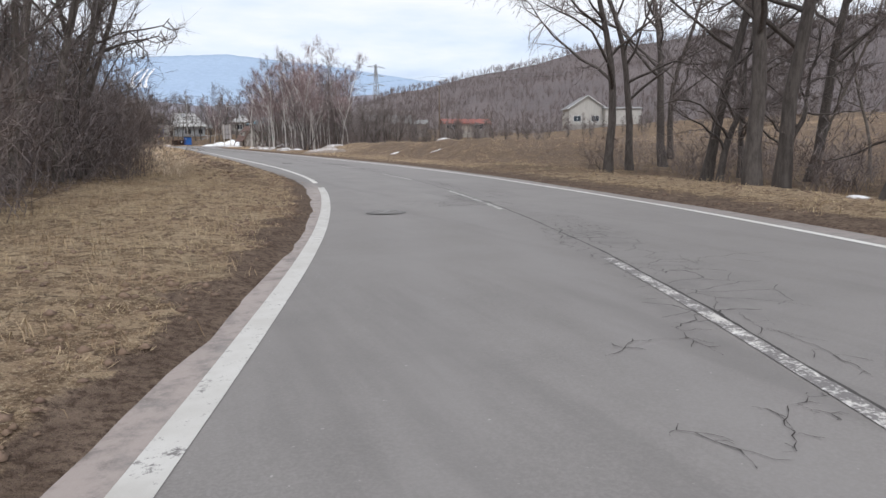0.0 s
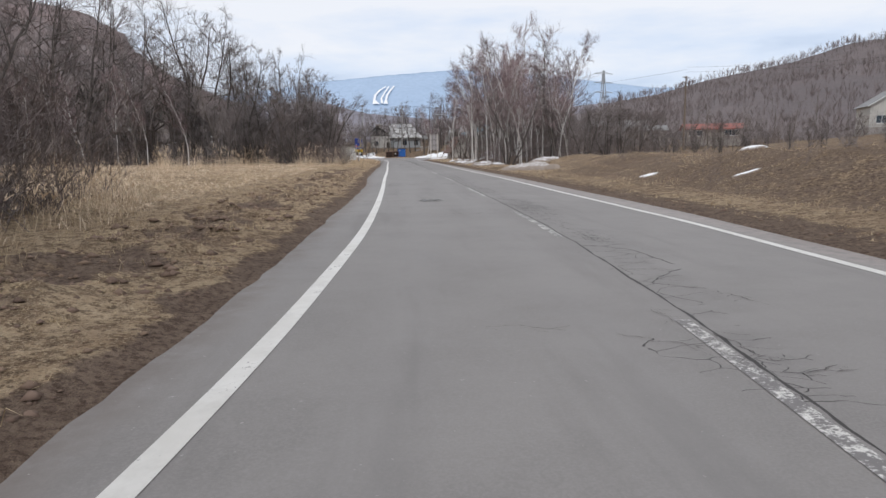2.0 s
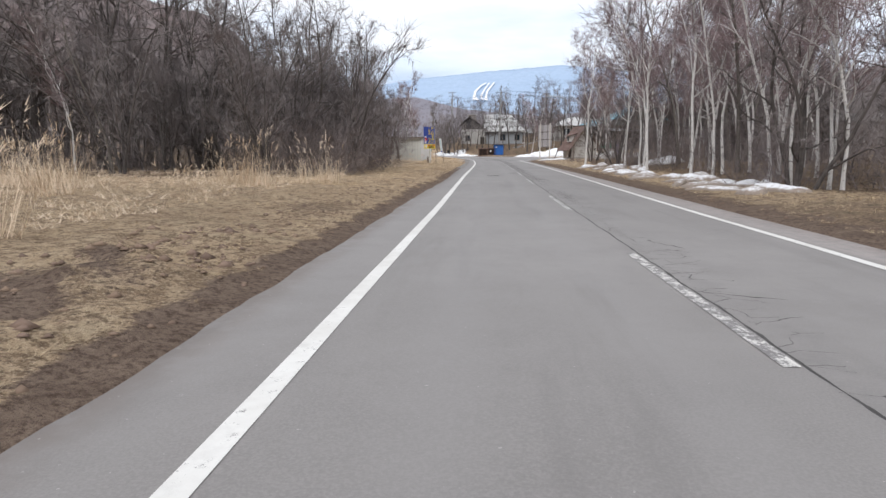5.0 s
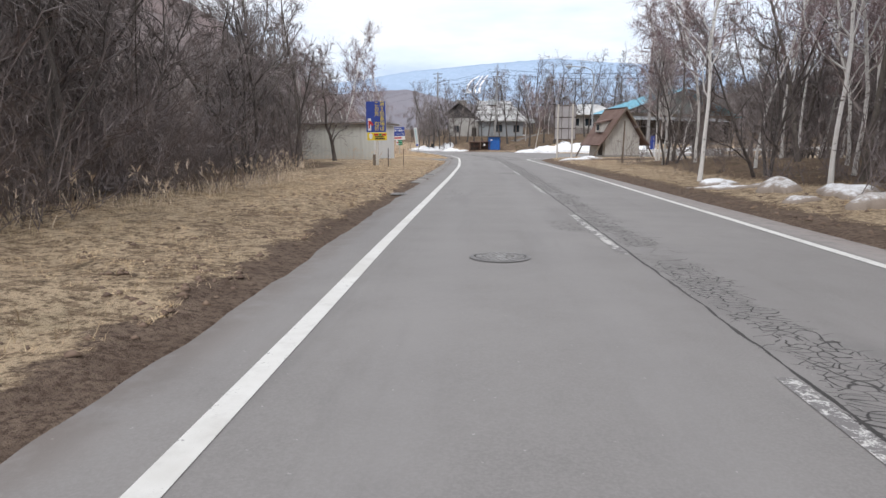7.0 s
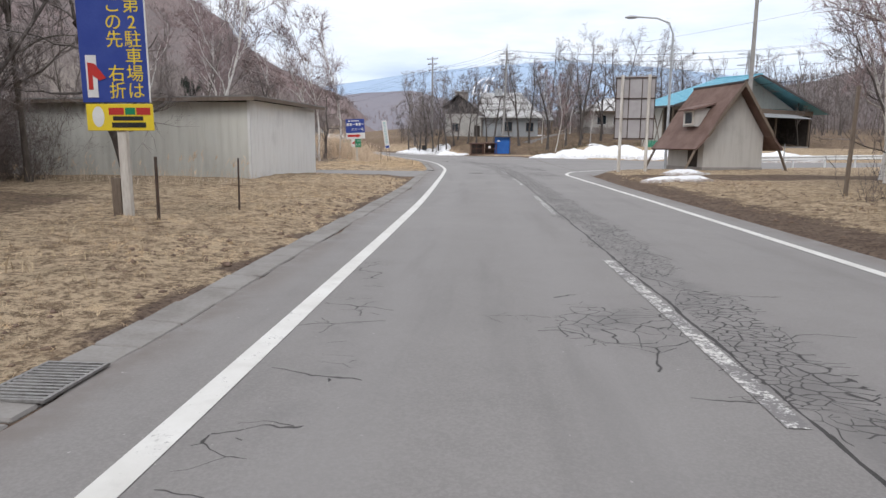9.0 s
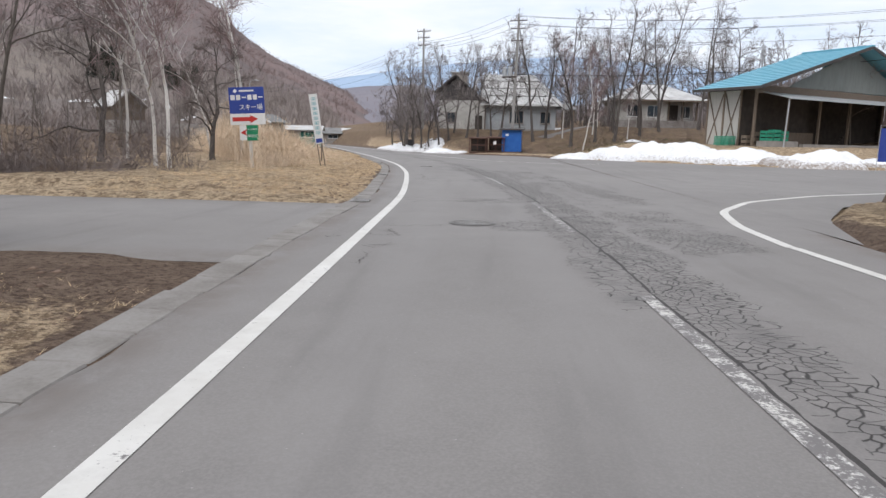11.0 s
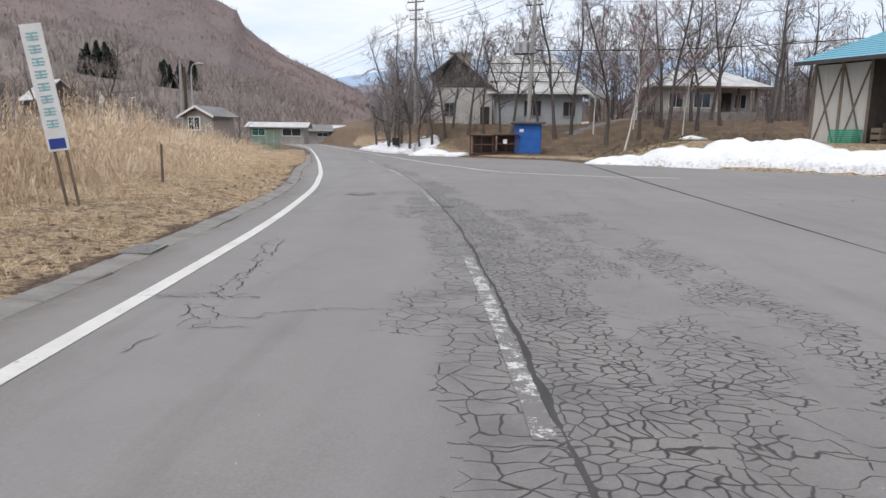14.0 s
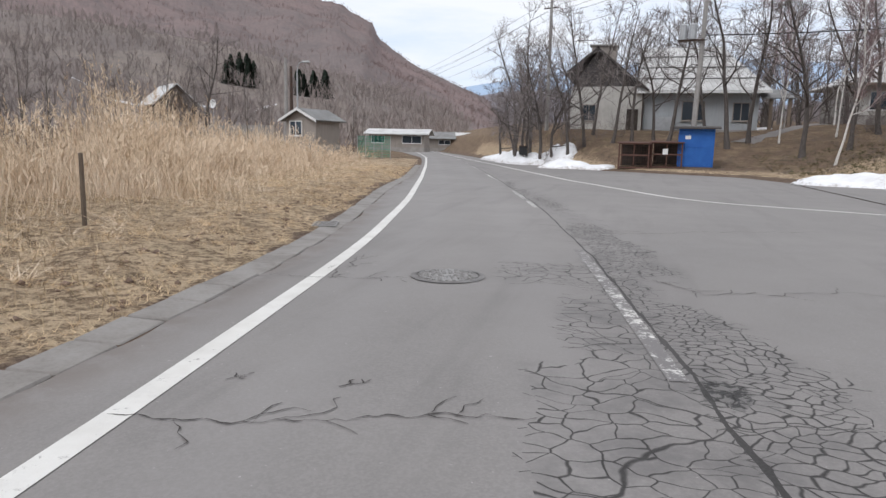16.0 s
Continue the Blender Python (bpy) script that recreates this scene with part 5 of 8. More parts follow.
def main_house():
    g = 2.7
    ob = thing("house", pose(0, 222.0, g), "bluish-white house with broad pale metal roof and dark gabled wing", "house")
    # long block
    part("wall", boxed(11.6, 20.2, 0.0, 8.5, -1.2, 3.3), PLASTER_BLUE, ob)
    part("plinth", boxed(11.55, 20.25, -0.05, 8.55, -1.3, 0.15), CONCRETE, ob)
    e, r = 3.15, 7.1
    front = [(10.9, -0.9, e), (20.9, -0.9, e), (17.6, 4.2, r), (11.2, 4.2, r)]
    bm = bmesh.new()
    slab(bm, front, 0.12)
    part("roof", bm, ROOF_PALE, ob, "pale metal roof with thin old snow")
    part("roof_back", slabbed([(20.9, 9.4, e), (10.9, 9.4, e), (11.2, 4.25, r), (17.6, 4.25, r)], 0.12), ROOF_PALE, ob)
    bm = bmesh.new()
    c = [Vector(p) for p in ((20.9, -0.9, e), (20.9, 9.4, e), (17.6, 4.2, r))]
    f = [bm.verts.new(p) for p in c]
    bm.faces.new(f)
    part("roof_hip", bm, ROOF_PALE, ob)
    seams(ob, front, 22, ROOF_PALE)
    for z in (4.1, 5.1, 6.1):
        t = (z - e) / (r - e)
        part("snow_stop", rodded(((10.9 + 0.3 * t, -0.9 + 5.1 * t, z + 0.08), (20.9 - 3.3 * t, -0.9 + 5.1 * t, z + 0.08), 0.05), n=5), ROOF_GREY, ob)
    part("fascia", boxed(10.9, 20.9, -0.97, -0.9, e - 0.22, e - 0.02), SIGN_WHITE, ob)
    window(ob, 14.6, 16.2, 0.9, 2.3, 0.0, PLASTER_BROWN)
    window(ob, 18.4, 19.5, 0.9, 2.2, 0.0, PLASTER_BROWN)
    part("lean_to", boxed(12.5, 14.0, -0.9, -0.05, -0.2, 1.1), GALV, ob, "grey metal meter box")
    # porch at the end
    part("porch_roof", slabbed([(20.3, -0.7, 2.6), (22.6, -0.7, 2.6), (22.4, 2.6, 3.5), (20.3, 2.6, 3.5)], 0.1), ROOF_GREY, ob)
    for x in (21.0, 22.3):
        part("porch_post", boxed(x - 0.12, x + 0.12, -0.5, -0.26, -0.6, 2.6), WOOD_OLD, ob)
    # gabled wing
    part("wing_wall", boxed(5.8, 11.45, -0.6, 7.0, -1.4, 3.5), PLASTER, ob)
    part("wing_plinth", boxed(5.75, 11.5, -0.65, 7.0, -1.5, 0.0), CONCRETE, ob)
    bm = bmesh.new()
    prism(bm, [(5.8, 3.4), (11.45, 3.4), (7.8, 6.35)], "y", -0.58, 6.98)
    part("gable", bm, ROOF_DARK, ob)
    part("wing_roof", slabbed([(7.75, -1.2, 6.6), (11.95, -1.2, 3.2), (11.95, 7.4, 3.2), (7.75, 7.4, 6.6)], 0.14), ROOF_DARK, ob)
    part("wing_roof", slabbed([(5.2, -1.2, 4.5), (7.85, -1.2, 6.6), (7.85, 7.4, 6.6), (5.2, 7.4, 4.5)], 0.14), ROOF_DARK, ob)
    part("chimney_box", boxed(7.2, 9.2, 1.2, 2.6, 5.6, 7.1), PLASTER_BROWN, ob)
    part("chimney_roof", slabbed([(7.0, 1.0, 7.1), (9.4, 1.0, 7.0), (9.4, 2.8, 7.0), (7.0, 2.8, 7.1)], 0.08), ROOF_PALE, ob)
    part("door", boxed(10.3, 11.2, -0.64, -0.59, -0.4, 1.7), DARK_INSIDE, ob)
    window(ob, 6.8, 7.8, 0.8, 2.0, -0.6, PLASTER_BROWN)
    part("downpipe", rodded(((11.5, -0.75, -1.0), (11.5, -0.75, 3.2), 0.05), n=6), STEEL_DARK, ob)


def small_house(name, m, w, d, h, rise, wall, roof, label, wins=((0.5, 1.6),), overhang=0.6, axis="x"):
    ob = thing(name, m, label, "house")
    part("wall", boxed(-w / 2, w / 2, 0, d, -1.5, h), wall, ob)
    part("plinth", boxed(-w / 2 - 0.04, w / 2 + 0.04, -0.04, d + 0.04, -1.5, 0.2), CONCRETE, ob)
    o = overhang
    if axis == "x":
        front = [(-w / 2 - o, -o, h), (w / 2 + o, -o, h), (w / 2 + o, d / 2, h + rise), (-w / 2 - o, d / 2, h + rise)]
        part("roof", slabbed(front, 0.12), roof, ob)
        part("roof_back", slabbed([(w / 2 + o, d + o, h), (-w / 2 - o, d + o, h), (-w / 2 - o, d / 2 + 0.02, h + rise), (w / 2 + o, d / 2 + 0.02, h + rise)], 0.12), roof, ob)
        bm = bmesh.new()
        prism(bm, [(0, h - 0.02), (d, h - 0.02), (d / 2, h + rise - 0.14)], "x", -w / 2, w / 2)
        part("gable", bm, wall, ob)
    else:
        bm = bmesh.new()
        prism(bm, [(-w / 2, h - 0.02), (w / 2, h - 0.02), (0, h + rise - 0.14)], "y", 0.0, d)
        part("gable", bm, wall, ob)
        k = rise / (w / 2)
        part("roof", slabbed([(0, -o, h + rise), (w / 2 + o, -o, h - o * k), (w / 2 + o, d + o, h - o * k), (0, d + o, h + rise)], 0.1), roof, ob)
        part("roof", slabbed([(-w / 2 - o, -o, h - o * k), (0, -o, h + rise), (0, d + o, h + rise), (-w / 2 - o, d + o, h - o * k)], 0.1), roof, ob)
        for s in (-1, 1):
            part("bargeboard", slabbed([(0, -o - 0.02, h + rise + 0.02), (s * (w / 2 + o), -o - 0.02, h - o * k + 0.02), (s * (w / 2 + o), -o - 0.02, h - o * k - 0.16), (0, -o - 0.02, h + rise - 0.18)][::s], 0.04), SIGN_WHITE, ob)
    for x0, x1 in wins:
        window(ob, x0, x1, 0.9, min(2.1, h - 0.3), 0.0)
    return ob


def hip_house():
    ob = thing("house", pose(35.5, 233.5, 4.4, 0, 0, 6), "low pale house with a light hipped roof and deep porch", "house")
    w, d, h, rise, o = 11.0, 8.0, 3.1, 2.3, 1.2
    part("wall", boxed(-w / 2, 1.2, 0, d, -1.5, h), PLASTER, ob)
    part("back_wall", boxed(1.2, w / 2, 1.6, d, -1.5, h), PLASTER, ob)
    part("plinth", boxed(-w / 2 - 0.04, w / 2 + 0.04, -0.04, d + 0.04, -1.8, 0.2), CONCRETE, ob)
    x, y0, y1, rx, ym = w / 2 + o, -o, d + o, 1.8, d / 2
    e = h - 0.15
    for c in ([(-x, y0, e), (x, y0, e), (rx, ym, h + rise), (-rx, ym, h + rise)], [(x, y1, e), (-x, y1, e), (-rx, ym, h + rise), (rx, ym, h + rise)]):
        part("roof_slope", slabbed(c, 0.14), ROOF_PALE, ob, "pale metal roof with thin old snow")
    for c in ([(x, y0, e), (x, y1, e), (rx, ym, h + rise)], [(-x, y1, e), (-x, y0, e), (-rx, ym, h + rise)]):
        part("roof_hip", slabbed(c, 0.14), ROOF_PALE, ob)
    part("ridge_cap", boxed(-rx, rx, ym - 0.15, ym + 0.15, h + rise - 0.05, h + rise + 0.08, bevel=0.02), ROOF_GREY, ob)
    part("fascia", boxed(-x, x, y0 - 0.06, y0, e - 0.22, e - 0.02), WOOD_OLD, ob)
    for px in (1.4, 3.4, w / 2 - 0.1):
        part("porch_post", boxed(px - 0.1, px + 0.1, 0.0, 0.2, -0.6, h), WOOD_OLD, ob)
    # near-black panel painted as the shade of the open doorway
    part("doorway", boxed(1.9, 3.3, 1.53, 1.6, 0.2, 2.4), DARK_INSIDE, ob)
    window(ob, 3.7, 5.0, 0.7, 2.2, 1.6)
    window(ob, -4.4, -2.9, 0.7, 2.2, 0.0)
    window(ob, -1.6, 0.2, 0.7, 2.2, 0.0)


STORE_AT = pose(32.8, 192.8, 1.2, 0, 0, 33.5)


GABLE = siding_material("dim_green_grey_board", (0.20, 0.215, 0.205), (0.14, 0.15, 0.14), "x", 1, 0.8)


def store():
    """Open shop under a broad blue gable roof; its braced side wall and its open front both face the junction."""
    ob = thing("store", STORE_AT, "open-fronted store with broad blue sheet roof and dark interior", "store")
    W, D, H = 26.0, 4.4, 4.6
    # the open shop's shade is painted into its near-black walls and ceiling
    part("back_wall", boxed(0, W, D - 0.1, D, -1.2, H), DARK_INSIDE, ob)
    part("floor_slab", boxed(-0.1, W, -0.2, D, -1.6, 0.0), CONCRETE, ob)
    part("white_wall", boxed(-0.06, 0.02, 1.25, D, -1.0, H - 0.1), PLASTER, ob, "white sheeted wall crossed by dark braces")
    for y in (1.25, 2.8, D - 0.03):
        part("wall_post", boxed(-0.13, -0.06, y - 0.07, y + 0.07, -1.0, H), WOOD_OLD, ob)
    for a, b in (((1.35, -0.2), (2.7, H - 0.3)), ((2.7, -0.2), (1.35, H - 0.3)), ((2.9, -0.2), (4.3, H - 0.3)), ((4.3, -0.2), (2.9, H - 0.3))):
        part("brace", rodded(((-0.1, a[0], a[1]), (-0.1, b[0], b[1]), 0.05), n=5), WOOD_OLD, ob)
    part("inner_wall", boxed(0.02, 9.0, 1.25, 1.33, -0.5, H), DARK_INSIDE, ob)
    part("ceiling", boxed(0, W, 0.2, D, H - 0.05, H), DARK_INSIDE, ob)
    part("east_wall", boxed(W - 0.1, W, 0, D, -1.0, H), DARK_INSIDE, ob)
    for x in (0.0, 4.2, 8.6, 13.0, 18.5, 25.5):
        part("front_post", boxed(x - 0.09, x + 0.09, -0.1, 0.08, -0.6, H), WOOD_OLD, ob)
    # blue roof: the ridge runs back, one long slope falls to the west
    e, r, xr = H + 0.02, H + 4.1, 13.0
    west = [(-1.5, -1.4, e), (xr, -1.4, r), (xr, D + 0.4, r), (-1.5, D + 0.4, e)]
    part("roof", slabbed(west, 0.14), ROOF_BLUE, ob)
    east = [(xr, -1.4, r), (27.5, -1.4, e), (27.5, D + 0.4, e), (xr, D + 0.4, r)]
    part("roof", slabbed(east, 0.14), ROOF_BLUE, ob)
    part("ridge_cap", boxed(xr - 0.2, xr + 0.2, -1.45, D + 0.45, r - 0.06, r + 0.09, bevel=0.03), ROOF_BLUE, ob)
    for k in range(1, 20):
        t = k / 20
        part("roof_rib", rodded(((-1.5 + (xr + 1.5) * t, -1.4, e + (r - e) * t + 0.02), (-1.5 + (xr + 1.5) * t, D + 0.4, e + (r - e) * t + 0.02), 0.025), n=4), ROOF_BLUE, ob)
    bm = bmesh.new()
    prism(bm, [(4.0, e + 0.3), (22.0, e + 0.3), (xr, r - 0.3)], "y", 0.0, 0.08)
    part("gable_wall", bm, GABLE, ob)
    part("gable_beam", boxed(0.0, W, -0.12, 0.0, H - 0.35, H + 0.25), WOOD_OLD, ob)
    part("fascia", slabbed([(-1.5, -1.42, e - 0.22), (xr, -1.42, r - 0.24), (xr, -1.42, r + 0.03), (-1.5, -1.42, e + 0.05)], 0.05), ROOF_DARK, ob)
    part("fascia", slabbed([(xr, -1.42, r - 0.24), (27.5, -1.42, e - 0.22), (27.5, -1.42, e + 0.05), (xr, -1.42, r + 0.03)], 0.05), ROOF_DARK, ob)
    part("eave_board", boxed(-1.53, -1.47, -1.4, D + 0.4, e - 0.2, e + 0.02), ROOF_DARK, ob)
    # corrugated awning
    bm = corrugated(0.6, 22.0, 0, 2.6, 0.25, 0.05)
    bmesh.ops.transform(bm, matrix=Matrix.Translation((0, -2.5, 3.75)) @ Matrix.Rotation(radians(-76), 4, "X"), verts=bm.verts)
    part("awning", bm, GALV, ob, "grey corrugated awning")
    part("awning_prop", rodded(((0.7, -2.2, -0.5), (0.9, -2.2, 3.8), 0.06), n=6), GALV, ob)
    part("counter", boxed(0.4, 4.6, -0.9, -0.1, -0.6, 0.55), CONCRETE, ob)
    part("low_wall", boxed(5.2, 24.0, -1.0, -0.6, -0.8, 0.35), CONCRETE, ob)
    part("shelf", boxed(3.2, 9, 0.6, 1.1, 0.0, 1.3), WOOD_OLD, ob)


def on_store(x, y, z):
    return STORE_AT @ Matrix.Translation((x, y, z))


def crate(m, mat, label, s=(0.5, 0.36, 0.3), group="crates at the store"):
    ob = thing("crate", m, label, "crate", group)
    a, b, c = s
    for z in (0.0, c * 0.36, c * 0.72):
        for x0, x1, y0, y1 in ((-a / 2, a / 2, -b / 2, -b / 2 + 0.02), (-a / 2, a / 2, b / 2 - 0.02, b / 2), (-a / 2, -a / 2 + 0.02, -b / 2 + 0.02, b / 2 - 0.02), (a / 2 - 0.02, a / 2, -b / 2 + 0.02, b / 2 - 0.02)):
            part("slat", boxed(x0, x1, y0, y1, z, z + c * 0.25), mat, ob)
    for x in (-a / 2, a / 2 - 0.04):
        for y in (-b / 2, b / 2 - 0.04):
            part("corner_post", boxed(x + 0.003, x + 0.037, y + 0.003, y + 0.037, 0, c * 0.97), mat, ob)
    part("base", boxed(-a / 2 + 0.02, a / 2 - 0.02, -b / 2 + 0.02, b / 2 - 0.02, 0.005, 0.03), mat, ob)
    return ob


def blue_box():
    """Blue plywood refuse shelter with a flat roof."""
    g = height(14.4, 205.2)
    ob = thing("refuse_shelter", pose(14.3, 205.0, g - 0.02, 0, 0, -6), "blue painted plywood refuse shelter with overhanging flat roof", "shelter")
    part("body", boxed(-0.95, 0.95, 0, 1.7, 0.08, 2.25, bevel=0.01), BIN_BLUE, ob)
    part("base", boxed(-0.98, 0.98, -0.02, 1.72, -0.15, 0.1), WOOD_OLD, ob)
    for x in (-0.93, -0.02, 0.89):
        part("batten", boxed(x, x + 0.05, -0.025, 0.0, 0.12, 2.2), BIN_BLUE, ob)
    for z in (0.14, 1.2, 2.14):
        part("rail", boxed(-0.88, 0.88, -0.02, 0.0, z, z + 0.06), BIN_BLUE, ob)
    part("side_door", boxed(-0.985, -0.95, 0.3, 1.3, 0.2, 1.95), BIN_BLUE, ob)
    part("notice", boxed(-0.60, -0.30, -0.012, -0.004, 1.65, 1.85), SIGN_WHITE, ob)
    part("side_notice", boxed(-0.995, -0.985, 0.55, 0.9, 1.4, 1.85), SIGN_WHITE, ob)
    part("roof", slabbed([(-1.25, -0.35, 2.30), (1.25, -0.35, 2.30), (1.25, 2.0, 2.45), (-1.25, 2.0, 2.45)], 0.09), ROOF_DARK, ob)


def wire_bin(x, y, turn, label):
    g = height(x, y)
    ob = thing("refuse_cage", pose(x, y, g - 0.02, 0, 0, turn), label, "refuse cage", "refuse cages")
    w, d, h = 0.82, 0.95, 1.45
    for sx in (-w, w):
        for sy in (0, 2 * d):
            part("post", boxed(sx - 0.04, sx + 0.04, sy - 0.04, sy + 0.04, 0, h), MESH_RED, ob)
    for z in (0.08, h * 0.55, h):
        bm = bmesh.new()
        box(bm, -w, w, -0.03, 0.03, z - 0.04, z + 0.04)
        box(bm, -w, w, 2 * d - 0.03, 2 * d + 0.03, z - 0.04, z + 0.04)
        box(bm, -w - 0.03, -w + 0.03, 0, 2 * d, z - 0.04, z + 0.04)
        box(bm, w - 0.03, w + 0.03, 0, 2 * d, z - 0.04, z + 0.04)
        part("rail", bm, MESH_RED, ob)
    bm = bmesh.new()
    for k in range(1, 12):
        u = -w + 2 * w * k / 12
        rod(bm, (u, -0.005, 0.08), (u, -0.005, h), 0.008, n=4)
    for k in range(1, 9):
        z = 0.08 + (h - 0.08) * k / 9
        rod(bm, (-w, -0.005, z), (w, -0.005, z), 0.006, n=4)
    part("wire_mesh", bm, STEEL_DARK, ob)
    part("back_panel", boxed(-w, w, 2 * d - 0.02, 2 * d, 0.1, h - 0.05), DARK_INSIDE, ob)
    part("floor_panel", boxed(-w, w, 0.03, 2 * d, 0.05, 0.09), DARK_INSIDE, ob)
    part("roof", slabbed([(-w - 0.12, -0.15, h + 0.05), (w + 0.12, -0.15, h + 0.05), (w + 0.12, 2 * d + 0.1, h + 0.14), (-w - 0.12, 2 * d + 0.1, h + 0.14)], 0.05), MESH_RED, ob)
    if "notice" in label:
        part("notice", boxed(-0.22, 0.06, -0.055, -0.045, 0.80, 1.12), SIGN_WHITE, ob, "torn white paper notice")
    part("middle_stile", boxed(-0.03, 0.03, -0.04, 0.0, 0.1, h), MESH_RED, ob)
    return ob


def notice_post(x, y):
    g = height(x, y)
    ob = thing("notice_box", pose(x, y, g - 0.02, 0, 0, 5), "small dark box on a post by the snow", "post box")
    part("post", boxed(-0.05, 0.05, -0.05, 0.05, -0.3, 0.8), WOOD_OLD, ob)
    part("box", boxed(-0.30, 0.30, -0.2, 0.2, 0.75, 1.35, bevel=0.02), BLACK, ob)
    part("lid", boxed(-0.33, 0.33, -0.24, 0.22, 1.35, 1.40), STEEL_DARK, ob)


# ---- poles and wires ----
def utility_pole(x, y, h, label, transformers=False, arms=(0.3, 1.1, 2.2), lean=(0, 0), turn=0.0, steps=True, mat=None):
    g = height(x, y)
    ob = thing("utility_pole", pose(x, y, g - 0.05, lean[0], lean[1], turn), label, "utility pole", "utility poles")
    part("shaft", rodded(((0, 0, -0.5), (0, 0, h), 0.19, 0.11), n=12), mat or POLE, ob)
    for k, dz in enumerate(arms):
        z, w = h - dz, 0.95 - 0.12 * k
        arm = part("crossarm", boxed(-w, w, -0.05, 0.05, z - 0.045, z + 0.045), STEEL_DARK, ob)
        for u in (-w + 0.08, -w * 0.45, w * 0.45, w - 0.08):
            bm = rodded(((u, 0, z + 0.04), (u, 0, z + 0.12), 0.03, 0.045), ((u, 0, z + 0.12), (u, 0, z + 0.24), 0.055, 0.035), n=8)
            part("insulator", bm, INSUL, arm)
        part("brace", rodded(((0, -0.06, z - 0.5), (w * 0.6, -0.06, z - 0.03), 0.018), n=4), STEEL_DARK, arm)
    if transformers:
        for u in (-1.15, -0.55):
            can = part("transformer", rodded(((u, -0.28, h - 6.05), (u, -0.28, h - 5.20), 0.23), n=14), GALV, ob, "grey can-shaped transformer")
            part("lid", rodded(((u, -0.28, h - 5.20), (u, -0.28, h - 5.11), 0.24, 0.16), n=14), GALV, can)
            for v in (-0.1, 0.1):
                part("bushing", rodded(((u + v, -0.28, h - 5.13), (u + v, -0.28, h - 4.89), 0.035, 0.02), n=6), INSUL, can)
        part("hanger", boxed(-1.4, 0.15, -0.32, -0.1, h - 6.17, h - 6.052), STEEL_DARK, ob)
    if steps:
        for k in range(12):
            z = 2.2 + k * 0.45
            part("climbing_step", rodded(((0, 0.1, z), (0.32 if k % 2 else -0.32, 0.1, z), 0.012), n=4), STEEL_DARK, ob)
    return ob


def street_lamp(x, y, h, arm, turn, label, mat):
    g = height(x, y)
    ob = thing("street_lamp", pose(x, y, g - 0.05, 0, 0, turn), label, "street lamp")
    part("pole", rodded(((0, 0, -0.4), (0, 0, h - 0.9), 0.09, 0.06), n=10), mat, ob)
    pts = [(0, 0, h - 0.95), (-arm * 0.12, 0, h - 0.35), (-arm * 0.45, 0, h - 0.08), (-arm, 0, h)]
    part("arm", rodded(*[(p, q, 0.045) for p, q in zip(pts, pts[1:])], n=8), mat, ob)
    bm = bmesh.new()
    bmesh.ops.create_uvsphere(bm, u_segments=12, v_segments=8, radius=1.0)
    bmesh.ops.transform(bm, matrix=Matrix.Translation((-arm - 0.3, 0, h - 0.02)) @ Matrix.Diagonal((0.38, 0.15, 0.10, 1)), verts=bm.verts)
    part("lantern", bm, GALV, ob)


def wire(a, b, sag, r=0.013):
    pts = []
    a, b = Vector(a), Vector(b)
    for k in range(17):
        t = k / 16
        p = a.lerp(b, t)
        p.z -= sag * 4 * t * (1 - t)
        pts.append(p)
    g = Geo()
    g.tube([tuple(p) for p in pts], [r] * len(pts), 5)
    tagged(part("overhead_wire", g.mesh("overhead_wire"), BLACK), "thin black overhead wire strung between poles", "wire", "overhead wires")


def guard_rail(p, q, label):
    a, b = Vector(p), Vector(q)
    d = b - a
    ob = thing("guard_rail", Matrix.Translation(a) @ d.to_track_quat("X", "Z").to_matrix().to_4x4(), label, "guard rail")
    n = int(d.length / 3)
    for k in range(n + 1):
        part("post", rodded(((k * 3, 0.1, -0.4), (k * 3, 0.1, 0.75), 0.055), n=8), SIGN_WHITE, ob)
    bm = bmesh.new()
    prism(bm, [(0, 0.40), (-0.05, 0.46), (0, 0.52), (0, 0.60), (-0.05, 0.66), (0, 0.72), (0.03, 0.72), (0.03, 0.40)], "x", -0.4, d.length + 0.2)
    part("beam", bm, SIGN_WHITE, ob)


def lattice_tower(x, y, z, h, label):
    ob = thing("pylon", pose(x, y, z, 0, 0, 20), label, "pylon")
    bm = bmesh.new()
    w = h * 0.09
    lv = [(0, w), (0.35, w * 0.6), (0.62, w * 0.32), (1.0, w * 0.12)]
    for (t0, w0), (t1, w1) in zip(lv, lv[1:]):
        c0 = [Vector((sx * w0, sy * w0, h * t0)) for sx, sy in ((1, 1), (-1, 1), (-1, -1), (1, -1))]
        c1 = [Vector((sx * w1, sy * w1, h * t1)) for sx, sy in ((1, 1), (-1, 1), (-1, -1), (1, -1))]
        for k in range(4):
            rod(bm, c0[k], c1[k], h * 0.005, n=4)
            rod(bm, c0[k], c1[(k + 1) % 4], h * 0.003, n=4)
            rod(bm, c0[(k + 1) % 4], c1[k], h * 0.003, n=4)
            rod(bm, c1[k], c1[(k + 1) % 4], h * 0.003, n=4)
    part("legs", bm, GALV, ob)
    for t in (0.64, 0.80, 0.95):
        part("crossarm", rodded(((-h * 0.2, 0, h * t), (0, 0, h * (t + 0.03)), h * 0.004), ((h * 0.2, 0, h * t), (0, 0, h * (t + 0.03)), h * 0.004), ((-h * 0.2, 0, h * t), (h * 0.2, 0, h * t), h * 0.004), n=4), GALV, ob)


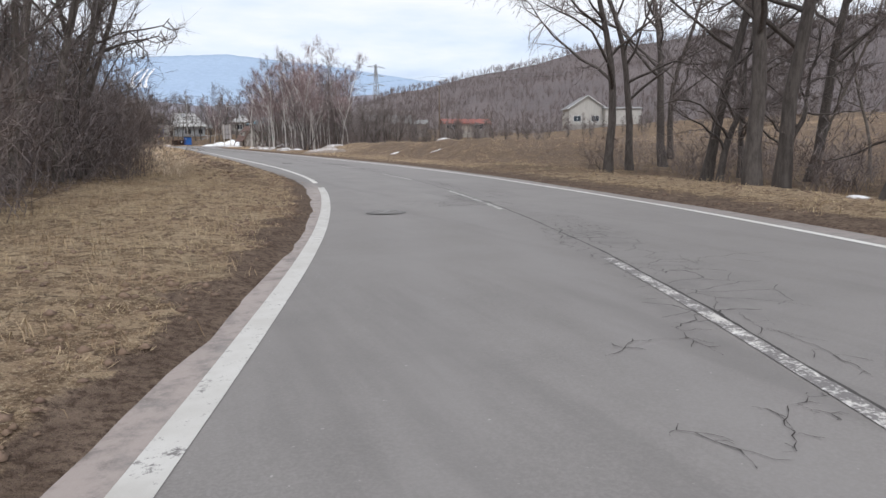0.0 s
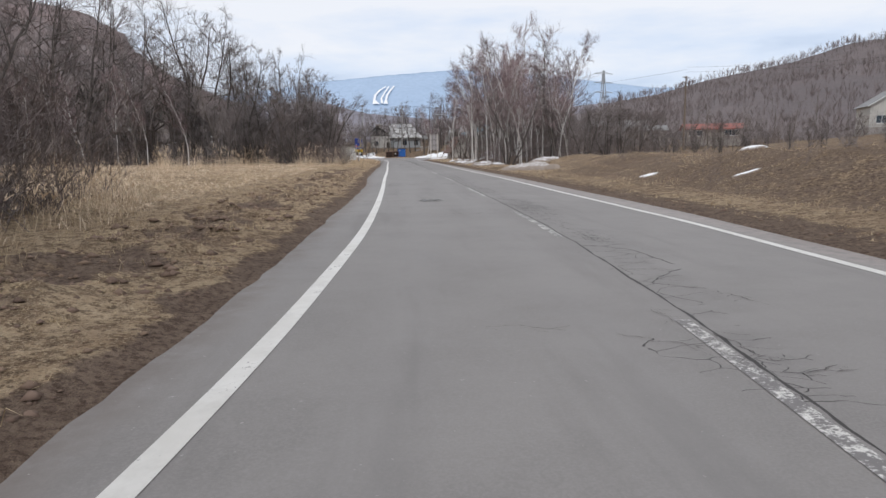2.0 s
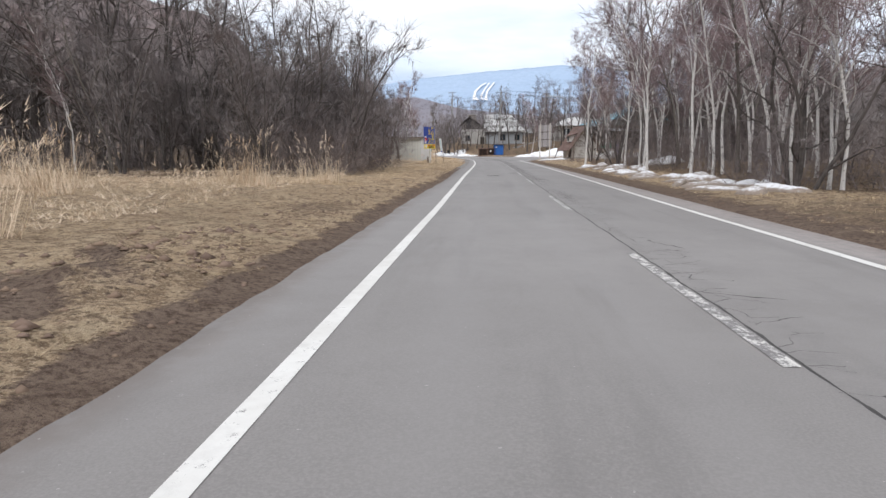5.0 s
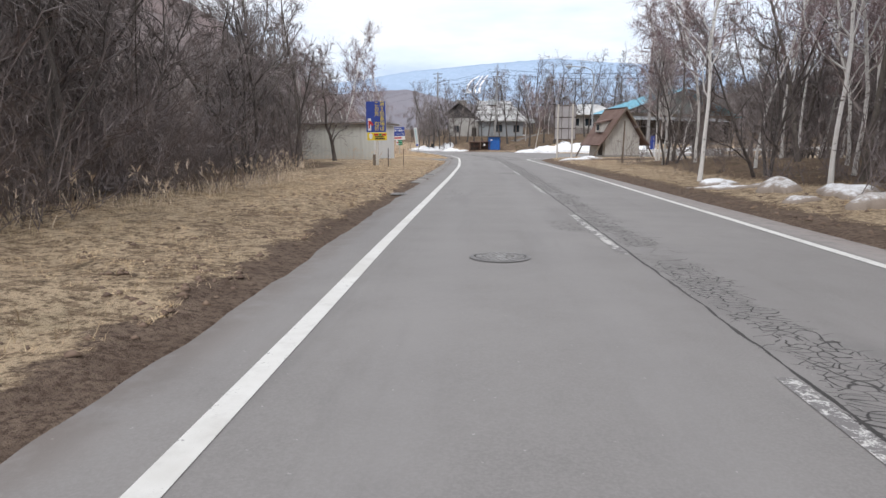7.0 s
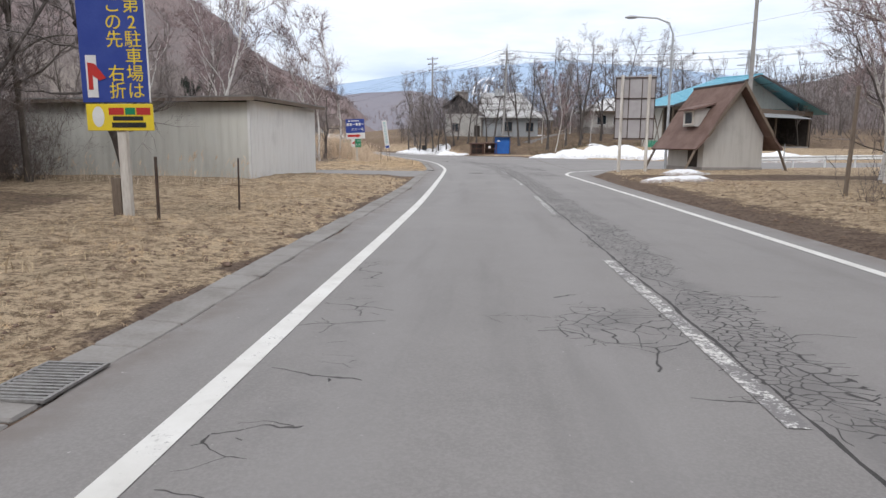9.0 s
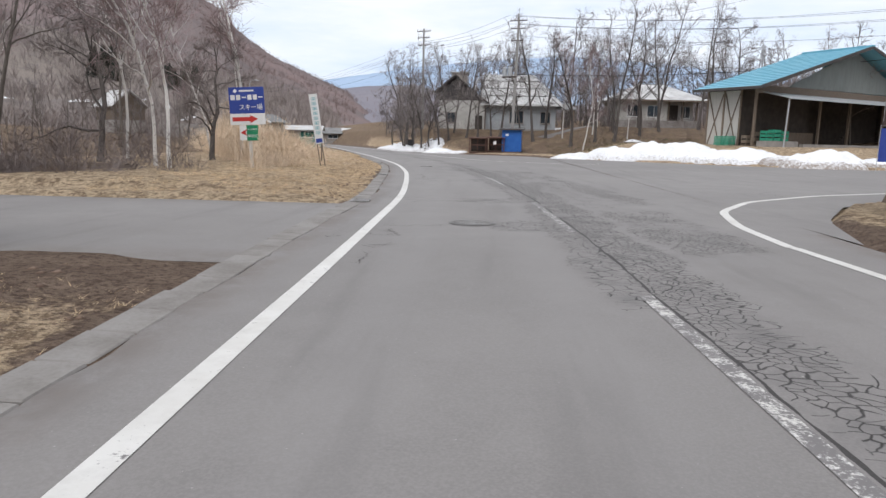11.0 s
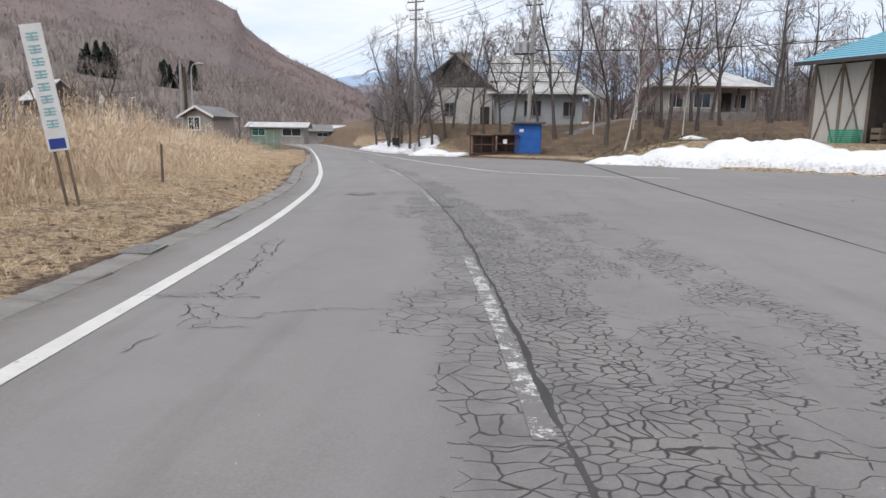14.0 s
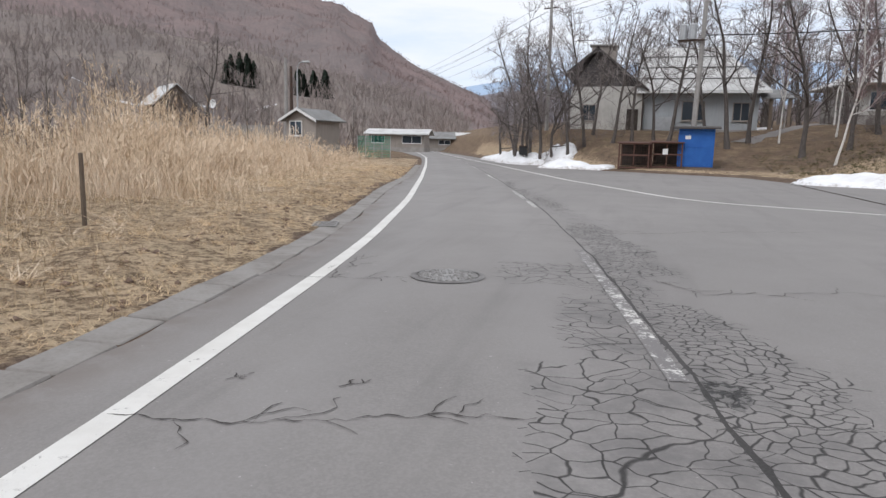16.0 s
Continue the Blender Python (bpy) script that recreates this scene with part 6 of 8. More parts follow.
# ---- trees ----
class Geo:
    def __init__(self):
        self.v, self.q, self.t, self.n = [], [], [], 0

    def tube(self, pts, rad, sides):
        pts, rad = np.asarray(pts), np.asarray(rad)
        d = np.gradient(pts, axis=0)
        d /= np.linalg.norm(d, axis=1)[:, None] + 1e-9
        ref = np.array([0.31, 0.95, 0.05]) if abs(d[0, 1]) < 0.8 else np.array([0.95, 0.1, 0.3])
        u = np.cross(d, ref)
        u /= np.linalg.norm(u, axis=1)[:, None] + 1e-9
        w = np.cross(d, u)
        a = np.arange(sides) * math.tau / sides
        ring = pts[:, None, :] + rad[:, None, None] * (np.cos(a)[None, :, None] * u[:, None, :] + np.sin(a)[None, :, None] * w[:, None, :])
        k = len(pts)
        self.v.append(ring.reshape(-1, 3))
        i = np.arange((k - 1) * sides)
        r, c = i // sides, i % sides
        b = self.n + r * sides
        self.q.append(np.stack([b + c, b + (c + 1) % sides, b + sides + (c + 1) % sides, b + sides + c], 1))
        self.n += k * sides

    def spike(self, p, q, r):
        """A twig so thin that one long triangle shows it."""
        d = q - p
        u = np.cross(d, (0.3, 0.5, 0.8))
        u *= r / (np.linalg.norm(u) + 1e-9)
        self.v.append(np.stack([p - u, p + u, q]))
        self.t.append([[self.n, self.n + 1, self.n + 2]])
        self.n += 3

    def tris(self):
        out = []
        if self.q:
            q = np.concatenate(self.q)
            out += [q[:, [0, 1, 2]], q[:, [0, 2, 3]]]
        if self.t:
            out.append(np.concatenate(self.t))
        return np.concatenate(self.v), np.concatenate(out)

    def mesh(self, name, smooth=False):
        v, f = self.tris()
        return mesh_of(name, v, f, None, smooth)


def limb(rng, start, heading, length, k, wander, lift):
    p, d = np.array(start, float), np.array(heading, float)
    d /= np.linalg.norm(d)
    pts = [p.copy()]
    for _ in range(k):
        d = d + rng.normal(0, wander, 3) + np.array([0, 0, lift])
        d /= np.linalg.norm(d)
        p = p + d * length / k
        pts.append(p.copy())
    return np.array(pts)


def aside(rng, d, angle):
    """A heading that leaves d at about that angle, to any side."""
    u = np.cross(d, rng.normal(0, 1, 3))
    u /= np.linalg.norm(u) + 1e-9
    return d * math.cos(angle) + u * math.sin(angle)


def grow(seed, h, r0, limbs, first, spread, reach, lift, subs, twigs, spikes, stems=1, wander=0.07, thin=0.010, lean=0.05, far=False):
    rng = np.random.default_rng(seed)
    wood, fine = Geo(), Geo()
    for s in range(stems):
        base = np.array([rng.normal(0, 0.25), rng.normal(0, 0.25), -0.3]) * (stems > 1) + np.array([0, 0, -0.3])
        hd = np.array([rng.normal(0, lean + 0.16 * (stems > 1)), rng.normal(0, lean + 0.16 * (stems > 1)), 1.0])
        hh = h * rng.uniform(0.75, 1.0) if stems > 1 else h
        tr = limb(rng, base, hd, hh, 11, wander * 0.7, 0.03)
        t = np.linspace(0, 1, 12)
        rr = r0 * (1 - 0.9 * t ** 0.9) + 0.012
        rr[0] *= 1.35
        wood.tube(*((tr[[0, 1, 3, 5, 8, 11]], rr[[0, 1, 3, 5, 8, 11]], 5) if far else (tr, rr, 8)))
        for k in range(limbs):
            f = min(first + (1 - first) * (k + rng.uniform(0, 0.9)) / limbs, 0.985)
            i = f * 11
            lo = int(i)
            p = tr[lo] + (tr[min(lo + 1, 11)] - tr[lo]) * (i - lo)
            td = tr[min(lo + 1, 11)] - tr[lo]
            td /= np.linalg.norm(td)
            ln = reach * h * (1 - 0.55 * (f - first) / (1 - first + 1e-6)) * rng.uniform(0.7, 1.15)
            pts = limb(rng, p, aside(rng, td, spread * rng.uniform(0.7, 1.25)), ln, 7, wander * 1.7, lift)
            r1 = min(r0 * 0.42 * (1.15 - f), 0.5 * (r0 * (1 - 0.9 * f) + 0.02)) + 0.010
            kept = [0, 2, 4, 7] if far else [0, 1, 2, 3, 4, 5, 6, 7]
            wood.tube(pts[kept], (r1 * (1 - 0.85 * np.linspace(0, 1, 8)) + 0.005)[kept], 3)
            for m in range(subs):
                g = 0.18 + 0.82 * (m + rng.uniform(0, 0.9)) / subs
                j = min(int(g * 7), 6)
                q = pts[j] + (pts[j + 1] - pts[j]) * min(g * 7 - j, 1)
                dd = pts[j + 1] - pts[j]
                dd /= np.linalg.norm(dd)
                l2 = ln * 0.5 * (1.15 - 0.55 * g) * rng.uniform(0.6, 1.2)
                sp = limb(rng, q, aside(rng, dd, 0.8 * rng.uniform(0.6, 1.3)), l2, 4, wander * 2.4, lift * 0.9)
                ends = [0, 4] if far else [0, 2, 4]
                fine.tube(sp[ends], np.linspace(max(thin * 1.8, r1 * 0.32), thin * 0.7, len(ends)), 3)
                for w in range(twigs):
                    e = 0.1 + 0.9 * (w + rng.uniform(0, 0.9)) / twigs
                    jj = min(int(e * 4), 3)
                    qq = sp[jj] + (sp[jj + 1] - sp[jj]) * min(e * 4 - jj, 1)
                    d3 = sp[jj + 1] - sp[jj]
                    d3 /= np.linalg.norm(d3) + 1e-9
                    up = aside(rng, d3, 0.75) + np.array([0, 0, lift * 3])
                    tip = qq + up * max(l2 * 0.6, 0.35) * rng.uniform(0.5, 1.2)
                    fine.spike(qq, tip, thin * 1.1)
                    for z in range(spikes):
                        a = qq + (tip - qq) * rng.uniform(0.15, 0.9)
                        fine.spike(a, a + aside(rng, up, 0.7) * rng.uniform(0.25, 0.75) + np.array([0, 0, 0.03]), thin * 0.75)
    return wood.mesh("trunk", True), fine.mesh("crown")


def tree_kind(name, label, bark, twig, meshes):
    for a, b in meshes:
        a.materials.append(bark)
        b.materials.append(twig)
    return name, label, meshes


OAK = tree_kind("bare_tree", "tall bare broadleaf tree with dark forked limbs", BARK,
                TWIG, [grow(10 + s, 13.5 + s, 0.20, 14, 0.25, 0.90, 0.42, 0.03, 6, 7, 2, wander=0.12, thin=0.0145) for s in range(4)])
SLIM = tree_kind("bare_tree", "slim bare woodland tree with grey trunk and fine twigs", BARK_PALE,
                 TWIG, [grow(30 + s, 10.5 + 0.8 * s, 0.095, 12, 0.25, 0.70, 0.29, 0.05, 5, 6, 2, wander=0.10, thin=0.0145) for s in range(4)])
BIRCHES = tree_kind("birch_tree", "leaning white-barked birch with purple-brown twigs", BIRCH,
                    TWIG_BIRCH, [grow(50 + s, 9.6 + 0.6 * s, 0.058, 15, 0.28, 0.62, 0.29, 0.05, 5, 7, 3, wander=0.10, thin=0.0105, lean=0.07) for s in range(4)])
MULTI = tree_kind("bare_tree", "many-stemmed bare tree with dense grey-brown twigs", BARK,
                  TWIG, [grow(70 + s, 7.0 + 0.5 * s, 0.065, 7, 0.18, 0.70, 0.33, 0.05, 4, 6, 4, stems=4, wander=0.12, thin=0.011) for s in range(3)])
TWISTED = tree_kind("bare_tree", "low spreading bare tree with crooked dark limbs", BARK,
                    TWIG, [grow(90 + s, 6.5 + s, 0.14, 10, 0.20, 1.0, 0.55, 0.05, 6, 8, 4, wander=0.20, thin=0.011) for s in range(2)])


SPARSE = tree_kind("bare_tree", "slim bare tree", BARK_PALE,
                   TWIG, [grow(110 + s, 11.5 + s, 0.11, 10, 0.25, 0.75, 0.32, 0.05, 4, 5, 1, wander=0.11, thin=0.019, far=True) for s in range(3)])


THICK = tree_kind("bare_tree", "dense dark thicket tree", BARK,
                  TWIG, [grow(130 + s, 7.5 + 0.8 * s, 0.05, 9, 0.10, 0.65, 0.30, 0.05, 3, 6, 1, stems=2, wander=0.12, thin=0.023, far=True) for s in range(3)])


def plant(kind, x, y, scale=1.0, turn=None, which=None, group="roadside trees", tilt=0.0, sink=0.0):
    name, label, meshes = kind
    a, b = meshes[which if which is not None else random.randrange(len(meshes))]
    ob = thing(name, pose(x, y, height(x, y) - sink, tilt, random.uniform(-2, 2), random.uniform(0, 360) if turn is None else turn) @ Matrix.Diagonal((scale, scale, scale * random.uniform(0.93, 1.07), 1)), label, "tree", group)
    part("trunk", a, None, ob)
    part("crown", b, None, ob)
    return ob


def scatter(kind, n, x0, x1, y0, y1, lo, hi, group, keep=lambda x, y: True, gap=1.2):
    done = []
    tries = 0
    while len(done) < n and tries < n * 40:
        tries += 1
        x, y = random.uniform(x0, x1), random.uniform(y0, y1)
        if not keep(x, y) or any((x - a) ** 2 + (y - b) ** 2 < gap * gap for a, b in done):
            continue
        done.append((x, y))
        plant(kind, x, y, random.uniform(lo, hi), group=group)


# the row of big trees on the outside of the first bend
for i, (x, y, s) in enumerate(((22.3, 28.6, 1.0), (24.9, 30.4, 0.92), (28.6, 32.3, 1.05), (22.0, 23.0, 0.9), (18.9, 18.3, 1.05), (20.3, 18.6, 1.0), (18.0, 14.2, 1.05), (21.2, 9.5, 1.0), (31.5, 35.0, 0.9), (18.5, 5.5, 1.0), (26.5, 22.5, 0.95))):
    plant(OAK, x, y, s, which=i % 4, group="big trees at the bend")
for x, y, s in ((21.9, 22.2, 0.95), (23.4, 21.2, 0.9), (24.5, 17.0, 1.0), (27, 26, 1.0)):
    plant(TWISTED, x, y, s, group="big trees at the bend")
scatter(SLIM, 16, 27, 60, 4, 34, 0.8, 1.1, "big trees at the bend", lambda x, y: x - edge_right(y) > 12, 2.5)
# left wood by the first bend
wood_edge = curve([(-12, -30), (-3, -5), (0.4, 8), (2.1, 16), (3.2, 22), (4.3, 30), (4.9, 36), (4.6, 40), (3.2, 44)], 1.0)
scatter(SLIM, 34, -28, 3, -6, 43, 0.75, 1.1, "trees of the near wood", lambda x, y: x < wood_edge(y) - 1.2, 1.6)
scatter(MULTI, 12, -14, 3, 4, 43, 0.7, 1.0, "trees of the near wood", lambda x, y: wood_edge(y) - 6 < x < wood_edge(y) - 0.6, 1.6)
plant(OAK, -0.6, 13.5, 0.85, 40, 1, "trees of the near wood")
for x, y, s in ((1.5, 19.5, 1.15), (0.7, 21.5, 1.2), (1.9, 23.0, 1.1), (2.4, 26.0, 1.2), (1.4, 26.8, 1.1), (2.6, 29.0, 1.1), (2.9, 31.2, 1.0), (0.2, 18.0, 1.25), (-0.8, 20.4, 1.2)):
    plant(SLIM, x, y, s, group="trees of the near wood")


# wood behind the open field, and along the road to the shed
def stand(name, kinds, n, x0, x1, y0, y1, size, label, keep=lambda x, y: True, gap=2.0, seed=1):
    """Trees too many or too far to tell apart, joined; size gives the scale over x and y."""
    rng = random.Random(seed)
    done, tries, V, F, M, count = [], 0, [], [], [], 0
    mats = [kinds[0][2][0][0].materials[0], kinds[0][2][0][1].materials[0]]
    data = []
    for kind in kinds:
        for pair in kind[2]:
            for i, me in enumerate(pair):
                v = np.empty(len(me.vertices) * 3, dtype=np.float32)
                me.vertices.foreach_get("co", v)
                f = np.empty(len(me.polygons) * 3, dtype=np.int32)
                me.loops.foreach_get("vertex_index", f)
                data.append((v.reshape(-1, 3), f.reshape(-1, 3), i))
    while len(done) < n and tries < n * 40:
        tries += 1
        x, y = rng.uniform(x0, x1), rng.uniform(y0, y1)
        if not keep(x, y) or any((x - a) ** 2 + (y - b) ** 2 < gap * gap for a, b in done):
            continue
        done.append((x, y))
        k = rng.randrange(len(data) // 2)
        s, a = size(x, y) * rng.uniform(0.85, 1.12), rng.uniform(0, math.tau)
        c, sn = math.cos(a) * s, math.sin(a) * s
        for v, f, i in data[2 * k:2 * k + 2]:
            V.append(np.stack([v[:, 0] * c - v[:, 1] * sn + x, v[:, 0] * sn + v[:, 1] * c + y, v[:, 2] * s + height(x, y)], 1))
            F.append(f + count)
            M.append(np.full(len(f), i, dtype=np.int32))
            count += len(v)
    me = mesh_of(name, np.concatenate(V), np.concatenate(F))
    for m in mats:
        me.materials.append(m)
    me.polygons.foreach_set("material_index", np.concatenate(M))
    tagged(part(name, me, None), label, "woodland", kind="stuff")


tall_left = lambda x, y: 0.74 + 0.44 * float(smooth_step(-x, -3, 20))
stand("woodland", [OAK], 40, -44, 3.0, 97, 110, tall_left, "tall bare trees of the wood behind the field", lambda x, y: y > 100 + 0.1 * x, 2.2, 1)
stand("woodland", [THICK], 95, -46, 3.5, 96, 116, lambda x, y: 0.85 + 0.35 * float(smooth_step(-x, 0, 18)), "dense dark thicket of the wood behind the field", lambda x, y: y > 99 + 0.1 * x, 1.5, 8)
stand("woodland", [THICK], 46, 24, 50, 86, 142, lambda x, y: 0.9, "dense dark thicket behind the birches", lambda x, y: x < 10.5 + 0.30 * (y - 31.7) and x - edge_right(y) > 11, 2.0, 9)
stand("woodland", [THICK], 34, 30, 54, 122, 150, lambda x, y: 0.95, "dense dark thicket beyond the hut", lambda x, y: y < 118 + x * 0.75, 2.0, 10)
stand("woodland", [SPARSE], 24, -42, 1.5, 104, 128, lambda x, y: 0.85, "slim bare trees deep in the wood behind the field", lambda x, y: x < 1.5 - 0.6 * max(0, y - 114), 2.0, 7)
stand("woodland", [SPARSE], 40, -70, -20, 44, 125, lambda x, y: 1.05, "bare trees of the wood across the field", lambda x, y: x < -30 + 0.05 * y or y > 100, 2.8, 2)
scatter(SLIM, 30, -14, 4.5, 93, 130, 0.75, 1.0, "trees of the far wood", lambda x, y: x < min(3.4, 11.2 - 0.408 * (y - 105)), 2.0)
scatter(MULTI, 26, -6, 5.2, 92, 134, 0.85, 1.15, "trees of the far wood", lambda x, y: -8 < x < min(5.0 - 1.5 * smooth_step(y, 110, 120), 11.4 - 0.408 * (y - 105)), 1.8)
for x, y, s in ((-0.8, 135.2, 0.95), (0.6, 131.5, 0.9), (-3.2, 133.0, 1.0), (-5.0, 136.0, 1.0), (2.2, 127.5, 0.85)):
    plant(SLIM, x, y, s, group="trees of the far wood")
for x, y in ((-2.4, 135.8), (-4.2, 136.4), (-6.0, 135.4)):
    plant(MULTI, x, y, 0.9, group="trees of the far wood")
plant(TWISTED, 2.4, 134.6, 0.95, 200, 0, "trees of the far wood")
plant(TWISTED, 0.5, 121.5, 1.05, 80, 1, "trees of the far wood")
for x, y, s in ((-10.0, 97.5, 0.8), (-14.0, 97.2, 0.85), (-17.2, 97.8, 0.8), (-20.0, 97.0, 0.9), (-23.4, 98.0, 0.85), (-26.5, 97.2, 0.9), (-30.0, 98.0, 0.9)):
    plant(BIRCHES, x, y, s, group="birches in the far wood")
# birches on the other side
for x, y, s in ((20.8, 93.2, 1.0), (21.4, 92.2, 0.95), (22.1, 93.0, 1.05), (21.8, 87.5, 1.0), (23.4, 90.5, 1.05), (24.0, 88.8, 1.0), (25.2, 92.5, 1.0), (26.4, 92.3, 0.9), (19.2, 113.6, 1.0), (20.7, 101.3, 1.05), (21.5, 106.1, 1.0), (22.9, 111.4, 1.0), (24.1, 137.2, 1.1), (24.7, 136.5, 1.0), (23.7, 136.4, 0.9), (19.9, 97.5, 0.95), (22.5, 84.8, 0.9), (27.5, 86.5, 0.95)):
    plant(BIRCHES, x, y, s, group="birches beside the road")
clump = lambda x, y: x < 10.5 + 0.30 * (y - 31.7)
scatter(BIRCHES, 40, 19.5, 40, 83, 128, 0.85, 1.15, "birches beside the road", lambda x, y: x - edge_right(y) > 3.4 and clump(x, y), 1.3)
scatter(SLIM, 24, 22, 50, 84, 146, 0.8, 1.05, "birches beside the road", lambda x, y: clump(x, y) and y < 142, 2.0)
scatter(MULTI, 12, 21, 40, 84, 134, 0.8, 1.1, "birches beside the road", lambda x, y: x - edge_right(y) > 4 and clump(x, y), 2.0)
scatter(MULTI, 12, 28, 60, 84, 134, 0.35, 0.55, "scrub beyond the birches", lambda x, y: not clump(x, y), 3)
for x, y, s in ((27.2, 80.0, 0.7), (29.3, 81.3, 0.78), (31.2, 83.0, 0.8), (28.4, 84.2, 0.8), (33.5, 85.5, 0.75)):
    plant(MULTI, x, y, s, group="birches beside the road")
for x, y, s in ((25.8, 140.5, 1.0), (27.5, 143.8, 1.1), (26.6, 141.6, 0.9)):
    plant(BIRCHES, x, y, s, group="birches beside the road")
plant(OAK, 29.5, 146.5, 0.8, 60, 2, "birches beside the road")
plant(MULTI, 27.4, 140.6, 1.0, group="birches beside the road")
# past the shed and behind the ski sign
for x, y, s in ((1.2, 160.5, 0.95), (0.2, 161.5, 1.0), (-3.6, 166.5, 1.0), (1.0, 167.6, 1.05), (-1.5, 170.5, 0.9), (-4.5, 160, 1.0), (-7.5, 164, 1.0), (-1.2, 143.2, 1.0), (0.8, 149.8 - 5, 0.95), (-3.5, 158.0, 1.05)):
    plant(BIRCHES, x, y, s, group="birches behind the signs")
plant(TWISTED, 0.2, 166.4, 0.85, 30, 0, "birches behind the signs")
plant(TWISTED, -3.0, 163.4, 0.9, 110, 1, "birches behind the signs")
scatter(SLIM, 16, -34, -5, 155, 178, 0.65, 0.95, "birches behind the signs", lambda x, y: True, 2.2)
plant(OAK, -20.5, 209.0, 0.62, 20, 1, "trees by the far houses")
scatter(SLIM, 10, -60, -26, 190, 250, 0.6, 0.8, "trees by the far houses", lambda x, y: True, 4)
# round the house
for x, y, s, k in ((4.6, 212.6, 0.62, 0), (6.6, 212.0, 0.58, 1), (9.5, 213.2, 0.60, 2), (16.9, 212.2, 0.80, 3), (3.2, 217.5, 0.7, 2), (8.0, 216.0, 0.55, 3), (1.8, 221.5, 0.7, 0), (12.3, 214.5, 0.55, 1), (0.5, 226.5, 0.7, 1), (25.8, 213.0, 0.75, 2), (29.5, 218.0, 0.85, 0), (27.5, 226.0, 0.8, 1), (33.0, 224.0, 0.85, 3), (38.5, 222.0, 0.9, 2), (43.0, 226.0, 0.9, 0)):
    plant(OAK, x, y, s, which=k, group="trees round the house")
for x, y, s in ((21.2, 204.5, 0.95), (23.4, 213.0, 0.9), (20.2, 213.5, 0.9), (24.9, 219.5, 0.95), (22.5, 224.0, 1.0), (26.3, 208.5, 0.7)):
    plant(BIRCHES, x, y, s, group="trees round the house")
stand("woodland", [SPARSE], 90, -6, 90, 234, 275, lambda x, y: 0.95, "slim bare trees in the wood behind the houses", lambda x, y: x > -2 + (y - 236) * -0.3 and not (28 < x < 43 and y < 246), 1.9, 3)
stand("woodland", [SPARSE], 40, -62, -17, 190, 236, lambda x, y: 0.5, "small bare trees and scrub behind the tall grass", lambda x, y: True, 2.4, 6)
scatter(OAK, 14, 2, 80, 234, 262, 0.7, 0.95, "trees behind the houses", lambda x, y: not (28 < x < 41 and y < 246), 4.5)
stand("woodland", [SPARSE], 34, 44, 100, 150, 232, lambda x, y: 0.85, "bare trees of the wood behind the store", lambda x, y: y > junction_hi(x) + 14 or y < junction_lo(x) - 4, 3.5, 4)
# open field on the right, and the slope beyond it
stand("woodland", [THICK], 55, 58, 135, 50, 205, lambda x, y: 0.75, "small bare trees scattered across the field", lambda x, y: (x > 85 or y > 150) and not (80 < x < 108 and 115 < y < 131), 3.4, 5)


for x, y, s in ((3.4, 214.0, 0.75), (5.4, 212.8, 0.8), (2.0, 217.0, 0.8), (0.2, 221.0, 0.85)):
    plant(TWISTED, x, y, s, group="trees round the house")
stand("woodland", [THICK], 40, 22, 70, 222, 240, lambda x, y: 0.95, "dense bare thicket between the houses", lambda x, y: not (28 < x < 43 and y > 222), 1.6, 12)
stand("woodland", [THICK], 30, -4, 30, 233, 246, lambda x, y: 1.0, "dense bare thicket behind the gabled house", lambda x, y: True, 1.6, 13)


stand("woodland", [THICK], 46, 40, 80, 84, 118, lambda x, y: 0.50, "low dark hedge of bare scrub across the field", lambda x, y: abs(y - 107 + 0.38 * (x - 37)) < 6 and x > 37, 1.8, 14)


stand("woodland", [THICK], 40, 50, 112, 138, 172, lambda x, y: 0.72, "grey bare trees before the houses across the field", lambda x, y: not (58 < x < 68 and y > 150), 2.4, 16)


# more round the house, dense below its gable
for x, y, s in ((10.8, 213.6, 0.62), (2.4, 214.4, 0.6), (20.6, 208.8, 0.85), (24.6, 206.8, 0.8), (13.2, 213.4, 0.72), (7.6, 213.2, 0.62), (18.4, 214.0, 0.75), (15.6, 213.0, 0.6), (23.0, 208.6, 0.7), (28.2, 211.5, 0.78), (31.0, 214.5, 0.8), (36.0, 217.0, 0.85)):
    plant(OAK, x, y, s, group="trees round the house")

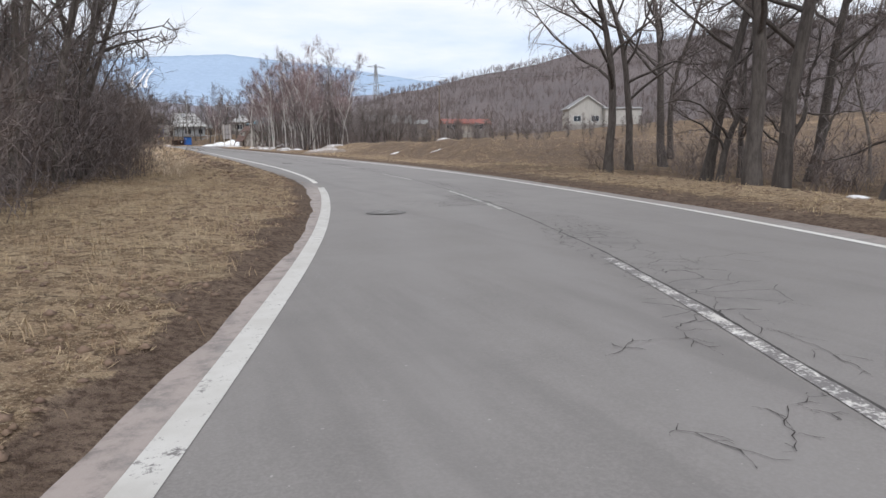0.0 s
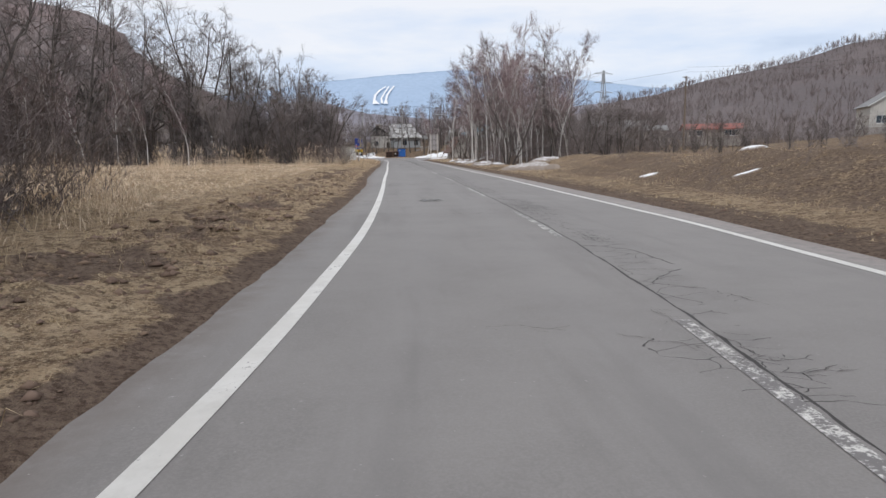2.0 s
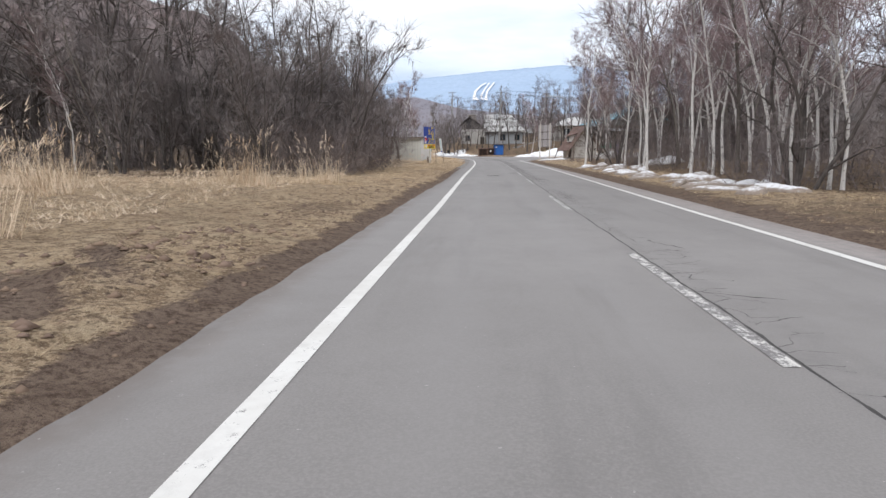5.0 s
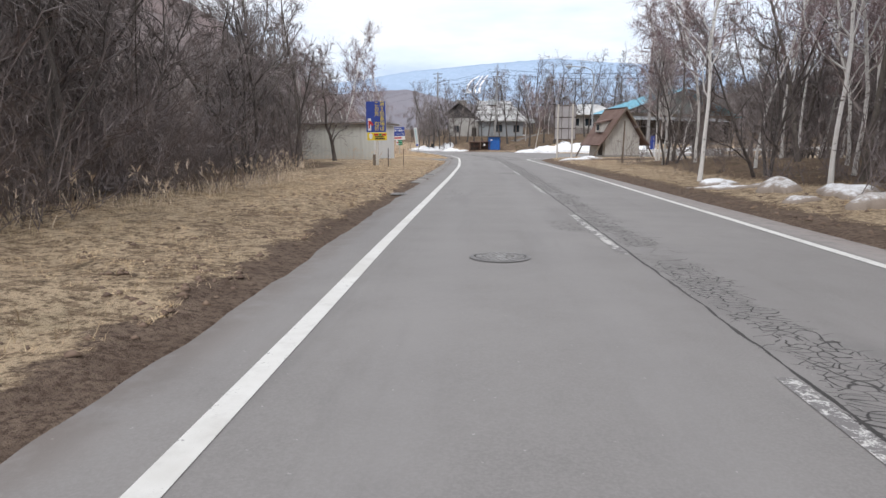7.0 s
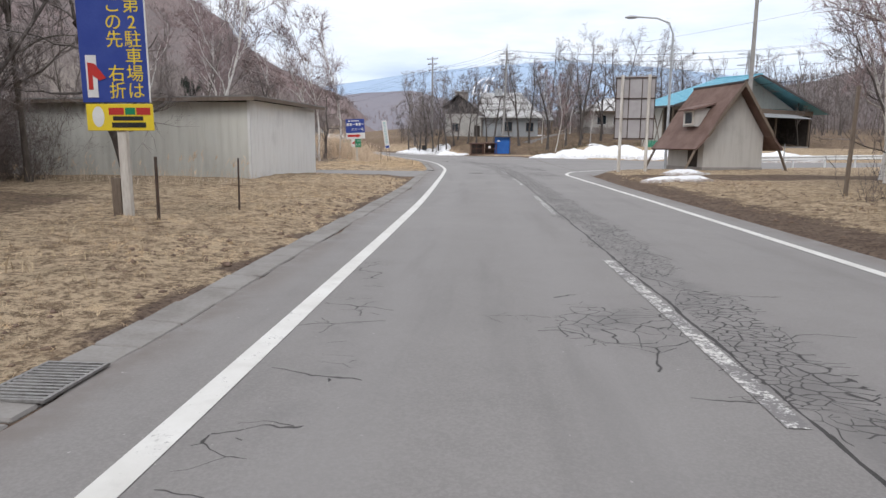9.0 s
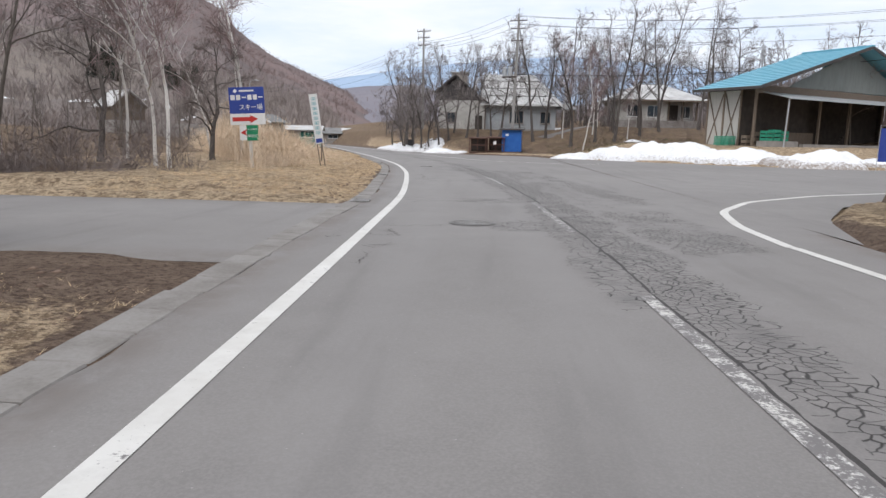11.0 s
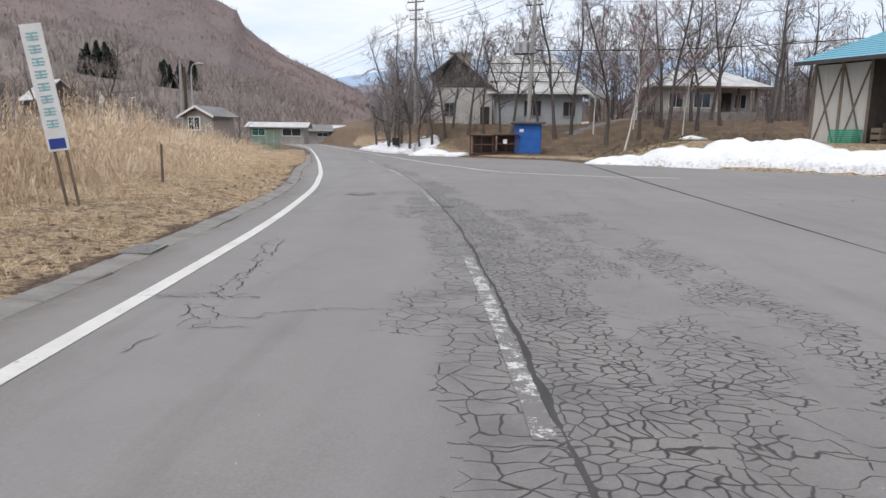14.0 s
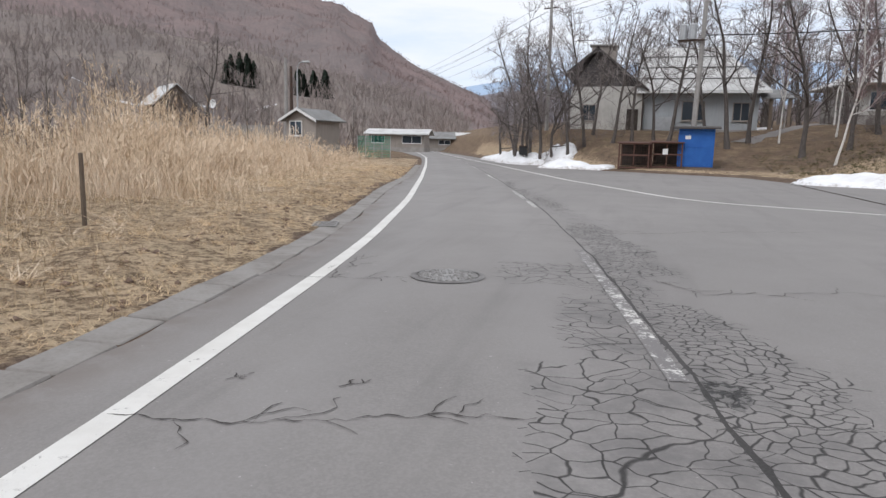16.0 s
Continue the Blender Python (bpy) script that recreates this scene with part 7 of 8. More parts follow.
# ---- brush, grass ----
def shrub_bank(name, spots, seed, label, lo=0.7, hi=1.2, mat=None, stems=9, tall=2.4, shoots=8, fan=0.35, fat=1.0):
    rng = np.random.default_rng(seed)
    kinds = []
    for k in range(5):
        g = Geo()
        for s in range(stems):
            a = rng.uniform(0, math.tau)
            st = limb(rng, (rng.normal(0, 0.4), rng.normal(0, 0.4), -0.1), (math.cos(a) * fan, math.sin(a) * fan, 1), tall * rng.uniform(0.6, 1.1), 4, 0.2, 0.02)
            g.tube(st[[0, 2, 4]], np.linspace(0.011, 0.003, 3) * fat, 3)
            for m in range(shoots):
                j = rng.integers(0, 4)
                q = st[j] + (st[j + 1] - st[j]) * rng.random()
                d = st[j + 1] - st[j]
                tip = q + aside(rng, d / np.linalg.norm(d), 0.75) * rng.uniform(0.35, 0.95)
                g.spike(q, tip, 0.012 * fat)
                for _ in range(2):
                    qq = q + (tip - q) * rng.uniform(0.3, 0.9)
                    g.spike(qq, qq + aside(rng, (tip - q) / np.linalg.norm(tip - q), 0.7) * rng.uniform(0.2, 0.6), 0.010 * fat)
        kinds.append(g.tris())
    V, F, n = [], [], 0
    for x, y in spots:
        v, f = kinds[rng.integers(0, 5)]
        s, a = rng.uniform(lo, hi), rng.uniform(0, math.tau)
        c, sn = math.cos(a) * s, math.sin(a) * s
        w = np.stack([v[:, 0] * c - v[:, 1] * sn + x, v[:, 0] * sn + v[:, 1] * c + y, v[:, 2] * s + height(x, y)], 1)
        V.append(w)
        F.append(f + n)
        n += len(v)
    tagged(part(name, mesh_of(name, np.concatenate(V), np.concatenate(F)), mat or BRUSH), label, "brushwood", kind="stuff")


def spots(n, x0, x1, y0, y1, keep):
    out = []
    while len(out) < n:
        x, y = random.uniform(x0, x1), random.uniform(y0, y1)
        if keep(x, y):
            out.append((x, y))
    return out


shrub_bank("brushwood", spots(150, -9, 5.2, -4, 44, lambda x, y: wood_edge(y) - 5 < x < wood_edge(y) + 0.1), 1, "dense grey-brown brushwood under the near wood", 0.7, 1.25, None, 12, 3.2, 13, 0.55, 0.62)
far_edge = lambda y: 5.9 - 1.7 * float(smooth_step(y, 108, 120)) - 3.6 * float(smooth_step(y, 117, 134))
shrub_bank("brushwood", spots(150, -8, 5.9, 92, 134, lambda x, y: far_edge(y) - 5 < x < far_edge(y)) + spots(110, -42, 3, 92, 112, lambda x, y: 0 < y - 98 - 0.1 * x < 7), 2, "dense grey-brown brushwood along the far wood", 0.5, 1.15, None, 12, 3.4, 12, 0.6, 0.66)
shrub_bank("brushwood", spots(60, -10, 3.4, 123, 137.5, lambda x, y: x < 11.4 - 0.408 * (y - 105)), 15, "brushwood along the edge of the wood by the shed", 0.6, 1.1, None, 12, 3.2, 12, 0.6, 0.66)
shrub_bank("brushwood", spots(46, -9, -1.2, 134.6, 138.0, lambda x, y: True), 16, "dense brushwood against the end of the shed", 0.7, 1.1, None, 12, 3.0, 12, 0.55, 0.7)
shrub_bank("brushwood", spots(130, 18, 42, 0, 34, lambda x, y: 5.5 < x - edge_right(y) < 22 and y < 8 + x), 3, "low brown brushwood among the big trees", 0.45, 0.95)
shrub_bank("brushwood", spots(210, 19, 42, 82, 132, lambda x, y: 3.0 < x - edge_right(y) < 22), 4, "grey-brown brushwood behind the birches", 0.35, 1.15, None, 9, 3.0, 7, 0.5)
shrub_bank("brushwood", spots(110, -30, 2.5, 154.5, 176, lambda x, y: x < 2 - max(0, y - 166) * 1.2), 5, "brown brushwood and cut branches by the lane", 0.5, 1.0)
shrub_bank("brushwood", spots(70, -60, -15, 186, 226, lambda x, y: True), 10, "brown scrub behind the tall grass", 0.7, 1.2, None, 7, 2.6, 6, 0.5)
shrub_bank("brushwood", spots(130, 4, 60, 207, 236, lambda x, y: x > 24 or (y > 211 and y < 219 and x < 11)), 6, "brown brushwood on the bank below the houses", 0.4, 0.9)
shrub_bank("brushwood", spots(150, 15.5, 36, 200, 216, lambda x, y: y > junction_hi(max(x, 17.2)) + 3.5), 14, "low tangled weeds and litter on the bank", 0.12, 0.36, None, 6, 2.0, 6, 1.2)
shrub_bank("brushwood", spots(80, -5, 95, 236, 262, lambda x, y: not (28 < x < 41 and y < 246)), 7, "grey-brown undergrowth behind the houses", 0.9, 1.5)
shrub_bank("brushwood", spots(330, 19, 70, 22, 80, lambda x, y: x - edge_right(y) > 2.6), 9, "low dry weeds and scrub on the rough bank", 0.16, 0.42, None, 5, 2.2, 4, 0.9)
shrub_bank("brushwood", spots(70, 48, 130, 50, 150, lambda x, y: x > 95 - 0.2 * y or x > 100), 8, "brown scrub across the field", 0.8, 1.6)


def turf(name, n, seed, sample, hi, wid, label, mat, flat=0.9, tuft=9):
    """Dry blades in small tufts, each blade one thin triangle laid over to some side."""
    rng = np.random.default_rng(seed)
    x, y = sample(rng, n // tuft)
    size = rng.uniform(0.45, 1.25, len(x))
    x, y, size = np.repeat(x, tuft), np.repeat(y, tuft), np.repeat(size, tuft)
    k = len(x)
    x, y = x + rng.normal(0, 0.022, k) * size, y + rng.normal(0, 0.022, k) * size
    z = field(x, y)[0]
    a = rng.uniform(0, math.tau, k)
    h = hi * rng.uniform(0.25, 1.0, k) * size
    lay = rng.uniform(0.25, flat, k) * 2.0
    base = np.stack([x, y, z - 0.01], 1)
    tip = base + np.stack([np.cos(a) * h * lay, np.sin(a) * h * lay, h * 0.8], 1)
    b = rng.uniform(0, math.tau, k)
    side = np.stack([np.cos(b), np.sin(b), b * 0], 1) * wid
    V = np.stack([base - side, base + side, tip], 1).reshape(-1, 3)
    tagged(part(name, mesh_of(name, V, np.arange(k * 3).reshape(-1, 3)), mat), label, "grass", kind="stuff")


def left_strip(y0, y1, w0, w1, power=1.0, bare=False):
    def f(rng, n):
        y = rng.uniform(y0, y1, n)
        x = edge_left(y) - (w0 + (w1 - w0) * rng.random(n) ** power)
        keep = ~((y > 144.6) & (y < 152.5))
        keep &= ~((x > -5) & (x < 5.6) & (y > 138) & (y < 145.5))
        keep &= np.where(y < 44, x > wood_edge(y) - 1.0, True)
        patch = wave(x, y, 0.9, 9) + 0.8 * wave(x, y, 0.37, 4)
        keep &= patch + rng.uniform(-0.6, 0.6, len(x)) > -0.25
        if not bare:
            keep &= field(x, y)[1] < rng.uniform(0.25, 0.9, len(x))
        return x[keep], y[keep]
    return f


def right_strip(y0, y1, w0, w1, power=1.0):
    def f(rng, n):
        y = rng.uniform(y0, y1, n)
        x = edge_right(y) + w0 + (w1 - w0) * rng.random(n) ** power
        keep = wave(x, y, 1.1, 12) + 0.8 * wave(x, y, 0.4, 3) > -0.5
        return x[keep], y[keep]
    return f


turf("dry_grass", 190000, 1, left_strip(3, 30, 0.15, 7.0), 0.062, 0.0034, "short straw-coloured winter grass on the verge", STRAW)
turf("dry_grass", 150000, 2, left_strip(28, 93, 0.3, 8.0, 1.4), 0.075, 0.0036, "short straw-coloured grass at the field's edge", STRAW)
turf("dry_grass", 150000, 3, left_strip(86, 145, 0.3, 5.0, 1.2), 0.070, 0.0036, "short straw-coloured grass below the wood", STRAW_PALE)
turf("dry_grass", 170000, 4, left_strip(152.5, 200, 0.4, 6.5, 1.1), 0.105, 0.0036, "mown straw-coloured grass round the bend", STRAW_PALE)
turf("dry_grass", 70000, 5, right_strip(4, 84, 0.6, 7.0, 1.2), 0.07, 0.007, "sparse brown grass on the far verge", STRAW)
turf("dry_grass", 36000, 6, right_strip(84, 148, 0.8, 5.0, 1.2), 0.07, 0.006, "sparse brown grass below the birches", STRAW)
turf("dry_grass", 70000, 7, lambda rng, n: (5.5 - 34 * rng.random(n) ** 1.3, rng.uniform(40, 100, n)), 0.24, 0.0075, "tufted dry grass across the open field", TALL, 0.7)
turf("field_grass", 36000, 8, lambda rng, n: (rng.uniform(24, 90, n), rng.uniform(36, 84, n)), 0.20, 0.010, "tufted brown grass on the far field", STRAW, 0.7)
turf("dry_grass", 30000, 10, left_strip(165, 205, 1.2, 8.0, 0.8), 0.30, 0.005, "matted longer dry grass round the bend", TALL)
turf("low_weeds", 16000, 9, lambda rng, n: (rng.uniform(18, 36, n), rng.uniform(198, 210, n)), 0.20, 0.016, "low green and brown weeds on the bank", LEAFY, 0.8)


def clods(name, n, seed, sample, size, label, mat=None):
    """Loose lumps of soil and turf, each a small squashed and dented block."""
    rng = np.random.default_rng(seed)
    x, y = sample(rng, n)
    n = len(x)
    z = field(x, y)[0]
    dirs = np.array([(1, 0, 0), (-1, 0, 0), (0, 1, 0), (0, -1, 0), (0, 0, 1), (0, 0, -0.4)])
    r = size * rng.uniform(0.35, 1.0, n) ** 1.5
    V = dirs[None] * (r[:, None] * rng.uniform(0.6, 1.3, (n, 6)))[..., None] * np.array([1, 1, 0.55])
    a = rng.uniform(0, math.tau, n)
    c, s = np.cos(a)[:, None], np.sin(a)[:, None]
    V = np.stack([V[..., 0] * c - V[..., 1] * s + x[:, None], V[..., 0] * s + V[..., 1] * c + y[:, None], V[..., 2] + z[:, None]], -1).reshape(-1, 3)
    f = np.array([(0, 2, 4), (2, 1, 4), (1, 3, 4), (3, 0, 4), (2, 0, 5), (1, 2, 5), (3, 1, 5), (0, 3, 5)])
    F = (np.arange(n)[:, None, None] * 6 + f[None]).reshape(-1, 3)
    tagged(part(name, mesh_of(name, V, F), mat or CLOD), label, "soil", kind="stuff")


CLOD = blade_material("loose_dark_soil", (0.15, 0.105, 0.082), (0.22, 0.155, 0.12), (0.26, 0.185, 0.13))
clods("soil_clods", 4200, 1, left_strip(4, 112, 0.25, 2.4, 1.4, True), 0.065, "loose dark clods of soil along the verge")
clods("soil_clods", 1800, 2, left_strip(104, 200, 0.55, 1.8, 1.6, True), 0.07, "loose dark clods of soil along the gutter")
clods("soil_clods", 3000, 3, right_strip(4, 148, 0.3, 4.0, 1.3), 0.07, "loose brown clods of soil on the far verge")
clods("turf_lumps", 1500, 4, left_strip(26, 74, 0.7, 3.0, 1.0, True), 0.12, "dug-over lumps of turf and dark soil at the field's edge")
clods("turf_lumps", 700, 5, left_strip(3, 30, 0.2, 1.1, 1.0, True), 0.06, "ragged lumps of turf along the cut edge")
clods("turf_lumps", 500, 6, left_strip(84, 140, 0.3, 1.5, 1.0, True), 0.06, "ragged lumps of turf along the cut edge")
shrub_bank("cut_branches", spots(34, -6, 2.8, 155.5, 160, lambda x, y: True), 21, "heap of cut grey branches by the lane", 0.45, 0.75, None, 12, 1.6, 5, 1.6)


def tall_grass(name, tufts, seed, label, blades=34, tall=2.2, mat=None, plumes=0.12, width=0.0036):
    """Pampas-like tufts: arching blades in two pieces, and thin culms with feathery heads."""
    rng = np.random.default_rng(seed)
    V, F, n = [], [], 0
    for x, y, s in tufts:
        g = height(x, y)
        k = max(6, int(blades * s))
        a, b = rng.uniform(0, math.tau, k), rng.uniform(0, math.tau, k)
        way = rng.uniform(0, math.tau)
        h = tall * s * rng.uniform(0.15, 0.85, k)
        lean = rng.uniform(0.1, 1.3, k)
        base = np.stack([x + rng.normal(0, 0.24, k), y + rng.normal(0, 0.24, k), np.full(k, g - 0.03)], 1)
        drift = 0.25 * np.array([math.cos(way), math.sin(way), 0])
        mid = base + np.stack([np.cos(a) * h * lean * 0.3, np.sin(a) * h * lean * 0.3, h * 0.7], 1) + drift * h[:, None] * 0.4
        tip = mid + np.stack([np.cos(a) * h * lean * 0.75, np.sin(a) * h * lean * 0.75, h * rng.uniform(-0.35, 0.45, k)], 1) + drift * h[:, None]
        sd = np.stack([np.cos(b), np.sin(b), b * 0], 1) * width
        v = np.stack([base - sd, base + sd, mid + sd * 1.1, mid - sd * 1.1, tip], 1).reshape(-1, 3)
        i = np.arange(k)[:, None] * 5 + n
        F.append(np.concatenate([i + [[0, 1, 2]], i + [[0, 2, 3]], i + [[3, 2, 4]]]))
        V.append(v)
        n += len(v)
        # culms with drooping plumes
        m = rng.binomial(k, plumes)
        if m:
            foot = np.stack([x + rng.normal(0, 0.2, m), y + rng.normal(0, 0.2, m), np.full(m, g - 0.03)], 1)
            top = foot + np.stack([rng.normal(0, 0.10, m), rng.normal(0, 0.10, m), tall * s * rng.uniform(0.75, 1.15, m)], 1) + drift
            heads = 5
            f = np.repeat(top, heads, 0)
            q = np.repeat(top - foot, heads, 0)
            f = f - q * rng.uniform(0.0, 0.16, (m * heads, 1))
            e = f + np.stack([rng.normal(0, 0.05, m * heads), rng.normal(0, 0.05, m * heads), rng.uniform(0.02, 0.16, m * heads)], 1) + drift * 0.25
            w = np.array([0.006, 0.003, 0.0])
            st = np.stack([foot - w * 0.6, foot + w * 0.6, top], 1).reshape(-1, 3)
            pl = np.stack([f - w * 1.5, f + w * 1.5, e], 1).reshape(-1, 3)
            v = np.concatenate([st, pl])
            F.append(np.arange(len(v)).reshape(-1, 3) + n)
            V.append(v)
            n += len(v)
    tagged(part(name, mesh_of(name, np.concatenate(V), np.concatenate(F)), mat or TALL), label, "tall grass", kind="stuff")


tufts = [(x, y, random.uniform(0.35, 1.1) * (1.0 + 0.45 * float(wave(x, y, 2.2, 2))) * (1 - 0.38 * float(smooth_step(y, 183, 200))) * (0.3 + 0.7 * float(smooth_step(edge_left(y) - x, 3.0, 7.5)))) for x, y in spots(1750, -24, 6, 160, 213, lambda x, y: x < edge_left(y) - 3.6 - 1.2 * math.sin(y * 0.7) and x > edge_left(y) - 22 and x > 10.0 - 0.51 * (y - 149.3) and wave(x, y, 1.6, 41) > -0.45 and not (-20 < x < -9 and y > 206))]
tall_grass("tall_grass", tufts, 1, "tall pale dry pampas grass crowding the bend", 62, 2.1)
tufts = [(x, y, random.uniform(0.5, 0.95)) for x, y in spots(60, 2.6, 5.2, 163.6, 168, lambda x, y: x < edge_left(y) - 4.2)]
tall_grass("tall_grass", tufts, 2, "pale dry grass round the sign posts", 20, 1.2)
tufts = [(x, y, random.uniform(0.9, 1.3)) for cx, cy in ((3.6, 84.5), (4.2, 85.0), (-1.2, 83.0), (-2.0, 82.2), (-3.2, 83.5), (-7.5, 82.0), (1.2, 79.5), (-5.2, 84.0), (6.0, 86.5), (-9, 86), (5.0, 72), (-4, 74)) for x, y in [(cx + random.gauss(0, 0.35), cy + random.gauss(0, 0.35)) for _ in range(5)]]
tufts += [(x, y, random.uniform(1.3, 1.7)) for x, y in ((-10.0, 70.0), (-9.3, 70.8), (-10.6, 71.4), (-11.2, 69.5), (-8.8, 72.0))]
tufts += [(x, y, random.uniform(0.2, 0.5)) for x, y in spots(520, -30, 5.0, 48, 97, lambda x, y: True)]
tall_grass("tall_grass", tufts, 3, "scattered pale tufts of tall dry grass in the field", 30, 1.45)
tufts = [(x, y, random.uniform(0.35, 0.7)) for x, y in spots(160, 2.0, 6.2, 98, 137, lambda x, y: far_edge(y) - 1.2 < x < far_edge(y) + 0.7)]
tufts += [(x, y, random.uniform(0.4, 0.75)) for x, y in spots(60, -3, 5.5, 134.5, 138.0, lambda x, y: True)]
tufts += [(x, y, random.uniform(0.4, 0.8)) for x, y in spots(90, 0.5, 6.0, 28, 46, lambda x, y: wood_edge(y) - 0.4 < x < wood_edge(y) + 1.2)]
tall_grass("tall_grass", tufts, 4, "ragged dry grass along the foot of the wood", 16, 1.1)


tufts = [(x, y, random.uniform(0.3, 1.0)) for y0, y1, n, w0, w1 in ((4, 30, 420, 0.5, 6), (30, 62, 360, 0.9, 7), (86, 136, 420, 0.7, 4.5), (153, 200, 520, 0.8, 6)) for x, y in [(float(edge_left(v)) - random.uniform(w0, w1), v) for v in (random.uniform(y0, y1) for _ in range(n))] if not (y < 44 and x < wood_edge(y))]
tall_grass("dry_tussocks", tufts, 5, "low bent tussocks of dry grass on the verge", 34, 0.26, STRAW, 0.0, 0.0028)
tufts = [(x, y, random.uniform(0.4, 1.0)) for x, y in [(float(edge_right(v)) + random.uniform(1.0, 7), v) for v in (random.uniform(8, 146) for _ in range(420))]]
tall_grass("dry_tussocks", tufts, 6, "low bent tussocks of brown grass on the far verge", 26, 0.28, STRAW, 0.0, 0.005)


# ---- things beside the road ----
parking_sign()
ski_sign()
banner_sign()
sign_board()
stake(7.0, 127.3, 1.0, 0.028, "thin dark metal stake in the verge", STEEL_DARK)
stake(7.6, 129.2, 0.95, 0.02, "thin rusty stake in the verge", STEEL_DARK, 2)
stake(20.9, 133.6, 2.6, 0.055, "dark timber stake on the dry verge", WOOD_OLD, 1)
stake(27.6, 152.5, 1.4, 0.03, "thin grey post beside the hut", GALV)
stake(3.4, 172.5, 1.0, 0.035, "short dark stake in mown grass", WOOD_OLD, 1)
shed()
bus_hut()
main_house()
store()
blue_box()
wire_bin(10.95, 204.6, -4, "rusty red wire refuse cage beside the road")
wire_bin(12.75, 204.9, -6, "rusty red wire refuse cage with a torn notice")
notice_post(3.2, 213.6)
hip_house()
small_house("cottage", pose(-13.2, 210.5, 0.9, 0, 0, -14), 2.9, 2.8, 2.2, 0.7, PLASTER_BROWN, ROOF_GREY, "small grey-brown cottage with white bargeboards", ((-1.0, 0.1),), 0.4, "y")
small_house("house", pose(-25.4, 266, 0.5, 0, 0, 10), 9.0, 7, 2.3, 0.9, PLASTER_BROWN, ROOF_PALE, "low shop building with a flat pale roof", ((-4, -2), (1, 4)), 0.8)
small_house("house", pose(-23.6, 281, 0.4, 0, 0, 16), 6.4, 7, 1.9, 1.3, PLASTER_BROWN, ROOF_GREY, "low grey-roofed house down the road", ((-3, -1), (1, 3)), 0.8)
small_house("house", pose(-23.5, 303, 0.4, 0, 0, 16), 5.2, 6, 2.6, 0.9, PLASTER, ROOF_PALE, "small white house at the end of the street", ((-2, -0.6), (0.8, 2)), 0.6)
small_house("barn", pose(-41.0, 228, 3.0, 0, 0, -35), 5, 4.4, 2.0, 2.4, WOOD_OLD, ROOF_PALE, "dark old barn under a pale slanting roof", (), 0.5)
small_house("house", pose(94.5, 130, 4.4, 0, 0, -24), 8, 9, 4.0, 2.6, PLASTER, ROOF_GREY, "grey-roofed white house across the field", ((-3, -1.4), (1, 2.6)), 0.5, "y")
small_house("house", pose(100.5, 125, 4.4, 0, 0, -24), 8, 6, 3.6, 0.5, PLASTER, ROOF_GREY, "low white outbuilding across the field", (), 0.3)
small_house("house", pose(66, 184, 4.4, 0, 0, -15), 13, 9, 2.6, 1.5, PLASTER_BROWN, ROOF_GREY, "long low grey house on the rise", ((-5, -3), (2, 5)), 0.6)
small_house("house", pose(88, 178, 3.6, 0, 0, -15), 13, 8, 2.4, 1.4, PLASTER_BROWN, plain("faded_red_roof_sheet", (0.30, 0.10, 0.08), (0.22, 0.085, 0.07), 1, 0.6, 0.1, 0.05, True), "long house with a faded red roof", ((-6, -3), (2, 5)), 0.6)
small_house("house", pose(63, 158, 3.6, 0, 0, -15), 8, 6, 1.6, 1.1, PLASTER_BROWN, ROOF_GREY, "small grey shed below the rise", (), 0.5)
for k in range(3):
    crate(on_store(-0.9, 1.9 - 0.03 * k, -0.10 + 0.33 * k), NET_GREEN, "stacked green plastic crate beside the store's wall", (0.9, 1.3, 0.31))
for k in range(3):
    crate(on_store(1.0 + 1.0 * k, -0.5, 0.56), NET_GREEN, "tall green plastic crate on the store's counter", (0.85, 0.55, 0.8 + 0.1 * (k % 2)))
crate(on_store(0.3, 0.7, 0.0), WOOD_OLD, "brown wooden crate inside the store", (0.8, 0.5, 1.0))
crate(on_store(1.4, 0.8, 0.0), WOOD_OLD, "tall brown wooden crate inside the store", (0.5, 0.5, 1.3))
part("banner", boxed(-0.28, 0.28, -0.01, 0.01, 0.6, 2.4), SIGN_BLUE, tagged(part("banner_pole", rodded(((-0.31, 0, -0.3), (-0.31, 0, 2.6), 0.015), n=6), GALV), "tall blue cloth banner on a thin pole", "banner")).parent.matrix_world = pose(33.6, 176.5, 0.0, 0, 0, -10)
guard_rail((27.5, 160.5, 0.05), (60, 176, 0.4), "white steel guard rail along the side street")
net = thing("net_fence", pose(-7.9, 212.0, 0.25, 0, 0, 6) @ Matrix.Diagonal((0.4, 1, 0.85, 1)), "green net fence beside the street", "fence")
for k in range(5):
    part("post", rodded(((k * 1.6 - 3.2, 0, -0.3), (k * 1.6 - 3.2, 0, 1.9), 0.04), n=6), GALV, net)
bm = bmesh.new()
for k in range(33):
    rod(bm, (k * 0.2 - 3.2, 0, 0.05), (k * 0.2 - 3.2, 0, 1.8), 0.022, n=3)
for k in range(9):
    rod(bm, (-3.2, 0, 0.05 + k * 0.218), (3.2, 0, 0.05 + k * 0.218), 0.022, n=3)
part("netting", bm, NET_GREEN, net)

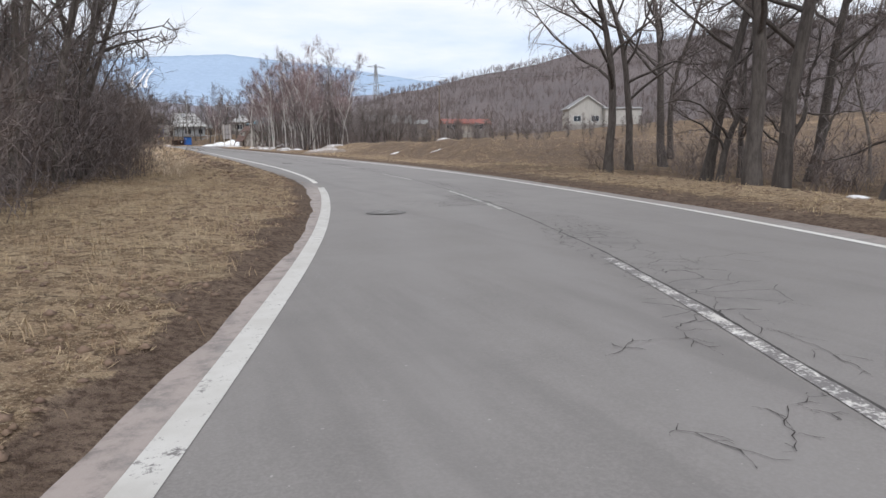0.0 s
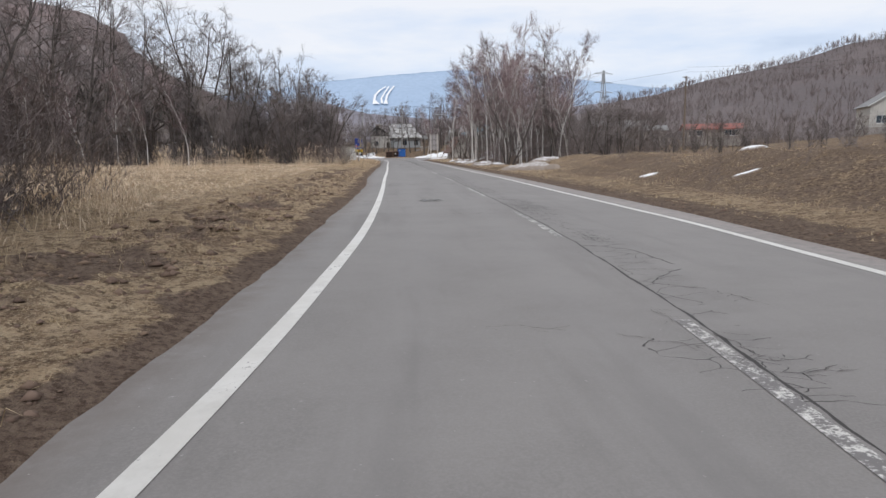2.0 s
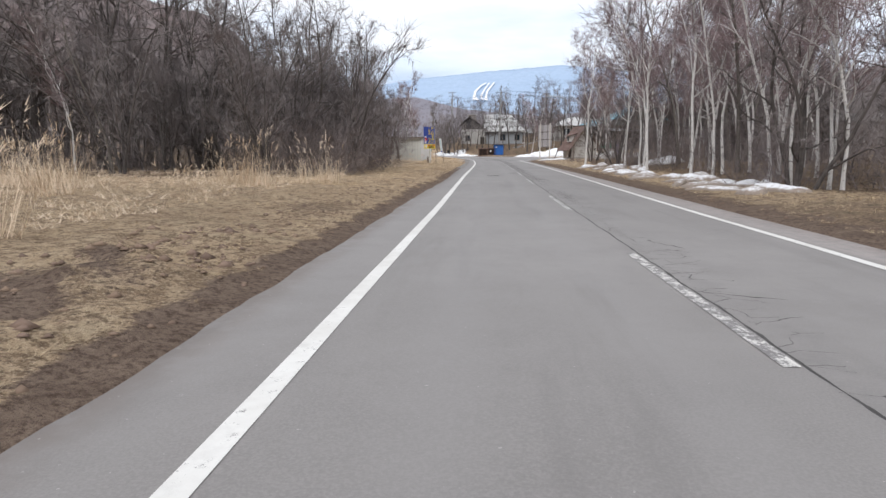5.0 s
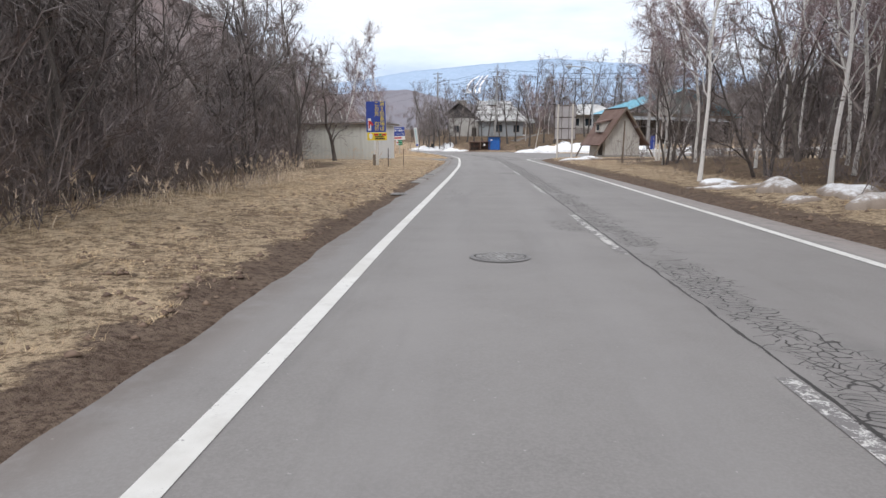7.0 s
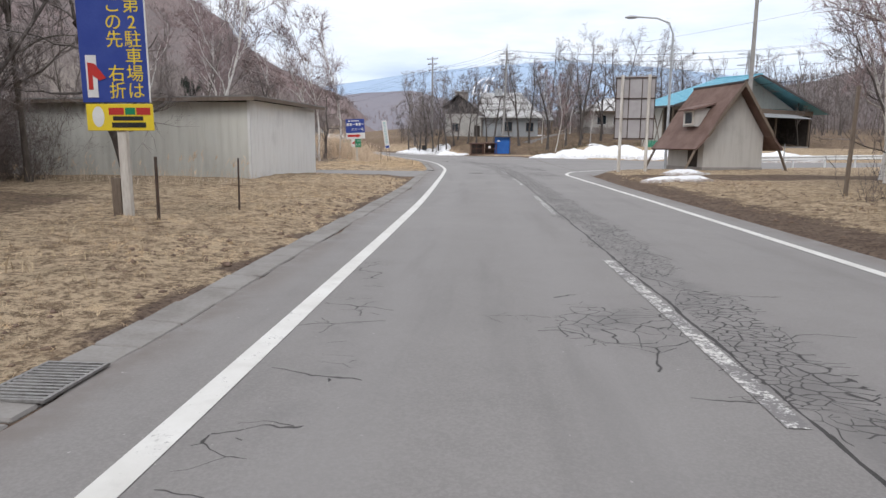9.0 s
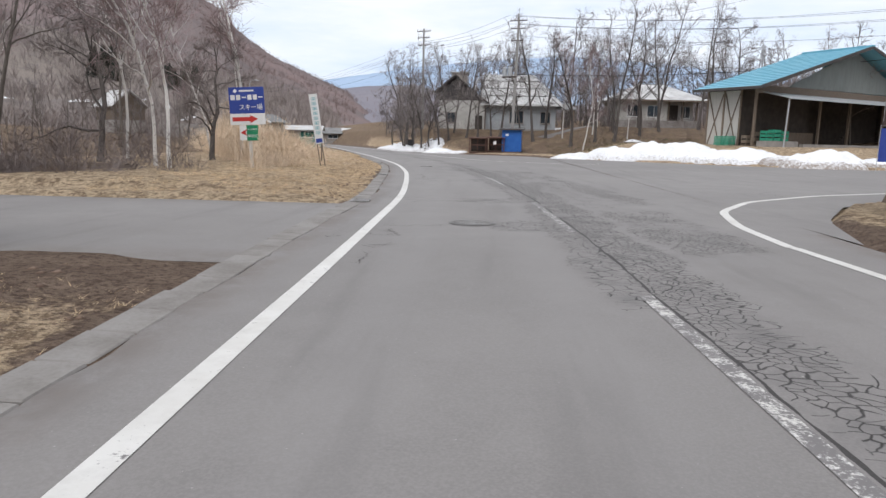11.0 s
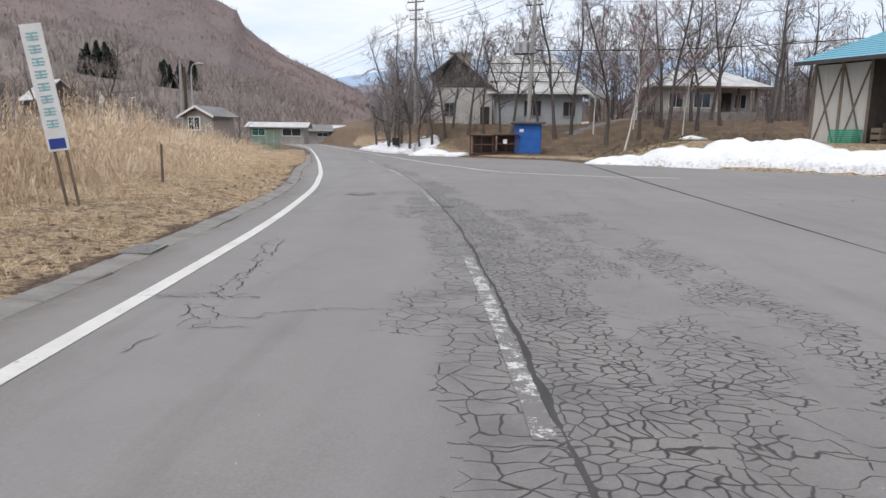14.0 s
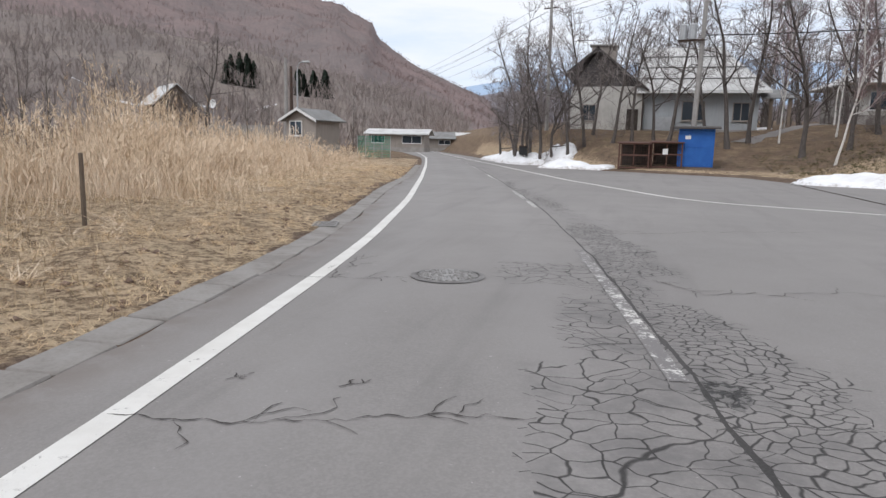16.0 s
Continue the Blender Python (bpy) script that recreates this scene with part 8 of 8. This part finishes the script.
fence = thing("panel_fence", pose(-30.5, 222.5, 1.2, 0, 0, -8), "plain grey concrete panel fence behind the tall grass", "fence")
for k in range(6):
    part("post", boxed(k * 1.8 - 0.06, k * 1.8 + 0.06, -0.06, 0.06, -0.8, 1.75), CONCRETE, fence)
    for j in range(3):
        if k < 5:
            part("panel", boxed(k * 1.8 + 0.06, k * 1.8 + 1.74, -0.03, 0.03, -0.2 + j * 0.6, 0.38 + j * 0.6), CONCRETE, fence)
dish = thing("satellite_dish", pose(-30.0, 224.0, 1.5, 0, 0, 20), "white satellite dish on a thin pole", "dish")
part("pole", rodded(((0, 0, -0.8), (0, 0, 3.3), 0.035), n=8), GALV, dish)
bm = bmesh.new()
bmesh.ops.create_cone(bm, cap_ends=False, segments=20, radius1=0.08, radius2=0.5, depth=0.16)
bmesh.ops.transform(bm, matrix=Matrix.Translation((0, -0.15, 3.4)) @ Matrix.Rotation(radians(65), 4, "X"), verts=bm.verts)
bmesh.ops.scale(bm, vec=(0.6, 0.6, 1.0), verts=bm.verts)
part("reflector", bm, SIGN_WHITE, dish)
part("feed_arm", rodded(((0, -0.15, 3.2), (0, -0.75, 3.45), 0.015), n=5), GALV, dish)

# ---- poles, lamps, wires ----
utility_pole(14.5, 210.2, 13.2, "concrete utility pole with two grey transformers and crossarms", True, (0.4, 1.2, 2.4), (0, 1.5), -25)
utility_pole(3.4, 225.5, 12.6, "concrete utility pole with three crossarms", False, (0.3, 1.1, 2.0), (0, 0), -20)
utility_pole(-16.3, 214.0, 7.6, "slim grey pole beside the cottage", False, (), (0, 0), 0, False)
utility_pole(-16.9, 216.0, 7.2, "slim dark pole beside the cottage", False, (), (0, 0), 0, False, STEEL_DARK)
utility_pole(-4.0, 262.0, 9.0, "slim grey pole down the street", False, (0.3,), (0, 0), -20, False)
utility_pole(63.4, 141.3, 13.4, "dark wooden utility pole across the field", False, (0.3, 1.2), (0, 0), 30, False, WOOD_OLD)
utility_pole(29.8, 163.5, 11.5, "concrete pole beside the side street", False, (0.2,), (0, 0), 10)
street_lamp(22.8, 157.0, 8.8, 2.1, 0, "curved grey street lamp at the junction", GALV)
street_lamp(-15.6, 214.6, 7.4, 0.5, 180, "small street lamp on a grey post", GALV)
for dz, dx in ((0, 0.8), (0, -0.8), (-0.8, 0.7), (-0.8, -0.7), (-2.0, 0.5)):
    wire((3.4 + dx, 225.5, 13.6 + dz), (14.5 + dx, 210.2, 14.2 + dz), 0.5)
    wire((14.5 + dx, 210.2, 14.2 + dz), (62 + dx, 190.0, 14.0 + dz), 1.6)
    wire((3.4 + dx, 225.5, 13.6 + dz), (-60 + dx, 330.0, 15.0 + dz), 2.0)
wire((14.5, 210.2, 8.3), (58, 196.0, 10.5), 1.2, 0.03)
wire((63.4, 141.3, 15.6), (140, 150.0, 22.0), 1.0)
wire((63.4, 141.3, 14.8), (140, 150.0, 21.2), 1.0)
wire((63.4, 141.3, 15.2), (24, 260.0, 20.0), 1.5)
lattice_tower(238, 720, 22, 62, "tall steel lattice pylon on the far rise")
lattice_tower(560, 520, 62, 50, "steel lattice pylon on the ridge")


# ---- old snow ----
def snow(x, y, rx, ry, h, turn, label, seed, dirt=0.2, base=None):
    """A melting heap with a ragged rim, its foot bedded in the ground."""
    rng = np.random.default_rng(seed)
    nr, na = 14, 56
    ph = rng.uniform(0, math.tau, 6)
    V, D = [], []
    ca, sa = math.cos(radians(turn)), math.sin(radians(turn))
    for i in range(nr + 1):
        r = i / nr
        for k in range(na):
            a = math.tau * k / na
            rim = 1 + 0.16 * math.sin(2 * a + ph[0]) + 0.12 * math.sin(3 * a + ph[1]) + 0.09 * math.sin(5 * a + ph[2]) + 0.05 * math.sin(9 * a + ph[3]) + 0.04 * math.sin(14 * a + ph[4])
            u, v = r * rim * rx * math.cos(a), r * rim * ry * math.sin(a)
            px, py = x + u * ca - v * sa, y + u * sa + v * ca
            V.append((px, py))
            D.append(r)
    V, D = np.array(V), np.array(D)
    g = field(V[:, 0], V[:, 1])[0]
    g = np.maximum(g, -0.02)
    lump = 0.75 + 0.3 * wave(V[:, 0], V[:, 1], 0.9, seed) + 0.22 * wave(V[:, 0], V[:, 1], 0.35, seed + 1)
    z = g + h * np.clip(1 - D ** 2.2, 0, 1) ** 0.7 * np.clip(lump, 0.25, 1.4) - 0.06 * (D > 0.97)
    me = mesh_of("snow_mound", np.stack([V[:, 0], V[:, 1], z], 1), np.array([[i * na + k, i * na + (k + 1) % na, (i + 1) * na + (k + 1) % na, (i + 1) * na + k] for i in range(nr) for k in range(na)]), {"dirt": dirt + 0.45 * smooth_step(D, 0.6, 1.0)}, True)
    me.flip_normals()
    tagged(part("snow_mound", me, SNOW), label, "snow heap", "old snow heaps")


snow(20.1, 69.6, 1.2, 3.9, 0.46, 4, "dirty melting snow heap beside the road", 1, 0.64)
snow(23.4, 78.5, 1.5, 3.2, 0.6, -10, "grubby snow heap below a bare tree", 2, 0.55)
for k in range(34):
    v = 82 + 31 * (k + random.random()) / 34
    w = float(edge_right(v)) + random.uniform(1.5, 3.4)
    snow(w, v, random.uniform(0.2, 0.75), random.uniform(0.3, 1.3), random.uniform(0.10, 0.34), random.uniform(-30, 30), "broken scrap of grubby roadside snow", 40 + k, random.uniform(0.35, 0.68))
snow(23.2, 107.0, 1.2, 1.8, 0.4, 0, "small snow patch among the birches", 7, 0.2)
snow(19.0, 141.0, 1.1, 0.8, 0.25, 0, "small melting snow patch before the hut", 8, 0.3)
snow(21.0, 147.0, 1.2, 0.9, 0.3, 20, "small melting snow patch by the board", 9, 0.25)
snow(20.2, 194.0, 3.6, 1.3, 0.45, -35, "long bank of white ploughed snow by the store", 10, 0.04)
snow(24.8, 191.0, 4.8, 2.4, 1.25, -38, "long bank of white ploughed snow by the store", 11, 0.02)
snow(28.9, 187.2, 4.0, 2.2, 1.0, -38, "long bank of white ploughed snow by the store", 12, 0.05)
snow(33.5, 183.2, 3.6, 2.1, 1.05, -25, "bank of grubby ploughed snow before the store", 13, 0.22)
snow(40.0, 183.0, 4.5, 1.7, 0.9, 8, "bank of grubby ploughed snow before the store", 26, 0.22)
snow(7.0, 206.7, 1.9, 1.1, 0.55, -20, "white snow heap at the road's edge", 14, 0.1)
snow(9.0, 205.6, 1.2, 0.7, 0.35, 0, "small white snow heap by the cages", 15, 0.15)
snow(3.0, 215.2, 1.9, 4.2, 0.75, 22, "long white snow bank below the trees", 16, 0.08)
snow(0.2, 222.0, 1.8, 4.5, 0.7, 24, "long white snow bank along the street", 17, 0.1)
snow(5.5, 213.8, 1.3, 2.4, 0.9, 20, "white snow bank below the trees", 18, 0.08)
snow(23.6, 48.5, 0.55, 0.3, 0.10, 20, "small snow patch on the bank", 19, 0.3)
snow(21.6, 45.5, 0.4, 0.25, 0.08, 0, "small snow patch on the bank", 20, 0.35)
snow(25.4, 52.0, 0.6, 0.3, 0.10, 40, "small snow patch on the bank", 27, 0.3)
snow(20.6, 50.5, 0.4, 0.2, 0.08, -20, "small snow patch on the bank", 28, 0.35)
snow(17.6, 14.6, 0.28, 0.18, 0.07, 0, "last scrap of snow at the verge", 21, 0.3)
snow(18.2, 11.2, 0.3, 0.16, 0.07, 30, "last scrap of snow at the verge", 22, 0.35)
snow(-1.0, 196, 0.1, 0.1, 0.05, 0, "last scrap of snow in the grass", 23, 0.3)
snow(19.6, 222.6, 1.4, 0.7, 0.3, 0, "snow under the house's eaves", 24, 0.1)
snow(26.5, 206.2, 0.9, 0.5, 0.3, 0, "small snow patch on the bank", 25, 0.2)


# ---- far hills ----
def ridge(name, az0, az1, crest, r0, r1, foot, seed, material, label, rough=0.04, cx=11.0, cy=120.0, n=240, rows=26):
    """A hillside: crest gives elevation in degrees over azimuth, from far r1 down to near r0."""
    ks = np.array(crest, dtype=float)
    sc = r1 / 14

    def surface(az, S):
        A, R = np.radians(az), r0 + (r1 - r0) * S
        top = r1 * np.tan(np.radians(np.interp(az, ks[:, 0], ks[:, 1]))) + 1.3
        X, Y = cx + R * np.sin(A), cy + R * np.cos(A)
        Z = foot + (top - foot) * S ** 1.25
        Z = Z + rough * (top - foot) * np.sin(np.pi * S) * (wave(X, Y, sc, seed) + 0.6 * wave(X, Y, sc / 3, seed + 1))
        Z = Z + (S > 0.6) * rough * 0.10 * top * wave(X, Y, sc / 14, seed + 2)
        return np.stack([X, Y, Z], -1)

    A, S = np.meshgrid(np.linspace(az0, az1, n), np.linspace(0, 1, rows))
    P = surface(A, S)
    back = P[-1:] * np.array([1.0, 1.0, 0.0]) + np.stack([np.sin(np.radians(A[-1:])), np.cos(np.radians(A[-1:])), A[-1:] * 0], -1) * r1 * 0.1
    back[..., 2] = foot - 5.0
    me = mesh_of(name, np.vstack([P, back]).reshape(-1, 3), grid_faces(rows + 1, n), None, True)
    tagged(part(name, me, material), label, "hill", kind="structure")
    return surface


# each last tuple: haze colour and strength painted into the hill's own colour
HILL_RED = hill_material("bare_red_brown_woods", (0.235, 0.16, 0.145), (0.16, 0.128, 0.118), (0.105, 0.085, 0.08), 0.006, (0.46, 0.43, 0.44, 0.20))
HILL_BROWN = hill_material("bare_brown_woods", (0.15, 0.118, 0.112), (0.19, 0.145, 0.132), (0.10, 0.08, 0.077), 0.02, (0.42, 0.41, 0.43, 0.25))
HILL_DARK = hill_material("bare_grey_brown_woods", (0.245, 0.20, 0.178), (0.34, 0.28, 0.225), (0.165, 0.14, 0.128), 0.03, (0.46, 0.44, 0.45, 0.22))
# the blue base colours stand for distance haze, with more mixed over them
HILL_BLUE = hill_material("haze_blue_mountain", (0.30, 0.40, 0.54), (0.35, 0.45, 0.59), (0.25, 0.34, 0.48), 0.0012, (0.46, 0.57, 0.72, 0.5))
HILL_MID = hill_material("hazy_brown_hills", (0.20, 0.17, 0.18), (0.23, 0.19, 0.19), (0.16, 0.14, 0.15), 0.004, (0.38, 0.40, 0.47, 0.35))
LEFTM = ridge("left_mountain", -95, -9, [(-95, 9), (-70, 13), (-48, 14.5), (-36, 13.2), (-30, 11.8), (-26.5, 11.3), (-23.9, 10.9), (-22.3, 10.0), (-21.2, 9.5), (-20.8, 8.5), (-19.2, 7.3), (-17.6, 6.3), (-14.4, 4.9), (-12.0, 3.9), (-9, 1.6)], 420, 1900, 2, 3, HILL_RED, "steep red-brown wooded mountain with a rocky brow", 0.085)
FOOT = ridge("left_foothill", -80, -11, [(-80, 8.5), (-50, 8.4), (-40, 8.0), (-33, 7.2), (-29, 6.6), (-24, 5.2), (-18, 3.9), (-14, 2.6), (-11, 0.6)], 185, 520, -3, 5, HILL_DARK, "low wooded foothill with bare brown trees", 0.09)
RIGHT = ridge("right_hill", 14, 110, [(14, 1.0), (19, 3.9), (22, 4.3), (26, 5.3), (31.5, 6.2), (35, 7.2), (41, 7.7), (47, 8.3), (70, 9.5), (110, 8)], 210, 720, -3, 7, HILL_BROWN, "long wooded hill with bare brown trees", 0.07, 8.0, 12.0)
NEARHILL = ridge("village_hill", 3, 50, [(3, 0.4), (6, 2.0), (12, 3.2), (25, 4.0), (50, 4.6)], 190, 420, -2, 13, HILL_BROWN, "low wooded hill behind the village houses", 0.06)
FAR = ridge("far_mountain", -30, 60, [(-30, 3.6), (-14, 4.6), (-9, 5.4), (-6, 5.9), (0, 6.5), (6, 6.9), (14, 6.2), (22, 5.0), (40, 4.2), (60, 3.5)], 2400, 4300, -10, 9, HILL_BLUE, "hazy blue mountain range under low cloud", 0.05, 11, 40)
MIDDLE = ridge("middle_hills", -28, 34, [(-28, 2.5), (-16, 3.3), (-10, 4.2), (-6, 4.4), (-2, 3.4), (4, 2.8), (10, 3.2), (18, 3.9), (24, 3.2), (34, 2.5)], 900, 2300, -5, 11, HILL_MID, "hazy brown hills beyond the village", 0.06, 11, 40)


def far_wood(name, surface, n, az0, az1, s0, s1, tall, seed, material, label, bias=1.0):
    """Bare trees on a hillside, each a few thin upright strokes."""
    rng = np.random.default_rng(seed)
    p = surface(rng.uniform(az0, az1, n), s0 + (s1 - s0) * rng.random(n) ** bias)
    k = 9
    h = tall * rng.uniform(0.55, 1.1, n)
    base = np.repeat(p, k, 0)
    H = np.repeat(h, k)
    first = np.tile(np.arange(k) == 0, n)
    a = rng.uniform(0, math.tau, n * k)
    f = np.where(first, 0.0, rng.uniform(0.3, 0.75, n * k))
    st = base + np.stack([a * 0, a * 0, H * f - 0.3], 1)
    ln = np.where(first, H * 0.8, H * rng.uniform(0.25, 0.5, n * k))
    out = np.where(first, 0.03, rng.uniform(0.3, 0.8, n * k))
    tip = st + np.stack([np.cos(a) * out * ln, np.sin(a) * out * ln, ln], 1)
    b = rng.uniform(0, math.tau, n * k)
    wd = np.where(first, 0.008, 0.020) * H
    sd = np.stack([np.cos(b) * wd, np.sin(b) * wd, b * 0], 1)
    V = np.stack([st - sd, st + sd, tip], 1).reshape(-1, 3)
    tagged(part(name, mesh_of(name, V, np.arange(len(V)).reshape(-1, 3)), material), label, "far woods", kind="stuff")


FARTREE = blade_material("far_bare_trees", (0.19, 0.163, 0.158), (0.25, 0.205, 0.195), (0.15, 0.13, 0.127))
FARTREE_RED = blade_material("far_reddish_bare_trees", (0.24, 0.18, 0.168), (0.17, 0.13, 0.125), (0.30, 0.225, 0.205))
FARTREE_DARK = blade_material("far_grey_bare_trees", (0.27, 0.232, 0.215), (0.33, 0.28, 0.26), (0.215, 0.182, 0.17))
far_wood("far_wood", RIGHT, 6500, 14, 80, 0.02, 1.0, 8.5, 1, FARTREE, "bare brown woods covering the long hill", 0.7)
far_wood("far_wood", RIGHT, 1100, 14, 80, 0.85, 1.0, 9.5, 11, FARTREE, "taller bare trees along the hill's crest", 1.0)
far_wood("far_wood", NEARHILL, 1800, 4, 48, 0.1, 1.0, 8, 12, FARTREE, "bare brown woods on the low hill behind the village", 0.8)
far_wood("far_wood", FOOT, 5200, -62, -12, 0.02, 1.0, 9, 2, FARTREE_DARK, "bare grey-brown woods on the foothill", 0.8)
far_wood("far_wood", LEFTM, 9000, -55, -11, 0.12, 1.0, 10, 3, FARTREE_RED, "bare reddish woods covering the steep mountain", 0.8)
far_wood("far_wood", MIDDLE, 2500, -20, 26, 0.0, 0.6, 12, 4, FARTREE_RED, "hazy bare woods beyond the village", 1.0)


def conifer(x, y, z, h):
    rng = np.random.default_rng(int(abs(x) * 13 + abs(y)))
    ob = thing("conifer_tree", pose(x, y, z - 0.3), "dark green conifer on the far slope", "tree", "conifers on the slope")
    part("trunk", rodded(((0, 0, -0.5), (0, 0, h * 0.97), h * 0.018, 0.02), n=6), BARK, ob)
    g = Geo()
    for k in range(420):
        f = rng.uniform(0.06, 1.0)
        a = rng.uniform(0, math.tau)
        r = h * 0.36 * (1.04 - f) ** 0.7 * rng.uniform(0.55, 1.15)
        p = np.array([0, 0, h * f])
        tip = p + np.array([math.cos(a) * r, math.sin(a) * r, -0.18 * r])
        q = p + (tip - p) * 0.35
        g.spike(q + np.array([0, 0, 0.3]), tip, h * 0.035 + 0.1)
        g.spike(p, q + np.array([0, 0, -0.2]), h * 0.03 + 0.1)
    part("crown", g.mesh("crown"), CONIFER, ob)


for k in range(20):
    az, up = (-29.6 + 0.20 * k, 0.60) if k < 9 else (-24.9 + 0.22 * (k - 9), 0.56)
    p = FOOT(np.array([az + random.uniform(-0.2, 0.2)]), np.array([up + random.uniform(-0.04, 0.04)]))[0]
    conifer(p[0], p[1], p[2], random.uniform(10, 15))
for az, up, wide in ((-38, 0.42, 2.2), (-35, 0.30, 1.8), (-30, 0.26, 1.6), (-26.5, 0.40, 1.5), (-23, 0.30, 1.2)):
    # strips of old snow and pale grass lying across the foothill
    V = [FOOT(np.array([az + wide * (i / 12 - 0.5)]), np.array([up + 0.02 * i / 12 + d * 0.012 * math.sin(math.pi * (i + 0.5) / 13.0)]))[0] + np.array([0, 0, 0.7 + 0.3 * d]) for i in range(13) for d in (0, 1)]
    tagged(part("snow_strip", mesh_of("snow_strip", np.array(V), grid_faces(13, 2)), SNOW), "strip of old snow across the far slope", "snow", kind="structure")


def ski_run(surface, pts, label):
    """A white run of groomed snow draped on a slope; pts: azimuth, elevation, half width in degrees."""
    V = []
    for az, el, w in pts:
        for k in (-1, 0, 1):
            S = np.linspace(0, 1, 400)
            p = surface(np.full(400, az + k * w), S)
            e = np.degrees(np.arctan2(p[:, 2] - 1.3, np.hypot(p[:, 0] - 11, p[:, 1] - 40)))
            i = int(np.argmax(e > el)) if (e > el).any() else 399
            V.append(p[i] + np.array([-0.004, -0.012, 0.004]) * 1000)
    me = mesh_of("ski_run", np.array(V), grid_faces(len(pts), 3))
    tagged(part("ski_run", me, SNOW), label, "ski run", kind="structure")


ski_run(FAR, [(0.65, 5.55, 0.06), (0.35, 5.2, 0.08), (0.05, 4.8, 0.09), (-0.05, 4.4, 0.09), (-0.1, 4.05, 0.2)], "white ski run on the blue mountain")
ski_run(FAR, [(-0.05, 5.5, 0.06), (-0.55, 5.2, 0.09), (-0.95, 4.8, 0.10), (-1.05, 4.4, 0.10), (-0.9, 4.05, 0.3)], "white ski run on the blue mountain")
ski_run(FAR, [(0.2, 5.5, 0.06), (-0.15, 5.0, 0.07), (-0.45, 4.5, 0.08), (-0.4, 4.1, 0.1)], "narrow white ski run on the blue mountain")

# ---- pieces of the gutter ----
build_gutter(114.6, 205.0, "worn concrete gutter slabs along the verge and round the bend")
